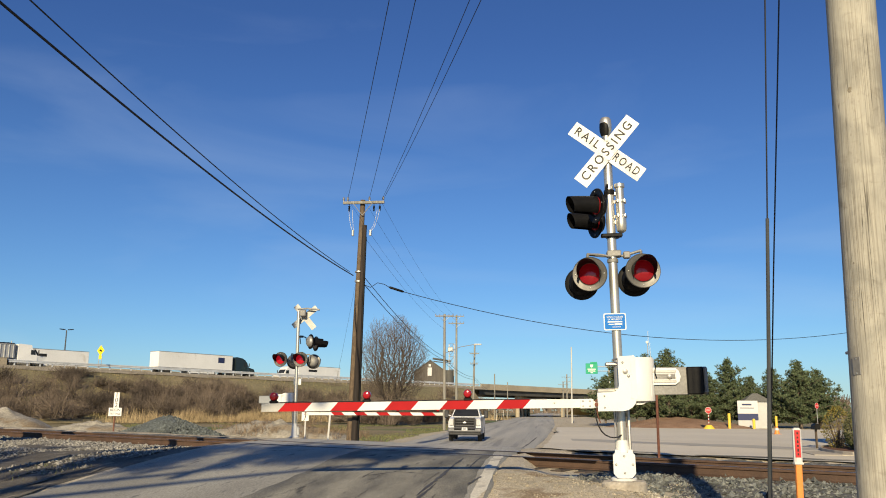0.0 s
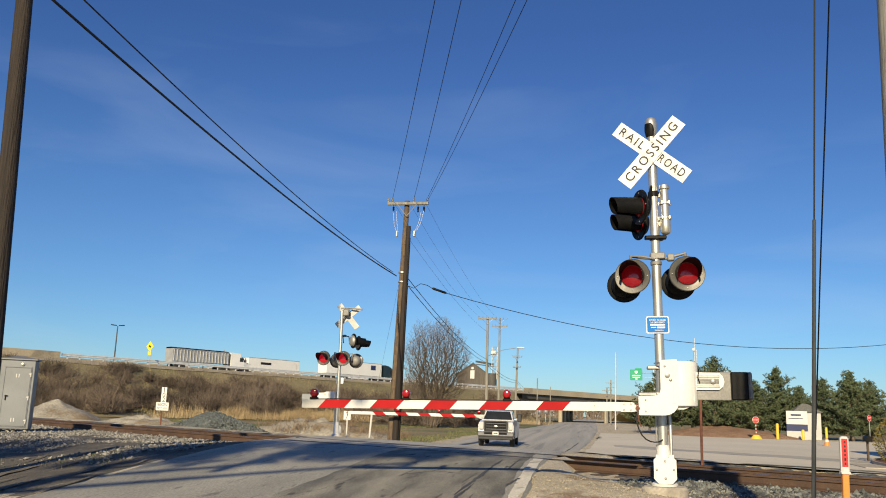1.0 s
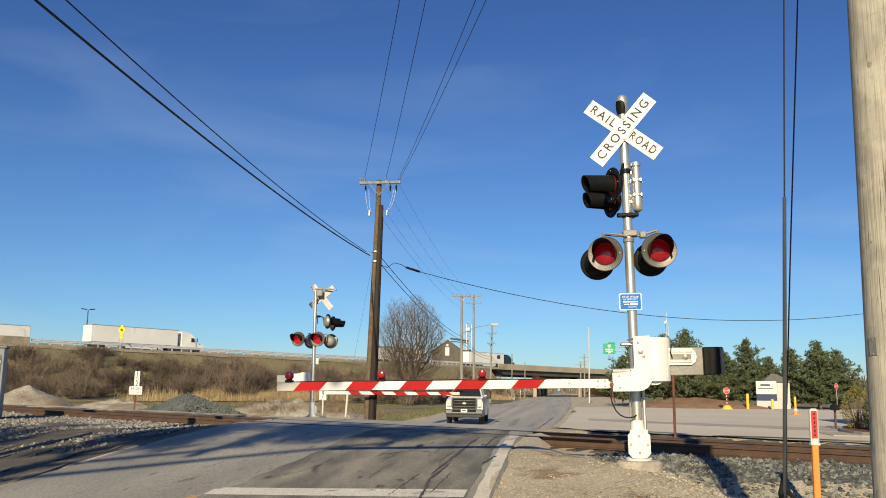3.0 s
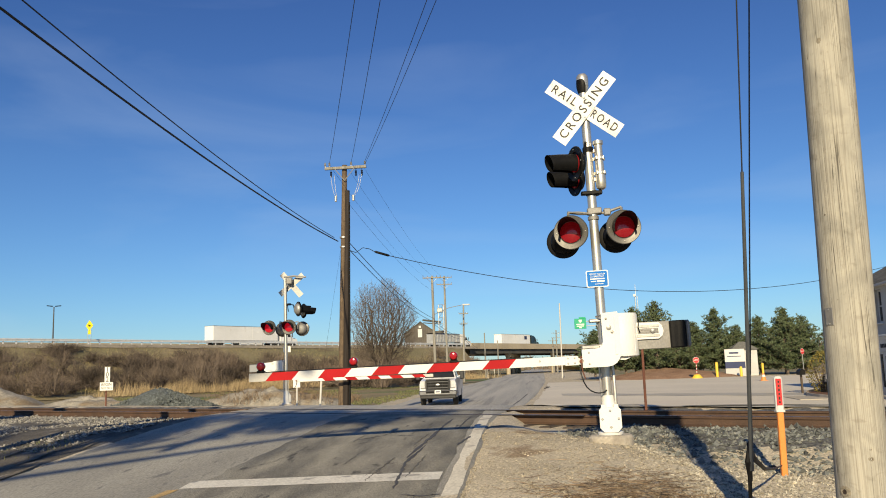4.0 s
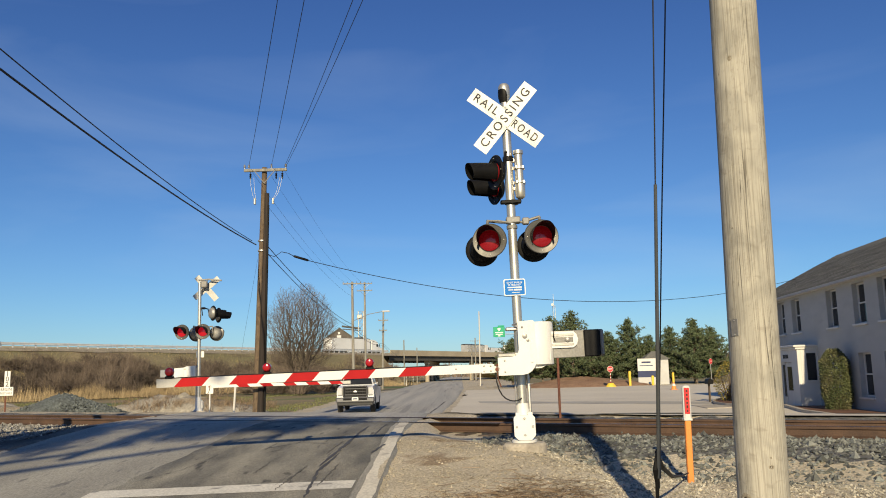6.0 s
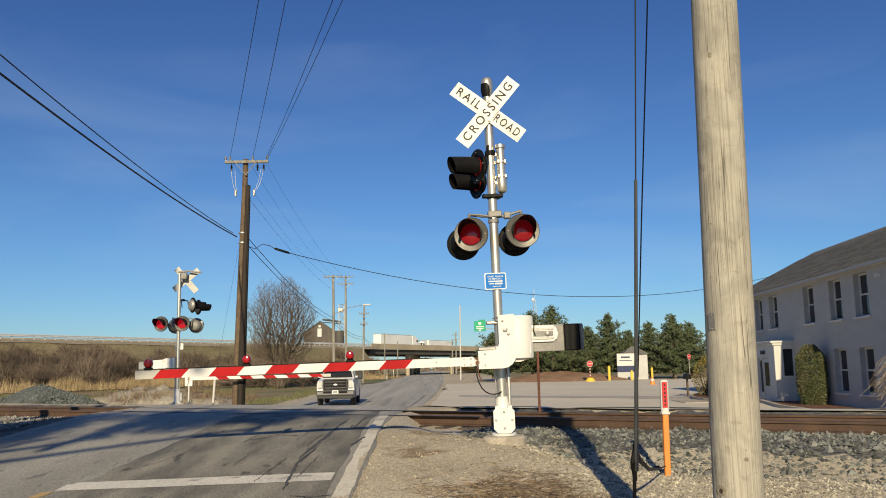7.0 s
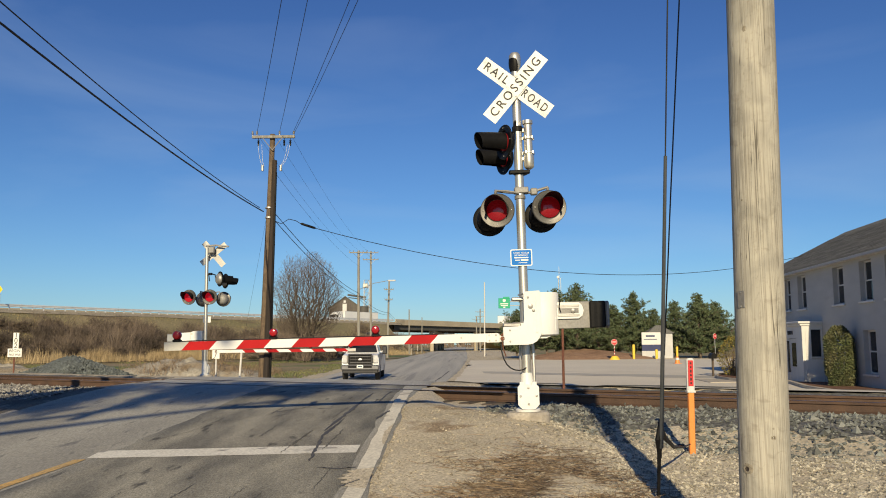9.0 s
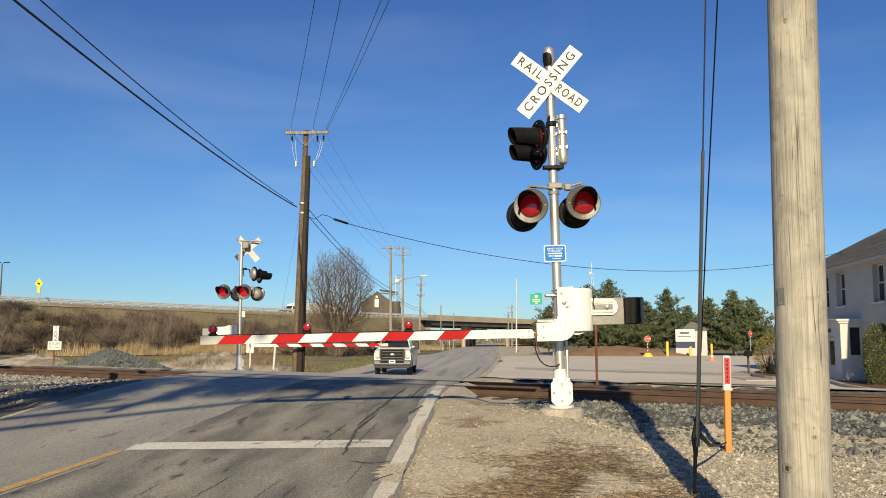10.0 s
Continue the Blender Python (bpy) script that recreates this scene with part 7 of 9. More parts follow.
def bare_tree(label, at, height, seed, kids=(7, 6, 6, 5), stems=1, spread=0.75, twig_r=0.012, trunk_r=0.22, clear=0.0, over=0.0):
    rnd = random.Random(seed)
    t = thing("bare_tree", label, "tree", at, group="bare trees")
    segs = [[], [], []]
    for s in range(stems):
        lean = Vector((rnd.uniform(-0.45, 0.45), rnd.uniform(-0.45, 0.45), 1)).normalized() if stems > 1 else Vector((0.03, 0, 1)).normalized()
        grow(Vector((rnd.uniform(-0.3, 0.3) * (stems > 1), rnd.uniform(-0.3, 0.3) * (stems > 1), -0.3)), lean, (height - clear) * 0.46, trunk_r / (stems ** 0.4), 0, segs, rnd, kids, spread, 0.07)
    top = max(q[1].z for lv in segs for q in lv)
    k = (height - clear) / top
    segs = [[(a + Vector((over, 0, clear)) / k, b + Vector((over, 0, clear)) / k, r0, r1) for a, b, r0, r1 in lv] for lv in segs]
    if clear:
        knee = Vector((0.1, 0.2, clear - 0.35 * over))
        segs[0].append((Vector((0.1, 0, -0.3)) / k, knee / k, trunk_r * 1.2, trunk_r))
        segs[0].append((knee / k, Vector((over, 0, clear)) / k, trunk_r * 0.9, trunk_r * 0.6))
    for name, lv, sides, m in (("trunk", 0, 9, "bark"), ("limb", 1, 5, "bark"), ("twig_mass", 2, 3, "twig")):
        rows = [(a * k, b * k, max(r0, twig_r), max(r1, twig_r * 0.6)) for a, b, r0, r1 in segs[lv]]
        me = sticks(name, rows, m, sides)
        if lv < 2:
            me.shade_smooth()
        o = new(name, me)
        o.parent = t
    return t


def field_tree(at, seed):
    """Multi-stemmed bare tree: each twig tip within a rounded crown grows from the nearest wood below it."""
    rnd = random.Random(seed)
    t = thing("bare_tree", "broad bare tree with a rounded crown of fine brown twigs", "tree", at, group="bare trees")
    rx, rz, cz = 4.25, 5.6, 7.1
    pos, up = [Vector((0, 0, -0.3)), Vector((0, 0, 0.5))], [-1, 0]
    for a in (0.2, 1.4, 2.3, 3.3, 4.2, 5.4):        # the stems
        p, d, k = pos[1], Vector((0.42 * math.cos(a), 0.42 * math.sin(a), 1)).normalized(), 1
        for i in range(9):
            d = (tilt(d, rnd.uniform(0.05, 0.22), rnd) + Vector((0, 0, 0.06))).normalized()
            p = p + d * 0.42
            pos.append(p)
            up.append(k)
            k = len(pos) - 1
    tips = []
    while len(tips) < 7500:
        v = Vector((rnd.uniform(-1, 1), rnd.uniform(-1, 1), rnd.uniform(-1, 1)))
        r = v.length * (1 + 0.22 * noise.noise((v.x * 3, v.y * 3, v.z * 3 + seed)))
        if r < 1 and (r > 0.45 or rnd.random() < 0.5) and v.z > -0.75:
            tips.append(Vector((v.x * rx, v.y * rx, cz + v.z * rz)))
    tips.sort(key=lambda q: (q - Vector((0, 0, 3))).length)
    store, reach = np.zeros((60000, 3)), np.zeros(60000)
    store[:len(pos)] = [tuple(p) for p in pos]
    for i in range(1, len(pos)):
        reach[i] = reach[up[i]] + (pos[i] - pos[up[i]]).length
    for q in tips:
        n = len(pos)
        rel = store[:n] - np.array(q)
        cost = np.linalg.norm(rel, axis=1) + 0.5 * np.maximum(rel[:, 2], 0) + 0.45 * reach[:n]      # short ways up from the ground, none downwards
        k = int(np.argmin(cost))
        gap = (q - pos[k]).length
        m = max(1, min(5, int(gap / 0.4)))
        side = Vector((rnd.gauss(0, 1), rnd.gauss(0, 1), rnd.gauss(0.3, 1))) * gap * 0.05
        base = pos[k]
        for i in range(1, m + 1):
            f = i / m
            p = base.lerp(q, f) + side * math.sin(math.pi * f) + Vector((rnd.gauss(0, 0.03), rnd.gauss(0, 0.03), rnd.gauss(0, 0.03)))
            store[len(pos)] = tuple(p)
            reach[len(pos)] = reach[k] + (p - pos[k]).length
            pos.append(p)
            up.append(k)
            k = len(pos) - 1
    load = [0.0] * len(pos)
    parents = set(up)
    for i in range(len(pos) - 1, 0, -1):
        load[i] += 0.0 if i in parents else 1.0
        load[up[i]] += load[i]
    trunk, limb, twig = [], [], []
    for i in range(1, len(pos)):
        r = 0.0100 * max(load[i], 0.8) ** 0.48
        row = (pos[up[i]], pos[i], r * 1.06, r)
        (trunk if r > 0.10 else limb if r > 0.026 else twig).append(row)
        if load[i] < 1.5:      # end sprays
            d = (pos[i] - pos[up[i]]).normalized()
            for _ in range(2):
                e = tilt(d, rnd.uniform(0.3, 0.9), rnd) + Vector((0, 0, 0.2))
                twig.append((pos[i], pos[i] + e * rnd.uniform(0.2, 0.45), 0.0075, 0.005))
    for name, rows, sides, m in (("trunk", trunk, 8, "bark_dark"), ("limb", limb, 5, "bark_dark"), ("twig_mass", twig, 3, "twig_dark")):
        new(name, sticks(name, rows, m, sides)).parent = t
    return t


field_tree((-18.2, 100, 0), 6)
bare_tree("spreading bare tree behind the viewer shading the road", (-9.4, -5.5, 0), 11.8, 9, kids=(10, 8, 7, 5), stems=1, spread=1.0, twig_r=0.021, trunk_r=0.2, clear=8.0)
bare_tree("spreading bare tree behind the viewer shading the road", (-9.6, -7.0, 0), 12.6, 12, kids=(10, 8, 7, 5), stems=1, spread=1.05, twig_r=0.021, trunk_r=0.13, clear=9.4, over=2.6)
bare_tree("leaning bare tree behind the viewer reaching over the road", (-10.2, -8.5, 0), 12.9, 18, kids=(10, 8, 7, 4), stems=1, spread=1.1, twig_r=0.021, trunk_r=0.12, clear=10.4, over=6.2)
bare_tree("bare tree behind the viewer shading the verge", (-14.0, -4.5, 0), 11.5, 15, kids=(8, 7, 6, 4), stems=1, spread=1.0, twig_r=0.021, trunk_r=0.2, clear=6.5)


def bush_rows(rnd, h, w, n):
    rows = []
    for i in range(n):
        a, rr = rnd.uniform(0, 2 * math.pi), rnd.random() ** 0.5 * 0.25 * w
        p = Vector((rr * math.cos(a), rr * math.sin(a), -0.1))
        d = Vector((math.cos(a) * rnd.uniform(0, 0.8), math.sin(a) * rnd.uniform(0, 0.8), 1)).normalized()
        ln = h * rnd.uniform(0.5, 1.0)
        r = rnd.uniform(0.018, 0.034)
        for k in range(3):
            d = tilt(d, rnd.uniform(0.05, 0.3), rnd)
            q = p + d * (ln / 3)
            rows.append((p, q, r, r * 0.7))
            for s in range(2 if k else 1):
                e = tilt(d, rnd.uniform(0.3, 0.9), rnd)
                m = p.lerp(q, rnd.random())
                rows.append((m, m + e * ln * rnd.uniform(0.15, 0.35), r * 0.6, r * 0.35))
            p, r = q, r * 0.7
    return rows


def round_bush(rnd, r, n):
    """Rows of sticks for a bush with a rounded outline."""
    rows = []
    for i in range(n):
        a, e = rnd.uniform(0, 6.283), rnd.uniform(0.1, 1.5)
        d = Vector((math.cos(a) * math.cos(e), math.sin(a) * math.cos(e), math.sin(e) * 1.15))
        p = Vector((rnd.gauss(0, 0.3), rnd.gauss(0, 0.3), rnd.uniform(-0.2, 0.6)))
        m = p + tilt(d, rnd.uniform(0, 0.3), rnd) * r * rnd.uniform(0.4, 0.65)
        rows.append((p, m, 0.03, 0.018))
        for k in range(4):
            q = m + tilt(d, rnd.uniform(0.1, 0.8), rnd) * r * rnd.uniform(0.25, 0.55)
            rows.append((m, q, 0.018, 0.009))
            if k < 2:
                rows.append((q, q + tilt(d, rnd.uniform(0.2, 1.0), rnd) * r * rnd.uniform(0.1, 0.25), 0.011, 0.006))
    return rows


def make_brush():
    rnd = random.Random(21)
    kinds = [bush_rows(rnd, 3.6, 3.4, 34) for _ in range(2)] + [round_bush(rnd, 1.9, 70) for _ in range(4)]
    rows = []
    stock = [rows]

    def put(x, y, z, s, sz, among=None):
        if x > -13 and y > 100:      # clear of the road and the bridge opening
            return
        c, n = rnd.uniform(0, 6.28), rnd.choice(among or kinds)
        co, si = math.cos(c) * s, math.sin(c) * s
        for a, b, r0, r1 in n:
            stock[-1].append(((x + a.x * co - a.y * si, y + a.x * si + a.y * co, z + a.z * sz), (x + b.x * co - b.y * si, y + b.x * si + b.y * co, z + b.z * sz), r0, r1))

    def bank_z(o):
        for (o0, z0), (o1, z1) in zip(((2, 6.9), (8, 5.5), (14, 3.7), (20, 1.8), (26, 0.35)), ((8, 5.5), (14, 3.7), (20, 1.8), (26, 0.35), (60, -0.1))):
            if o < o1:
                return z0 + (z1 - z0) * (o - o0) / (o1 - o0)
        return 0
    for k in range(620):
        a = rnd.uniform(-75, 66)
        o = rnd.uniform(12 + max(0, a) * 0.08, 31)
        big = rnd.choice((1.0, 1.45)) if a < 40 and rnd.random() < 0.3 else 1.0 if rnd.random() < 0.35 else 0.72
        dense = noise.noise((a * 0.075, o * 0.12, 4))
        if dense < -0.14:
            continue
        p = hw(a, o)
        put(p.x, p.y, bank_z(o), rnd.uniform(0.8, 1.3) * big, min(rnd.uniform(0.65, 1.15) * big, (7.5 - bank_z(o)) / 3.6))
    full = [round_bush(rnd, 2.0, 105) for _ in range(3)]
    stock.append([])
    for k in range(26):       # those that reach up to the guard rail
        a, o = rnd.uniform(-30, 24), rnd.uniform(5.5, 12)
        if abs(a - 12) < 4 or a > 20 - o:
            continue
        p, s = hw(a, o), rnd.uniform(0.75, 1.15)
        put(p.x, p.y, bank_z(o) - 0.2, s * 1.25, min(s, (8.0 - bank_z(o)) / 3.2), full)
    for k in range(95):       # rounded dense bushes
        a, o = rnd.uniform(-45, 60), rnd.uniform(13, 26)
        if noise.noise((a * 0.05, o * 0.08, 12)) < -0.05:
            continue
        p, s = hw(a, o), rnd.uniform(0.7, 1.25)
        put(p.x, p.y, bank_z(o), s * 1.1, min(s, (7.2 - bank_z(o)) / 3.3), full)
    tagged(new("bushes", sticks("bushes", stock.pop(), "dark_brush", 3)), "rounded dark bare bushes on the embankment slope", "bushes", kind="stuff")
    for k in range(260):
        a = rnd.uniform(55, 125)
        o = rnd.uniform(17, 31)
        p = hw(a, o)
        put(p.x, p.y, bank_z(o), rnd.uniform(0.6, 1.1), rnd.uniform(0.4, 0.8))
    for k in range(60):
        y = rnd.uniform(92, 128)
        x = -14.5 - rnd.random() ** 1.2 * 13 - (y - 92) * 0.02
        if y < 100:
            put(x, y, 0, rnd.uniform(0.8, 1.3), rnd.uniform(0.6, 1.25))
        else:
            put(min(x, -13.2), y, 0, rnd.uniform(0.8, 1.3), rnd.uniform(0.6, 1.25))
    for k in range(60):       # beside the road on the way to the overpass
        y = rnd.uniform(110, 205)
        put(-11.5 - rnd.random() ** 1.5 * 16, y, 0, rnd.uniform(0.7, 1.2), rnd.uniform(0.5, 1.0))
    for a, o, s in ((66, 10, 1.3), (64, 13, 1.0), (90, 12, 1.1), (92, 20, 1.2)):
        p = hw(a, o)
        put(p.x, p.y, bank_z(o), s, s)
        put(p.x + 1, p.y, bank_z(o), s, s * 0.9)
    tagged(new("brush", sticks("brush", rows, "brush", 3)), "dense bare brown brush on the embankment slope", "brush", kind="stuff")


make_brush()


def blades(name, label, category, spots, h, material, w=0.03, seed=1):
    rnd = random.Random(seed)
    q = []
    for x, y, z, s in spots:
        a, t = rnd.uniform(0, 6.28), rnd.uniform(-0.25, 0.25)
        hh = h * s * rnd.uniform(0.6, 1.15)
        dx, dy = math.cos(a) * w, math.sin(a) * w
        lx, ly = t * hh, rnd.uniform(-0.25, 0.25) * hh
        q.append([(x - dx, y - dy, z), (x + dx, y + dy, z), (x + lx + dx * 0.3, y + ly + dy * 0.3, z + hh), (x + lx - dx * 0.3, y + ly - dy * 0.3, z + hh)])
    return tagged(new(name, cards(name, q, material)), label, category, kind="stuff")


def make_grasses():
    rnd = random.Random(31)
    spots = []
    for k in range(40000):
        a, o = rnd.triangular(-6, 80, 26), rnd.gauss(33.5, 1.8)
        if noise.noise((a * 0.12, o * 0.2, 9)) < -0.4:
            continue
        p = hw(a, o)
        spots.append((p.x, p.y, -0.2, (0.75 + 0.8 * noise.noise((a * 0.35, o * 0.6, 3))) * rnd.uniform(0.6, 1.15)))
    blades("reeds", "tall dry tan reeds at the foot of the embankment", "reeds", spots, 1.45, "reed", 0.015, 5)
    spots = []
    for k in range(26000):
        a, o = rnd.uniform(-40, 128), rnd.uniform(2.6, 26)
        p = hw(a, o)
        z = 6.85 - (o - 2.2) * 0.275
        if p.x > -12 - 1.1 * z:
            continue
        spots.append((p.x, p.y, z - 0.1, rnd.uniform(0.3, 1)))
    blades("bank_grass", "matted dry grass on the embankment slope", "grass", spots, 0.5, "bank_blade", 0.06, 6)
    spots = []
    for k in range(34000):
        x, y = rnd.uniform(-46, -9), rnd.uniform(46, 100)
        if across(x, y) < 14 or noise.noise((x * 0.1, y * 0.06, 2)) < -0.2:
            continue
        spots.append((x, y, land(x, y) - 0.02, 1))
    blades("field_grass", "patchy green and dry spring grass in the field", "grass", spots, 0.13, "grass", 0.03, 7)
    spots = []
    for k in range(2200):
        x, y = rnd.uniform(-16, -8.6), rnd.uniform(6, 17)
        s = across(x, y)
        if s > -4.6 or noise.noise((x * 0.5, y * 0.5, 6)) < 0.05:
            continue
        spots.append((x, y, land(x, y) - 0.01, rnd.uniform(0.3, 1)))
    blades("verge_grass", "short patchy grass on the road verge", "grass", spots, 0.10, "grass", 0.007, 8)


M["bank_blade"] = mat("dry_bank_grass_blades", (0.33, 0.26, 0.135), (0.22, 0.195, 0.085), 0.1, 0.9, fine=2, grain=0.2, bump=0, per_piece=0.35)
make_grasses()


def pine_parts(seed, height, width):
    rnd = random.Random(seed)
    wood, tufts = [], []
    z = height * 0.07
    wood.append((Vector((0, 0, -0.3)), Vector((0.05, 0, height * 0.5)), 0.2, 0.13))
    wood.append((Vector((0.05, 0, height * 0.5)), Vector((0, 0.05, height * 0.97)), 0.13, 0.03))
    while z < height * 0.97:
        f = z / height
        reach = width / 2 * (1.0 - ((f - 0.22) / 0.78) ** 0.95 if f > 0.22 else 0.78 + f) * rnd.uniform(0.55, 1.2) + 0.15
        n = rnd.randint(7, 10)
        a0 = rnd.uniform(0, 6.28)
        for k in range(n):
            a = a0 + 2 * math.pi * k / n + rnd.uniform(-0.3, 0.3)
            rr = reach * rnd.uniform(0.5, 1.15)
            d = Vector((math.cos(a), math.sin(a), rnd.uniform(0.05, 0.35) + 0.5 * f))
            p = Vector((0, 0, z + rnd.uniform(-0.15, 0.15)))
            e = p + d * rr
            wood.append((p, e, 0.05 * (1.2 - f), 0.015))
            m = max(4, int(rr * 8.5))
            for i in range(m):
                g = 0.22 + 0.78 * (i + rnd.random()) / m
                c = p.lerp(e, g) + Vector((rnd.gauss(0, 0.2), rnd.gauss(0, 0.2), rnd.gauss(0.04, 0.12))) * (0.4 + g)
                tufts.append((c, d))
        z += height * rnd.uniform(0.045, 0.065)
    tufts.append((Vector((0, 0, height)), Vector((0, 0, 1))))
    q = []
    for c, d in tufts:
        for k in range(11):
            v = Vector((rnd.gauss(0, 1), rnd.gauss(0, 1), rnd.gauss(0.45, 0.9))).normalized()
            w = v.cross(Vector((rnd.gauss(0, 1), rnd.gauss(0, 1), rnd.gauss(0, 1)))).normalized() * rnd.uniform(0.026, 0.05)
            ln = rnd.uniform(0.16, 0.34)
            q.append([c - w, c + w, c + v * ln + w * 0.35, c + v * ln - w * 0.35])
    return sticks("trunk", wood, "bark", 6), cards("crown", q, "needles")


def make_pines():
    kinds = [pine_parts(41, 9.0, 8.4), pine_parts(43, 8.0, 8.0), pine_parts(47, 7.4, 8.2)]
    spots = [(15.1, 106.5, 0.45, 0, 0.98, 0), (11.4, 108, 0.5, 1, 0.8, 60), (7.6, 109, 0.3, 2, 0.75, 200), (18.0, 107.5, 0.5, 1, 0.72, 100), (13.0, 111, 0.4, 0, 0.95, 190), (23.3, 111.0, 0.15, 1, 1.0, 150), (20.4, 110, 0.2, 2, 0.85, 30),
             (30.2, 105.0, 0.0, 2, 1.02, 80), (28.2, 109.0, 0.0, 1, 0.86, 280), (33.3, 108, 0, 2, 0.9, 10), (9.9, 118, 0.3, 1, 1.02, 130), (26.4, 113, 0.1, 2, 0.8, 210), (31.8, 111, 0, 1, 0.85, 320)]
    for x, y, z, k, s, a in spots:
        t = thing("pine_tree", "dark green bushy pine tree above a mulched bank", "pine tree", (x, y, z), a, group="pines by the yard")
        t.scale = (s, s, s)
        for nm, me in zip(("trunk", "crown"), kinds[k]):
            o = new(nm, me)
            o.parent = t


make_pines()


def mound(name, label, category, at, rx, ry, h, material, seed, turn=0, n=34, rough=0.12, sharp=1.3, kind=""):
    verts, faces = [], []
    rings = 14
    T = Matrix.Rotation(radians(turn), 3, "Z")
    for j in range(rings + 1):
        f = j / rings
        for i in range(n):
            a = 2 * math.pi * i / n
            wob = 1 + 0.14 * noise.noise((math.cos(a) * 1.4, math.sin(a) * 1.4, seed))
            z = h * (1 - f) ** sharp * (1 + 0.3 * noise.noise((f * 2 * math.cos(a), f * 2 * math.sin(a), seed + 5)))
            z += rough * noise.noise((f * rx * math.cos(a) * 2, f * ry * math.sin(a) * 2, seed)) * (1 - f)
            p = T @ Vector((rx * f * wob * math.cos(a), ry * f * wob * math.sin(a), 0))
            verts.append((p.x, p.y, z - 0.25 * f ** 4))
    for j in range(rings):
        for i in range(n):
            k = (i + 1) % n
            faces.append((j * n + i, (j + 1) * n + i, (j + 1) * n + k, j * n + k))
    ob = tagged(new(name, sheet(name, verts, faces, material)), label, category, kind=kind)
    ob.matrix_basis = pose(*at)
    return ob


M["sand"] = mat("pale_sandy_spoil", (0.35, 0.322, 0.265), (0.24, 0.218, 0.178), 0.9, 0.95, fine=9, grain=0.3, bump=0.7, stain=((0.22, 0.17, 0.11), 0.5, 0.3))
M["blue_gravel"] = mat("blue_grey_gravel", (0.11, 0.125, 0.122), (0.085, 0.095, 0.092), 1.5, 0.95, fine=9, grain=0.5, bump=1.0)
mound("stone_heap", "heap of blue-grey crushed stone beside the track", "gravel pile", (-18.4, 39.6, 0.05), 3.2, 2.4, 1.15, "blue_gravel", 3, 10, sharp=0.95)
mound("sand_heap", "pale sandy spoil heap beyond the track", "sand pile", (-35.2, 51.5, -0.05), 3.7, 2.8, 1.6, "sand", 7, sharp=0.9)
mound("sand_heap", "pale sandy spoil heap beyond the track", "sand pile", (-38.0, 53.5, -0.05), 2.4, 2.2, 1.1, "sand", 9, sharp=1.2)
mound("sand_ridge", "low pale ridge of sandy spoil beyond the track", "sand pile", (-28.0, 50.0, -0.1), 5.2, 2.2, 0.75, "sand", 11, 8, sharp=0.9, rough=0.3)
mound("sand_ridge", "low pale ridge of sandy spoil beyond the track", "sand pile", (-15.2, 46.5, 0.05), 5.4, 2.2, 0.85, "sand", 13, -5, sharp=0.8, rough=0.3)
mound("mulch_bank", "reddish pine mulch bank under the pines", "mulch bank", (16.2, 106.0, -0.3), 9.6, 8.5, 1.3, "mulch_pale", 17, sharp=0.75)


def leafy(name, label, at, w, h, material, n, seed, shape="column"):
    rnd = random.Random(seed)
    s = thing(name, label, "shrub", at, group="")
    q = []
    for k in range(n):
        f = rnd.random()
        if shape == "column":
            r = w / 2 * (min(1, 0.75 + f) if f < 0.3 else 1.0) * (1 - max(0, (f - 0.7) / 0.3) ** 2 * 0.75)
        else:
            r = w / 2 * math.sqrt(max(0.05, 1 - (2 * f - 0.9) ** 2))
        a = rnd.uniform(0, 6.28)
        r *= rnd.uniform(0.82, 1.0) * (1 + 0.13 * noise.noise((math.cos(a) * 2, math.sin(a) * 2, f * 4 + seed)))
        c = Vector((r * math.cos(a), r * math.sin(a), f * h))
        v = Vector((rnd.gauss(math.cos(a), 0.8), rnd.gauss(math.sin(a), 0.8), rnd.gauss(0.2, 0.8))).normalized()
        u = v.cross(Vector((rnd.gauss(0, 1), rnd.gauss(0, 1), rnd.gauss(0, 1)))).normalized() * 0.022
        q.append([c - u, c + u, c + v * 0.09 + u * 0.4, c + v * 0.09 - u * 0.4])
    o = new("foliage", cards("foliage", q, material))
    o.parent = s
    rows = []
    for k in range(40):
        a = rnd.uniform(0, 6.28)
        rows.append((Vector((0.1 * math.cos(a), 0.1 * math.sin(a), -0.1)), Vector((w * 0.4 * math.cos(a), w * 0.4 * math.sin(a), h * rnd.uniform(0.3, 0.9))), 0.02, 0.006))
    o = new("stems", sticks("stems", rows, "bark", 4))
    o.parent = s
    return s


p = from_house(0.62, -8.0)
leafy("column_shrub", "clipped columnar evergreen shrub beside the porch", (p.x, p.y, -0.25), 1.12, 2.5, "yew", 9000, 3)
leafy("shrub", "yellow-green leafing shrub in the kerbed bed", (14.9, 45.6, -0.15), 1.5, 2.1, "yellow_leaf", 1500, 5, "round")
leafy("shrub", "dark evergreen shrub in the kerbed bed", (15.2, 43.6, -0.15), 1.3, 1.9, "yew", 3500, 6, "round")
leafy("shrub", "low grey-green shrub in the kerbed bed", (15.0, 41.8, -0.15), 1.1, 1.0, "yew", 1800, 8, "round")


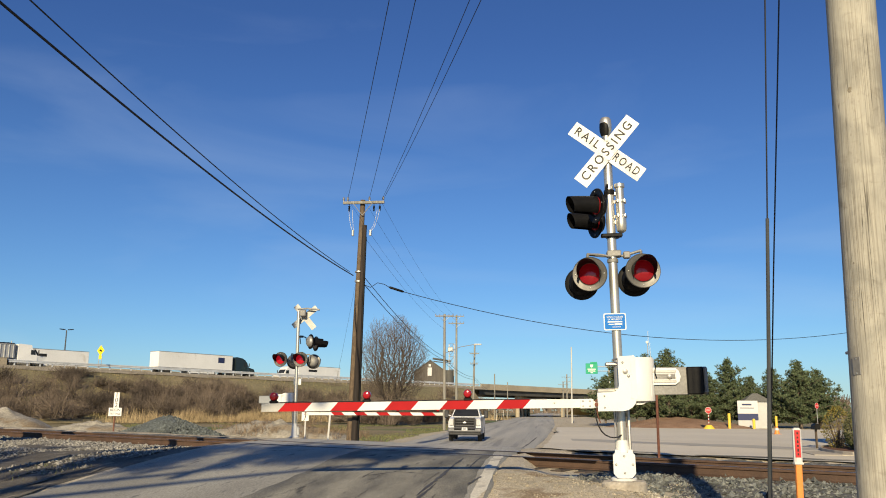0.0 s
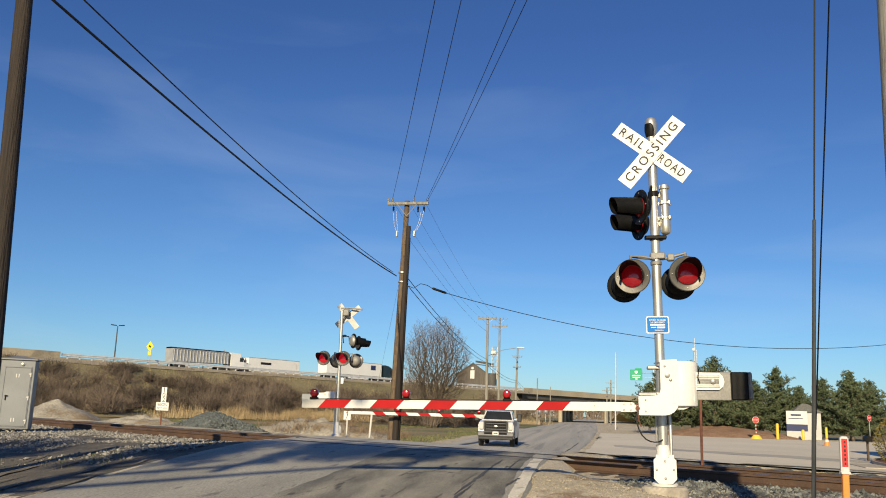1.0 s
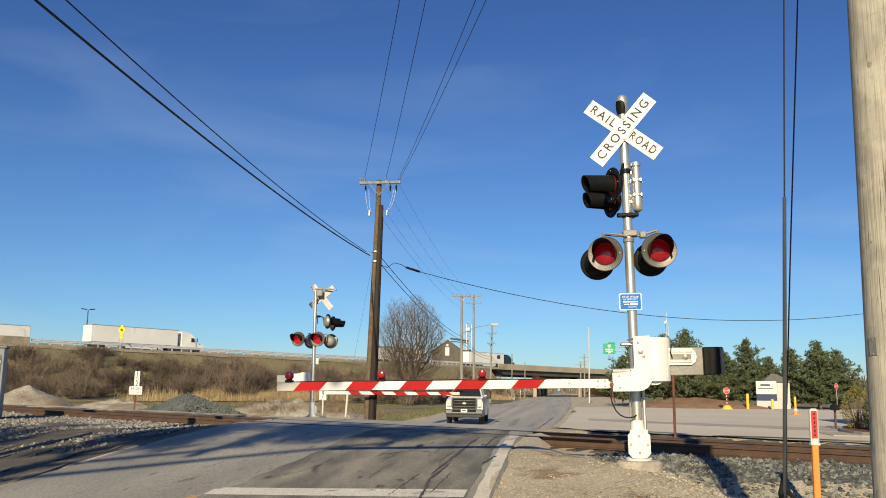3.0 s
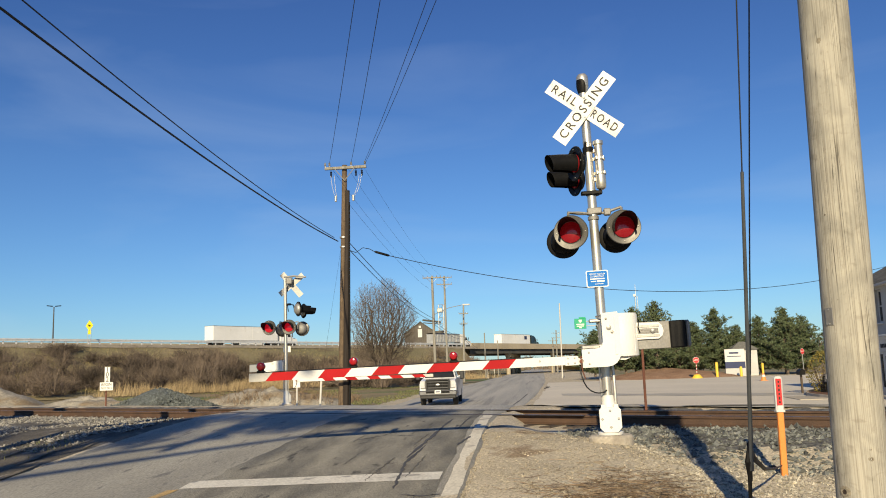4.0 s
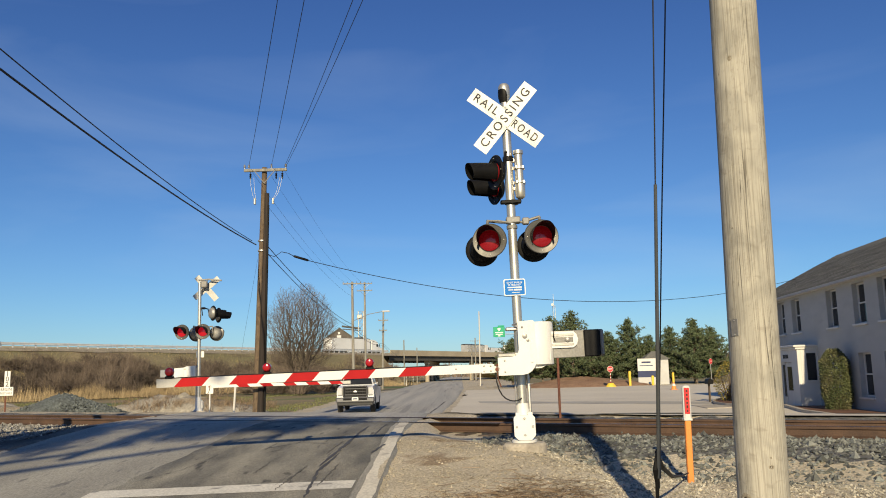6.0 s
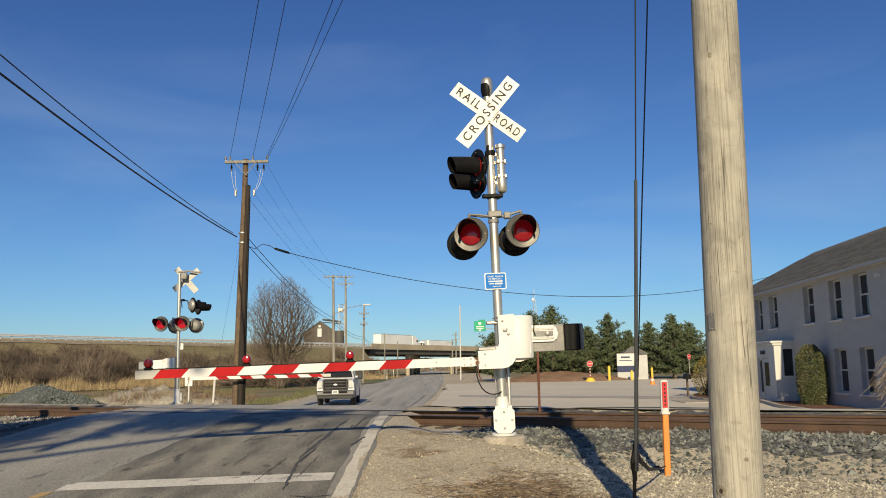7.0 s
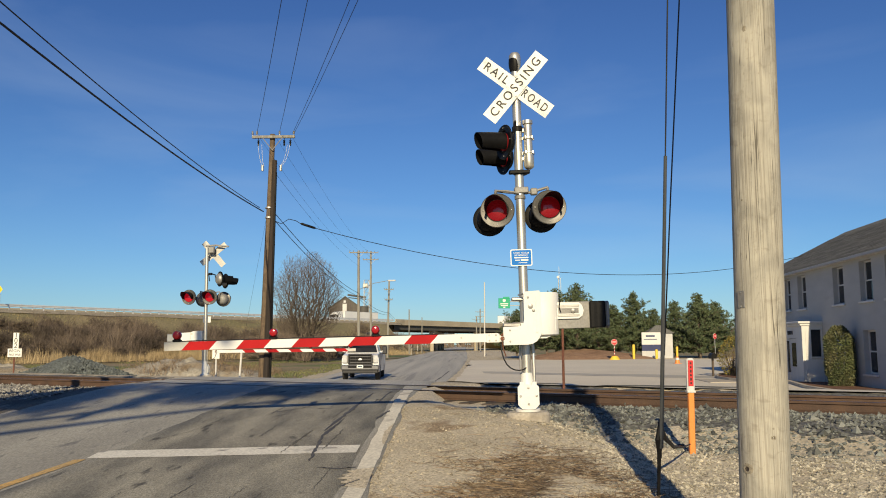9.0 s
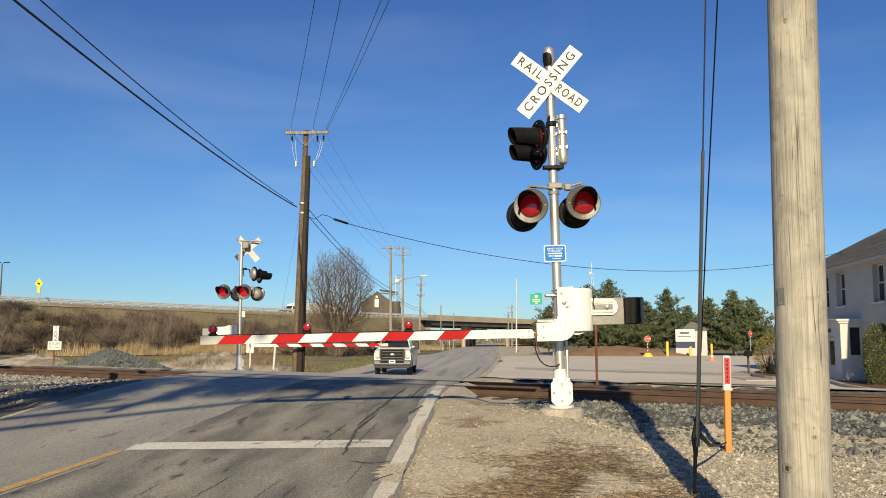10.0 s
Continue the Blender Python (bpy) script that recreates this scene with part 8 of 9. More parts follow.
def weeping_shrub(at, seed):
    rnd = random.Random(seed)
    s = thing("weeping_shrub", "bare weeping shrub in the mulch bed by the wall", "shrub", at)
    rows = []
    for k in range(3600):
        a, rr = rnd.uniform(0, 6.28), rnd.uniform(0.3, 1.0)
        p = Vector((rnd.gauss(0, 0.25), rnd.gauss(0, 0.25), rnd.uniform(0.8, 1.75)))
        d = Vector((math.cos(a) * rr, math.sin(a) * rr, rnd.uniform(0.3, 0.8)))
        for i in range(6):
            e = p + d * 0.15
            rows.append((p, e, 0.006, 0.004))
            d = (d + Vector((rnd.gauss(0, 0.12), rnd.gauss(0, 0.12), -0.34)))
            p = e
    o = new("twig_mass", sticks("twig_mass", rows, "twig", 3))
    o.parent = s
    o = new("trunk", sticks("trunk", [(Vector((0, 0, -0.3)), Vector((0.0, 0, 1.5)), 0.06, 0.04)], "bark", 7))
    o.parent = s


p = from_house(1.45, -18.7)
weeping_shrub((p.x, p.y, -0.2), 4)

# woods on the horizon: two uneven lines of far trees
def far_woods(name, y, x0, x1, h, seed):
    rnd = random.Random(seed)
    rows = []
    x = x0
    while x < x1:
        hh = h * rnd.uniform(0.6, 1.1)
        yy = y + rnd.uniform(-25, 25)
        for k in range(16):
            a = rnd.uniform(-0.5, 0.5)
            p = Vector((x + rnd.uniform(-2, 2), yy, 0))
            q = p + Vector((a * hh * 0.6, rnd.uniform(-1, 1), hh * rnd.uniform(0.6, 1)))
            rows.append((p, q, 0.3, 0.12))
            m = p.lerp(q, 0.6)
            rows.append((m, m + Vector((rnd.uniform(-3, 3), 0, hh * 0.3)), 0.2, 0.08))
            m = p.lerp(q, 0.4)
            rows.append((m, m + Vector((rnd.uniform(-3, 3), 0, hh * 0.3)), 0.2, 0.08))
        x += rnd.uniform(2.5, 5)
    tagged(new(name, sticks(name, rows, "brush", 3)), "far bare woods along the horizon", "woods", kind="stuff")


far_woods("far_woods", 420, 10, 420, 11, 3)
far_woods("far_woods", 330, 60, 260, 9, 5)
far_woods("far_woods", 520, -60, 30, 9, 8)

# ---------------------------------------------------------------- vehicles
M["silver_car"] = mat("silver_car_paint", (0.74, 0.745, 0.75), (0.70, 0.705, 0.71), 1, 0.3, metal=0.1, fine=90, grain=0.04, bump=0, coat=0.6)
M["tyre"] = mat("black_tyre_rubber", (0.022, 0.022, 0.022), (0.035, 0.034, 0.032), 5, 0.85, fine=60, grain=0.2, bump=0.1)
M["rim"] = mat("steel_wheel_rim", (0.45, 0.45, 0.44), (0.36, 0.36, 0.35), 5, 0.4, metal=0.8, fine=60, grain=0.1, bump=0)
M["dark_plastic"] = mat("dark_trim_plastic", (0.03, 0.03, 0.032), (0.045, 0.045, 0.045), 4, 0.6, fine=60, grain=0.15, bump=0.02)
M["headlight"] = mat("clear_headlight", (0.70, 0.70, 0.68), (0.6, 0.6, 0.6), 8, 0.12, metal=0.3, fine=40, grain=0.1, bump=0, coat=1.0)
M["truck_white"] = mat("white_trailer_panel", (0.76, 0.76, 0.74), (0.70, 0.70, 0.68), 0.3, 0.5, fine=6, grain=0.05, bump=0.02, stain=((0.6, 0.58, 0.53), 0.4, 0.12))
M["truck_dark"] = mat("dark_green_cab_paint", (0.012, 0.02, 0.018), (0.018, 0.026, 0.024), 1, 0.3, fine=60, grain=0.05, bump=0, coat=0.5)
M["dump_alu"] = mat("ribbed_dump_aluminium", (0.50, 0.50, 0.49), (0.40, 0.40, 0.39), 0.8, 0.5, metal=0.4, fine=10, grain=0.1, bump=0.02)


def wheel(parent, at, r, w, side, name="wheel"):
    wh = new(name)
    wh.parent = parent
    wh.matrix_basis = pose(*at)
    bm = bmesh.new()
    lathe(bm, [(-w / 2, r * 0.6), (-w / 2, r * 0.9), (-w * 0.38, r), (w * 0.38, r), (w / 2, r * 0.9), (w / 2, r * 0.6)], (0, 0, 0), (1, 0, 0), 24)
    part("tyre", bm, "tyre", wh)
    bm = bmesh.new()
    lathe(bm, [(0, r * 0.6), (w * 0.46, r * 0.6), (w * 0.5, r * 0.55), (w * 0.3, r * 0.45), (w * 0.42, r * 0.2), (w * 0.45, 0.02)], (0, 0, 0), (side, 0, 0), 16)
    part("rim", bm, "rim", wh)
    bm = bmesh.new()
    for k in range(5):
        a = 2 * math.pi * k / 5
        box(bm, (side * w * 0.42, r * 0.38 * math.cos(a), r * 0.38 * math.sin(a)), (w * 0.1, r * 0.12, r * 0.12), 0.005)
    part("wheel_bolts", bm, "dark_plastic", wh, smooth=None)
    return wh


def pickup():
    """Front bumper at y = 0, facing -y; wheels on z = 0."""
    t = thing("pickup_truck", "silver pickup truck with black grille waiting at the gate", "pickup truck")
    W = 0.99
    # lower body from its side outline, with wheel arches cut as notches
    def arch(cy, r, n=9):
        return [(cy - r * math.cos(math.pi * i / n), 0.42 + r * math.sin(math.pi * i / n)) for i in range(n + 1)]
    side = [(0.10, 0.55)] + [(0.45, 0.45)] + arch(1.0, 0.47) + [(1.6, 0.45)] + arch(4.75, 0.47) + [(5.4, 0.45), (6.2, 0.6), (6.22, 1.42), (3.75, 1.42), (3.7, 1.40), (1.45, 1.40), (0.7, 1.36), (0.18, 1.28), (0.10, 1.15)]
    bm = bmesh.new()
    a = [bm.verts.new((-W, y, z)) for y, z in side]
    b = [bm.verts.new((W, y, z)) for y, z in side]
    bm.faces.new(a)
    bm.faces.new(b[::-1])
    n = len(side)
    for i in range(n):
        j = (i + 1) % n
        bm.faces.new((a[i], a[j], b[j], b[i]))
    bmesh.ops.triangulate(bm, faces=[f for f in bm.faces if len(f.verts) > 4])
    for v in bm.verts:
        if v.co.z > 1.2 and v.co.y < 1.5:
            v.co.x *= 0.93
        if v.co.y < 0.3:
            v.co.x *= 0.97
    body = part("body", bm, "silver_car", t, smooth=None)
    bm = bmesh.new()
    lo, hi = 0.90, 0.72
    rows = [[(-lo, 1.35, 1.38), (lo, 1.35, 1.38)], [(-hi, 2.10, 1.90), (hi, 2.10, 1.90)], [(-hi + 0.02, 2.6, 1.95), (hi - 0.02, 2.6, 1.95)], [(-hi, 3.45, 1.93), (hi, 3.45, 1.93)], [(-lo, 3.72, 1.38), (lo, 3.72, 1.38)]]
    vs = loft(bm, rows)
    for s in (0, 1):
        bm.faces.new([r[s] for r in vs])
    cab = part("cab", bm, "silver_car", t, smooth=None)
    bm = bmesh.new()
    q = [bm.verts.new(p) for p in ((-0.80, 1.41, 1.44), (0.80, 1.41, 1.44), (0.66, 2.02, 1.87), (-0.66, 2.02, 1.87))]
    bm.faces.new(q)
    r = bmesh.ops.extrude_face_region(bm, geom=bm.faces[:])
    for v in [g for g in r["geom"] if isinstance(g, bmesh.types.BMVert)]:
        v.co += Vector((0, -0.03, 0.02))
    part("windshield", bm, "pane", cab, "dark windshield", smooth=None)
    for s in (-1, 1):
        bm = bmesh.new()
        o = [(1.62, 1.46), (2.7, 1.46), (2.66, 1.84), (2.14, 1.84)]
        q = [bm.verts.new((s * (0.90 - (z - 1.38) * 0.33 + 0.012), y, z)) for y, z in o]
        bm.faces.new(q)
        part("side_window", bm, "pane", cab, smooth=None)
        m = new("mirror")
        m.parent = t
        bm = bmesh.new()
        box(bm, (s * 1.20, 1.62, 1.56), (0.26, 0.16, 0.46), 0.05)
        part("mirror_shell", bm, "dark_plastic", m, smooth=None)
        bm = bmesh.new()
        tube(bm, [(s * 0.92, 1.6, 1.46), (s * 1.1, 1.6, 1.5)], 0.03, 8)
        part("mirror_arm", bm, "silver_car", m)
        hl = new("headlight")
        hl.parent = t
        bm = bmesh.new()
        box(bm, (s * 0.79, 0.085, 1.10), (0.28, 0.12, 0.44), 0.05)
        part("lens", bm, "headlight", hl, smooth=None)
        bm = bmesh.new()
        box(bm, (s * 0.90, 0.075, 1.10), (0.045, 0.12, 0.36), 0.02)
        part("indicator", bm, "silver_car", hl, smooth=None)
    # grille
    bm = bmesh.new()
    for c, s in (((0, 0.03, 1.335), (1.24, 0.16, 0.07)), ((0, 0.03, 0.825), (1.16, 0.16, 0.07)), ((-0.60, 0.03, 1.08), (0.09, 0.16, 0.50)), ((0.60, 0.03, 1.08), (0.09, 0.16, 0.50))):
        box(bm, c, s, 0.02)
    grille = part("grille", bm, "dark_plastic", t, "black grille surround", smooth=None)
    bm = bmesh.new()
    box(bm, (0, 0.07, 1.08), (1.14, 0.04, 0.48))
    part("grille_mesh", bm, "black", grille, smooth=None)
    for z, m in ((1.235, "grille_grey"), (1.08, "dark_plastic"), (0.925, "grille_grey")):
        bm = bmesh.new()
        box(bm, (0, 0.035, z), (1.10, 0.05, 0.06), 0.012)
        part("grille_bar", bm, m, grille, smooth=None)
    for k in range(-4, 5):
        bm = bmesh.new()
        box(bm, (k * 0.125, 0.05, 1.08), (0.012, 0.03, 0.44), 0.002)
        part("grille_rib", bm, "dark_plastic", grille, smooth=None)
    bm = bmesh.new()
    lathe(bm, [(0, 0.11), (0.02, 0.105), (0.03, 0.05)], (0, 0.012, 1.08), (0, -1, 0), 16)
    for v in bm.verts:
        v.co.z = 1.08 + (v.co.z - 1.08) * 0.5
    part("badge", bm, "rim", grille)
    # bumper
    bm = bmesh.new()
    box(bm, (0, 0.03, 0.665), (2.0, 0.26, 0.27), 0.06)
    bump = part("bumper", bm, "bumper_grey", t, "grey steel front bumper", smooth=None)
    bm = bmesh.new()
    box(bm, (0, 0.08, 0.46), (1.86, 0.2, 0.18), 0.04)
    part("valance", bm, "dark_plastic", bump, smooth=None)
    for s in (-1, 1):
        bm = bmesh.new()
        box(bm, (s * 0.40, -0.096, 0.70), (0.44, 0.02, 0.11), 0.008)
        part("intake", bm, "black", bump, smooth=None)
        bm = bmesh.new()
        box(bm, (s * 0.80, -0.06, 0.69), (0.2, 0.06, 0.14), 0.02)
        part("fog_lamp", bm, "dark_plastic", bump, smooth=None)
    bm = bmesh.new()
    box(bm, (0, -0.10, 0.72), (0.32, 0.012, 0.17), 0.004)
    pl = part("number_plate", bm, "sign_white", bump, "white number plate", smooth=None)
    bm = bmesh.new()
    box(bm, (0, -0.108, 0.72), (0.22, 0.004, 0.06))
    part("plate_bar", bm, "navy", pl, smooth=None)
    bm = bmesh.new()
    box(bm, (0, 4.95, 1.43), (1.7, 2.35, 0.02))
    part("bed_cover", bm, "dark_plastic", t, smooth=None)
    ws = [wheel(t, (s * 0.86, y, 0.40), 0.40, 0.26, s) for y in (1.0, 4.75) for s in (-1, 1)]
    return t, ws


M["grille_grey"] = mat("grille_grey_plastic", (0.09, 0.09, 0.092), (0.07, 0.07, 0.072), 3, 0.45, metal=0.2, fine=60, grain=0.08, bump=0)
M["bumper_grey"] = mat("grey_bumper_steel", (0.19, 0.19, 0.195), (0.15, 0.15, 0.155), 3, 0.4, metal=0.5, fine=60, grain=0.08, bump=0)
truck, truck_wheels = pickup()


def semi(label, cab_paint, kind, nose_long=False, sign=None, length=22.4):
    """Tractor and trailer; nose at x = 0, pointing +x; wheels on z = 0."""
    t = thing("semi_truck", label, "semi truck", group="highway trucks")
    tr = new("tractor")
    tr.parent = t
    tagged(tr, "tractor unit with sleeper cab")
    bm = bmesh.new()
    o = [(-0.15, 0.55), (-0.05, 1.2), (-0.25, 1.75), (-1.55, 2.05), (-2.2, 2.95), (-2.6, 3.45), (-3.3, 3.75), (-4.6, 3.95), (-4.95, 3.9), (-4.95, 0.95), (-1.9, 0.85), (-1.55, 0.55)]
    if kind == "dump":
        o = [(-0.15, 0.55), (-0.05, 1.3), (-0.2, 1.85), (-2.0, 2.02), (-2.4, 2.8), (-2.75, 2.9), (-2.85, 3.6), (-4.7, 3.7), (-4.95, 3.65), (-4.95, 0.95), (-1.9, 0.85), (-1.55, 0.55)]
    prism(bm, o[::-1], -1.2, 1.2, UP)
    for v in bm.verts:
        if v.co.x > -1.6:
            v.co.y *= 0.85
        if v.co.z > 3.0:
            v.co.y *= 0.9
    bmesh.ops.triangulate(bm, faces=[f for f in bm.faces if len(f.verts) > 4])
    part("cab", bm, cab_paint, tr, smooth=None)
    for s in (-1, 1):
        bm = bmesh.new()
        prism(bm, [(-2.2, 2.1), (-2.35, 2.8), (-3.0, 2.85), (-3.0, 2.1)][::1], s * 1.205 - 0.01, s * 1.205 + 0.01, UP)
        part("side_window", bm, "pane", tr, smooth=None)
        bm = bmesh.new()
        box(bm, (-1.9, s * 1.45, 2.5), (0.12, 0.2, 0.7), 0.03)
        part("mirror", bm, "dark_plastic", tr, smooth=None)
        bm = bmesh.new()
        tube(bm, [(-3.2, s * 0.98, 0.8), (-4.8, s * 0.98, 0.8)], 0.32, 14)
        part("fuel_tank", bm, "alu", tr)
    bm = bmesh.new()
    q = [bm.verts.new(p) for p in ((-1.62, -1.0, 2.14), (-1.62, 1.0, 2.14), (-2.2, 1.0, 2.98), (-2.2, -1.0, 2.98))]
    bm.faces.new(q)
    for v in bm.verts:
        v.co.x += 0.03
    part("windshield", bm, "pane", tr, smooth=None)
    bm = bmesh.new()
    box(bm, (-0.08, 0, 0.65), (0.3, 2.3, 0.4), 0.05)
    part("bumper", bm, "alu", tr, smooth=None)
    bm = bmesh.new()
    box(bm, (-4.2, 0, 0.95), (5.6, 0.9, 0.28), 0.02)
    part("frame_rails", bm, "black", tr, smooth=None)
    if kind == "dump":
        bm = bmesh.new()
        tube(bm, [(-5.1, 1.0, 1.0), (-5.1, 1.0, 4.2)], 0.08, 10)
        part("exhaust_stack", bm, "rim", tr)

    def axle(x):
        for s in (-1, 1):
            bm = bmesh.new()
            lathe(bm, [(-0.28, 0.3), (-0.28, 0.46), (-0.24, 0.5), (0.24, 0.5), (0.28, 0.46), (0.28, 0.3)], (x, s * 0.95, 0.5), (0, 1, 0), 18)
            w = part("wheel", bm, "tyre", t)
            bm = bmesh.new()
            lathe(bm, [(0, 0.3), (0.27, 0.29), (0.2, 0.15), (0.22, 0.02)], (x, s * 0.95, 0.5), (0, s, 0), 12)
            part("rim", bm, "rim", w)
    L = 17.3 if kind == "dump" else length
    for x in (-1.3, -5.6, -6.9, -L + 2.2, -L + 1.0):
        axle(x)
    tl = new("trailer")
    tl.parent = t
    if kind == "box":
        tagged(tl, "white box trailer")
        bm = bmesh.new()
        box(bm, ((-5.9 - L) / 2, 0, 2.66), (L - 5.9, 2.6, 2.84), 0.04)
        part("box", bm, "truck_white", tl, smooth=None)
        bm = bmesh.new()
        for z in (1.27, 4.05):
            box(bm, ((-5.9 - L) / 2, 0, z), (L - 5.88, 2.64, 0.1), 0.01)
        part("edge_rail", bm, "alu", tl, smooth=None)
        bm = bmesh.new()
        for k in range(13):
            x = -6.6 - k * (L - 7.2) / 12.5
            box(bm, (x, 0, 2.66), (0.03, 2.616, 2.7))
        part("panel_seams", bm, "truck_white", tl, smooth=None)
        if sign:
            bm = bmesh.new()
            for s in (-1, 1):
                box(bm, (sign[0], s * 1.315, sign[1]), (sign[2], 0.012, sign[3]), 0.003)
            part("logo_panel", bm, sign[4], tl, smooth=None)
        for s in (-1, 1):
            bm = bmesh.new()
            box(bm, (-L, s * 0.64, 2.66), (0.05, 1.22, 2.7), 0.01)
            part("rear_door", bm, "truck_white", tl, smooth=None)
        bm = bmesh.new()
        box(bm, (-13.0, -1.2, 0.85), (6.0, 0.04, 0.7), 0.01)
        box(bm, (-13.0, 1.2, 0.85), (6.0, 0.04, 0.7), 0.01)
        part("side_skirt", bm, "truck_white", tl, smooth=None)
    else:
        tagged(tl, "ribbed aluminium dump trailer with dark tarp")
        bm = bmesh.new()
        x0, x1 = -5.5, -L
        prism(bm, [(x0, 1.5), (x0, 3.5), (x1, 3.5), (x1, 1.25)], -1.22, 1.22, UP)
        part("hopper", bm, "dump_alu", tl, smooth=None)
        bm = bmesh.new()
        for k in range(18):
            x = x0 - 0.25 - k * (x0 - x1 - 0.5) / 17
            box(bm, (x, 0, 2.45), (0.16, 2.6, 2.0), 0.02)
        part("ribs", bm, "dump_alu", tl, smooth=None)
        bm = bmesh.new()
        box(bm, ((x0 + x1) / 2, 0, 3.5), (x0 - x1 + 0.1, 2.62, 0.14), 0.03)
        part("top_rail", bm, "dump_alu", tl, smooth=None)
        bm = bmesh.new()
        n = 30
        rows = [[(x0 + (x1 - x0) * i / n, 1.2 * math.cos(math.pi * j / 6), 3.56 + 0.28 * math.sin(math.pi * j / 6) + 0.03 * math.sin(i * 1.7 + j)) for j in range(7)] for i in range(n + 1)]
        loft(bm, rows)
        part("tarp", bm, "black", tl, "dark rolled tarp")
    bm = bmesh.new()
    box(bm, ((-7 - L) / 2, 0, 1.08), (L - 7.2, 1.0, 0.22), 0.02)
    part("trailer_frame", bm, "black", tl, smooth=None)
    for s in (-1, 1):
        bm = bmesh.new()
        box(bm, (-9.6, s * 0.8, 0.75), (0.14, 0.14, 0.9), 0.02)
        part("landing_leg", bm, "black", tl, smooth=None)
    return t


def sedan():
    t = thing("suv", "dark red-brown car on the highway", "car", group="highway cars")
    bm = bmesh.new()
    o = [(0, 0.5), (0.02, 0.9), (-1.2, 1.08), (-1.9, 1.65), (-3.9, 1.72), (-4.6, 1.1), (-4.7, 0.5)]
    prism(bm, o[::-1], -0.9, 0.9, UP)
    part("body", bm, "maroon", t, smooth=None)
    for s in (-1, 1):
        bm = bmesh.new()
        prism(bm, [(-1.5, 1.12), (-2.0, 1.6), (-3.8, 1.62), (-4.2, 1.12)], s * 0.905 - 0.008, s * 0.905 + 0.008, UP)
        part("side_window", bm, "pane", t, smooth=None)
        for x in (-0.95, -3.75):
            bm = bmesh.new()
            lathe(bm, [(-0.1, 0.2), (-0.1, 0.33), (0.1, 0.33), (0.1, 0.2)], (x, s * 0.82, 0.33), (0, 1, 0), 16)
            part("wheel", bm, "tyre", t)
    return t


M["maroon"] = mat("dark_maroon_paint", (0.045, 0.018, 0.016), (0.05, 0.02, 0.018), 1, 0.3, fine=60, grain=0.05, bump=0, coat=0.6)
semi_dark = semi("white box trailer behind a dark green tractor on the highway", "truck_dark", "box", sign=(-8.6, 3.1, 1.5, 1.0, "navy"))
semi_dump = semi("ribbed dump trailer behind a white tractor on the highway", "truck_white", "dump")
semi_white = semi("long white trailer behind a white tractor on the highway", "truck_white", "box")
semi_west = semi("white box trailer on the far highway lanes", "truck_white", "box", sign=(-10.5, 3.0, 2.8, 0.5, "letter"), length=19.8)
semi_west_front = copy_thing(semi_west, pose(0, 0, 0))
semi_west_late = copy_thing(semi_white, pose(0, 0, 0))
car_west = sedan()

# ---------------------------------------------------------------- loose stone and litter
M["left_stone"] = mat("mixed_pale_ballast", (0.27, 0.258, 0.23), (0.17, 0.163, 0.15), 5.0, 0.9, fine=40, grain=0.2, per_piece=0.5)
M["blue_stone"] = mat("blue_grey_stone", (0.12, 0.135, 0.13), (0.085, 0.095, 0.092), 5.0, 0.9, fine=40, grain=0.2, per_piece=0.45)
M["grit_stone"] = mat("sandy_grit", (0.42, 0.37, 0.28), (0.26, 0.225, 0.165), 8.0, 0.95, fine=50, grain=0.2, spec=0.15, per_piece=0.5)
M["dead_stem"] = mat("dead_weed_stem", (0.24, 0.175, 0.11), (0.13, 0.093, 0.062), 5, 0.9, fine=30, grain=0.3, bump=0, per_piece=0.4)


def stones(name, label, category, pts, size, material, seed, sink=0.3):
    """Many small broken stones as one mesh: each an uneven eight-sided lump. pts: rows of x, y, z."""
    rng = np.random.RandomState(seed)
    p = np.array(pts)
    n = len(p)
    base = np.array([[1, 0, 0], [-1, 0, 0], [0, 1, 0], [0, -1, 0], [0, 0, 1], [0, 0, -1]], float)
    tri = np.array([[0, 2, 4], [2, 1, 4], [1, 3, 4], [3, 0, 4], [2, 0, 5], [1, 2, 5], [3, 1, 5], [0, 3, 5]])
    v = base[None] * rng.uniform(0.55, 1.25, (n, 6, 1)) + rng.normal(0, 0.22, (n, 6, 3))
    s = size * rng.lognormal(0, 0.35, (n, 1, 1))
    v = v * s * np.array([1, 1, 0.75])
    a = rng.uniform(0, 6.283, n)
    c, d = np.cos(a)[:, None], np.sin(a)[:, None]
    x, y = v[:, :, 0] * c - v[:, :, 1] * d, v[:, :, 0] * d + v[:, :, 1] * c
    v = np.stack([x, y, v[:, :, 2]], 2) + p[:, None, :]
    v[:, :, 2] += (s[:, :, 0] * (0.5 - sink))
    f = (tri[None] + (np.arange(n) * 6)[:, None, None]).reshape(-1, 3)
    me = bpy.data.meshes.new(name)
    me.from_pydata(v.reshape(-1, 3).tolist(), [], f.tolist())
    me.materials.append(M[material])
    return tagged(new(name, me), label, category, kind="stuff")


def scatter(n, seed, pick):
    rnd = random.Random(seed)
    out = []
    while n > 0:
        n -= 1
        q = pick(rnd)
        if q:
            out.append(q)
    return out


def on_track(rnd, u0, u1, s0, s1):
    u, s = rnd.uniform(u0, u1), rnd.uniform(s0, s1)
    p = TN * (TRACK + s) + TU * u
    return p.x, p.y, s


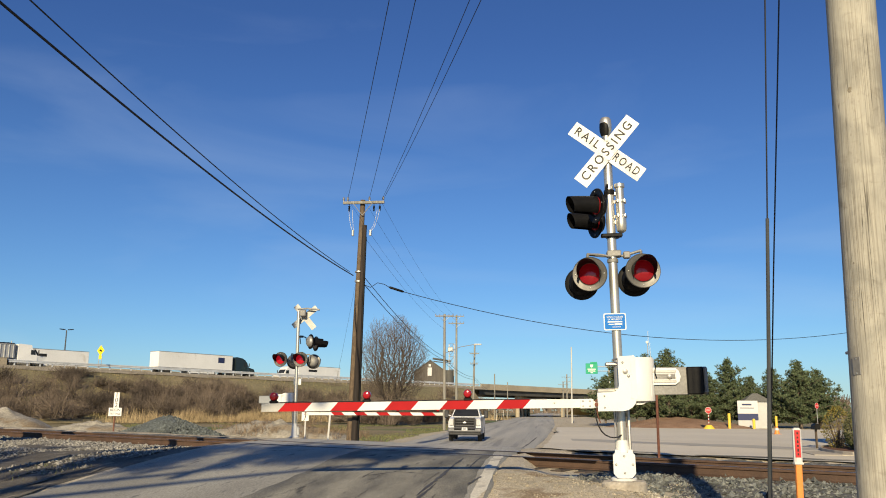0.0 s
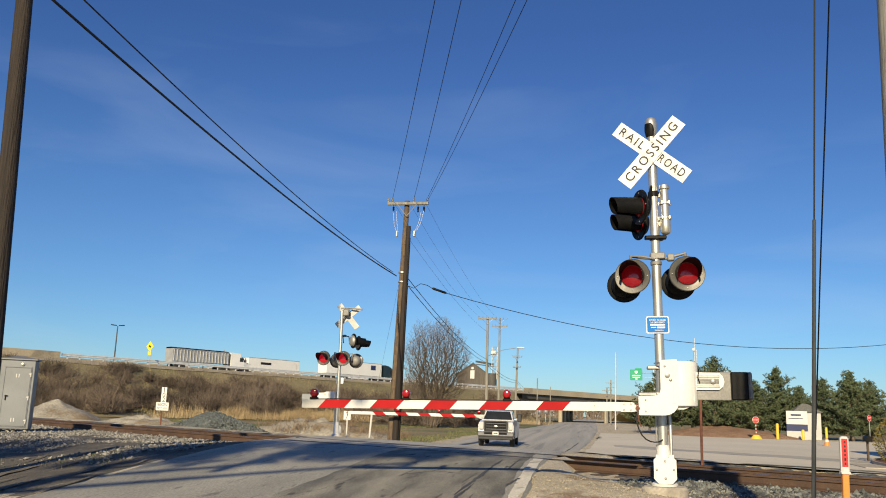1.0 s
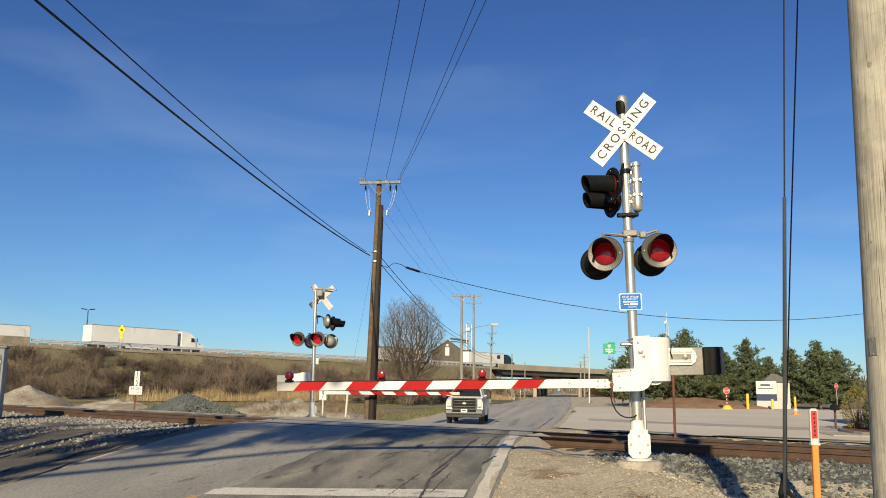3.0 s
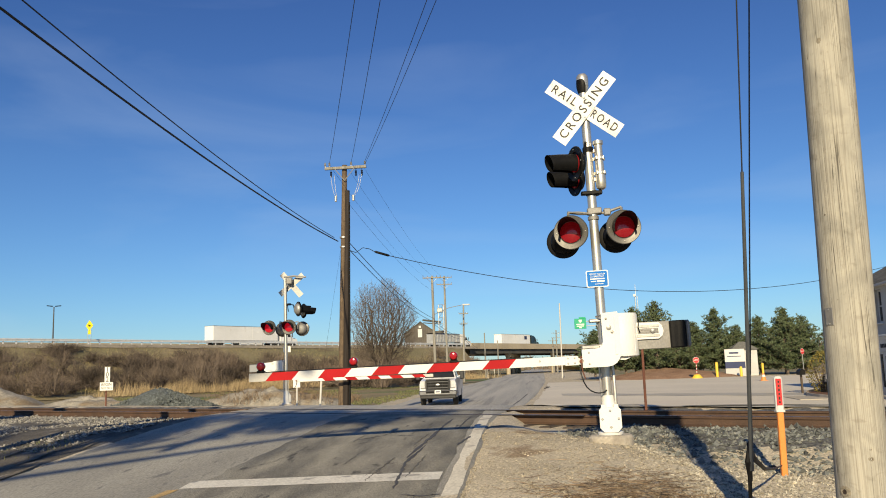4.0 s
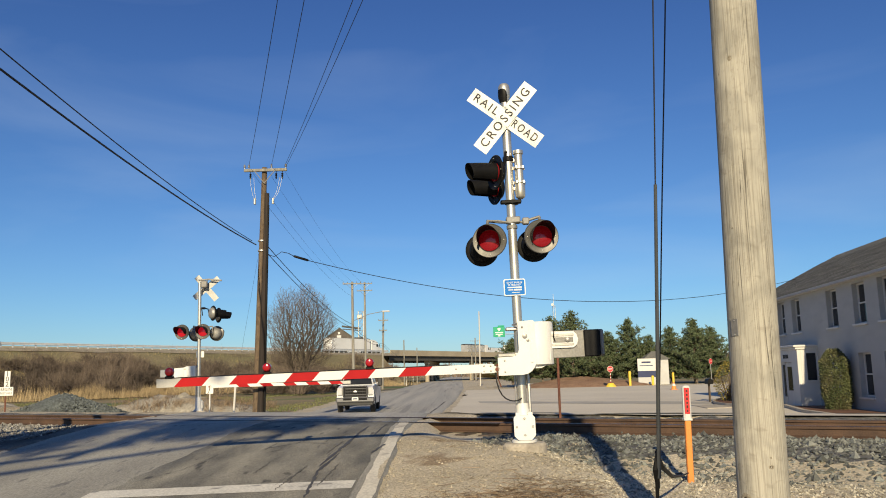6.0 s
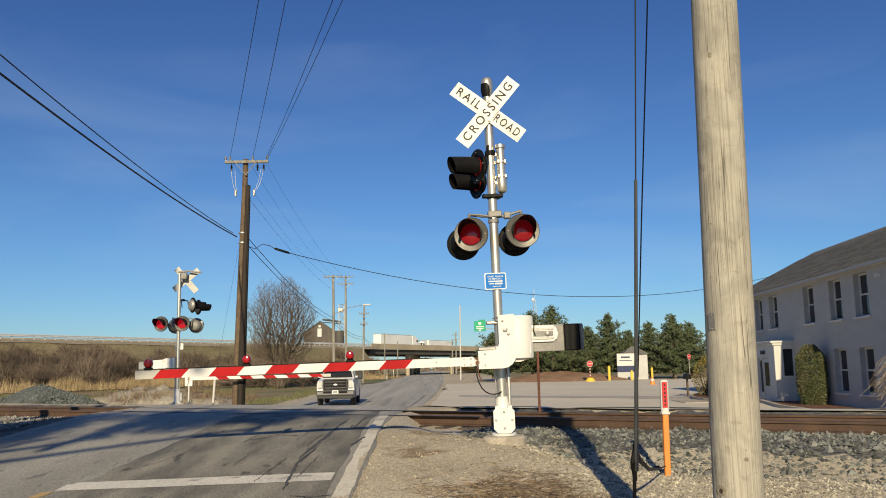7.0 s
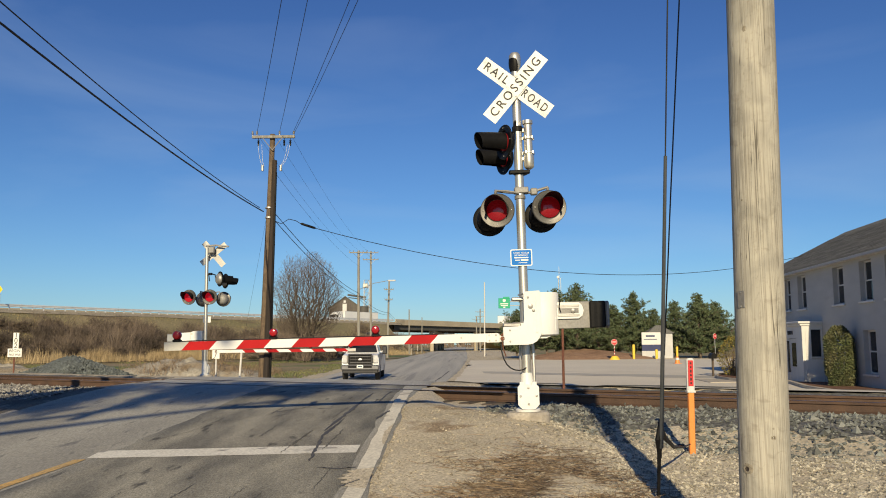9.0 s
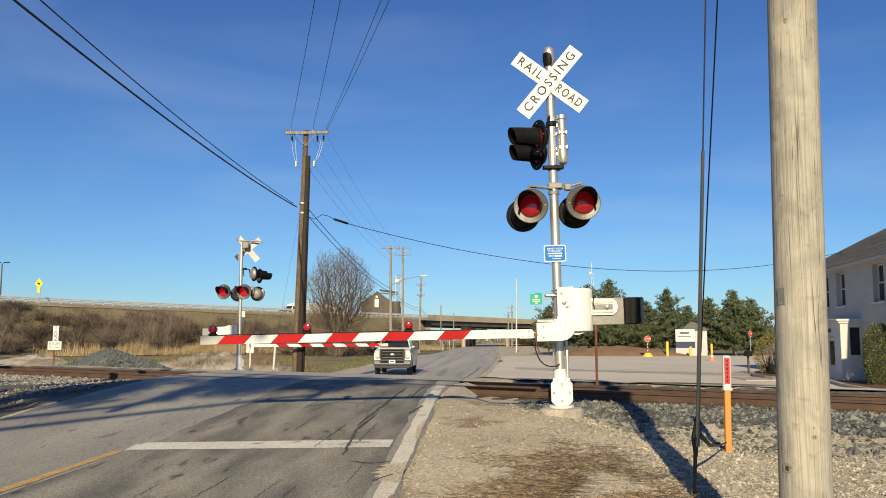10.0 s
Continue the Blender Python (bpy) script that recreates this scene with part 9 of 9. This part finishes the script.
def right_ballast(rnd):
    x, y, s = on_track(rnd, -6.9, 6.5, -4.8, 1.9)
    if x < 0.25 + 0.2 * rnd.random() or s < -2.8 - 1.4 * smooth01((x - 0.8) / 1.5) + 0.6 * noise.noise((x, y, 3)) or (s < -2.2 and rnd.random() < 0.25):
        return None
    return x, y, land(x, y) - 0.005


def right_pale(rnd):
    x, y = rnd.uniform(0.2, 6.5), rnd.uniform(4.6, 12.5)
    s = across(x, y)
    if s > -2.6 - 1.3 * smooth01((x - 0.8) / 1.5) + 0.7 * noise.noise((x, y, 3)):
        return None
    keep = smooth01((x - 0.5 - 0.5 * noise.noise((x * 0.7, y * 0.7, 5))) / 1.3) * 0.97 + 0.03
    if s < -4.2:
        keep *= smooth01((x - 1.0) / 1.2)
    if rnd.random() > keep:
        return None
    return x, y, land(x, y) - 0.004


def left_ballast(rnd):
    x, y, s = on_track(rnd, -34, -15.2, -8.5, 1.9)
    thin = smooth01((-s - 3.2) / 5.0)
    if x > along(ROAD_LEFT, y) - 0.5 or rnd.random() < thin or (s < -2.6 and noise.noise((x * 0.6, y * 0.6, 2)) < -0.1 - 0.1 * thin):
        return None
    if (x + 16.95) ** 2 + (y - 22.68) ** 2 < 0.5:
        return None
    return x, y, land(x, y) - 0.005


def verge_grit(rnd):
    x, y = rnd.uniform(-0.9, 2.2), rnd.uniform(5.0, 13.0)
    if across(x, y) > -2.2:
        return None
    return x, y, land(x, y) - 0.002


stones("ballast", "dark grey crushed stone ballast between and beside the rails", "ballast", scatter(26000, 1, right_ballast), 0.029, "ballast", 1)
stones("crushed_stone", "pale crushed limestone beside the track", "crushed stone", scatter(60000, 2, right_pale), 0.0145, "limestone", 2)
stones("ballast", "grey-white crushed stone along the track", "ballast", scatter(38000, 3, left_ballast), 0.03, "left_stone", 3)
stones("grit", "scattered small stones on the sandy verge", "grit", scatter(20000, 4, verge_grit), 0.007, "grit_stone", 4)


def heap(rnd):
    a, f = rnd.uniform(0, 6.283), rnd.random() ** 0.5
    x, y = 3.2 * f * math.cos(a), 2.4 * f * math.sin(a)
    return -18.4 + x, 39.6 + y, 0.05 + 1.15 * (1 - f) ** 0.95 - 0.02


stones("pile_stones", "blue-grey stones on the gravel heap", "crushed stone", scatter(9000, 5, heap), 0.05, "blue_stone", 5)


def ridge_weeds():
    """Dry weeds standing on the sandy ridge and along the far side of the track."""
    rnd = random.Random(52)
    rows = []
    for k in range(170):
        f = rnd.random() ** 0.6
        a = rnd.uniform(0, 6.283)
        x, y = -14.2 + 4.6 * f * math.cos(a), 46.0 + 1.9 * f * math.sin(a)
        if noise.noise((x * 0.6, y * 0.6, 3)) < -0.12:
            continue
        z = 0.05 + 0.8 * max(0.0, 1 - math.hypot((x + 15.2) / 5.4, (y - 46.5) / 2.2)) ** 0.8 - 0.05
        for j in range(7):
            d = Vector((rnd.gauss(0, 0.45), rnd.gauss(0, 0.45), 1)).normalized()
            p = Vector((x + rnd.gauss(0, 0.12), y + rnd.gauss(0, 0.12), z))
            q = p + d * rnd.uniform(0.15, 0.5)
            rows.append((p, q, 0.010, 0.005))
            rows.append((p.lerp(q, 0.6), p.lerp(q, 0.6) + tilt(d, 0.7, rnd) * 0.2, 0.006, 0.003))
    tagged(new("dry_weeds", sticks("dry_weeds", rows, "dead_stem", 3)), "dry brown weeds on the sandy ridge", "weeds", kind="stuff")


ridge_weeds()


def litter():
    rnd = random.Random(77)
    rows = []
    for k in range(3400):
        x, y = rnd.gauss(0.75, 0.55), rnd.gauss(7.3, 0.9)
        if x < -0.5 or x > 2.0 or across(x, y) > -3.8 or noise.noise((x * 1.3, y * 1.3, 8)) < -0.15:
            continue
        a, ln = rnd.uniform(0, 6.283), rnd.triangular(0.04, 0.45, 0.1)
        z = land(x, y) + 0.008
        rows.append(((x, y, z), (x + ln * math.cos(a), y + ln * math.sin(a), z + rnd.uniform(-0.002, 0.05)), 0.0036, 0.0016))
    tagged(new("dead_stems", sticks("dead_stems", rows, "dead_stem", 3)), "flattened dead weed stems on the verge", "litter", kind="stuff")


litter()

# ---------------------------------------------------------------- what moves
HEADING = math.degrees(math.atan2(HU.y, HU.x))


def on_highway(ob, a_at, t_at, speed, lane, west=False):
    """Steady drive along the highway: nose at a_at at the time t_at."""
    rows = []
    for k in range(21):
        t = k * 0.5
        p = hw(a_at + speed * (t - t_at), lane, DECK + 0.1)
        rows.append((t, pose(p.x, p.y, p.z, 0, 0, HEADING + (180 if west else 0))))
    walk(ob, rows)


def motions():
    on_highway(semi_dark, 51.8, 0.0, 29.46, -8.0)
    on_highway(semi_dump, 9.5, 0.0, 30.56, -8.0)
    on_highway(semi_white, 19.7, 2.5, 30.9, -8.0)
    on_highway(semi_west, 70.7, 0.0, -27.0, -22.0, True)
    on_highway(semi_west_front, 4.5, 0.0, -27.0, -22.0, True)
    on_highway(semi_west_late, 157.0, 8.0, -31.0, -26.0, True)
    on_highway(car_west, 88.5, 10.0, -31.0, -22.0, True)
    stops = ((0.0, 49.4, -4.75), (0.25, 48.3, -4.8), (0.5, 47.3, -4.87), (0.75, 46.5, -4.93), (1.0, 45.8, -4.97), (1.25, 45.3, -5.0), (1.5, 44.9, -5.04), (1.75, 44.55, -5.06), (2.0, 44.3, -5.08), (2.5, 43.9, -5.1), (3.25, 43.6, -5.12), (4.0, 43.5, -5.13), (10.0, 43.5, -5.13))
    walk(truck, [(t, pose(x, y, grade(x, y + 3) + 0.01, 0, 0, 2.0)) for t, y, x in stops])
    for w in truck_wheels:
        at = w.matrix_basis.translation.copy()
        rows = []
        for (t0, y0, x0), (t1, y1, x1) in zip(stops, stops[1:]):
            n = max(1, math.ceil(math.degrees((y0 - y1) / 0.4) / 60))
            for k in range(n):
                f = k / n
                rows.append((t0 + (t1 - t0) * f, at, (y0 + (y1 - y0) * f)))
        rows.append((stops[-1][0], at, stops[-1][1]))
        walk(w, [(t, pose(p.x, p.y, p.z, math.degrees((49.4 - y) / 0.4), 0, 0)) for t, p, y in rows])


motions()
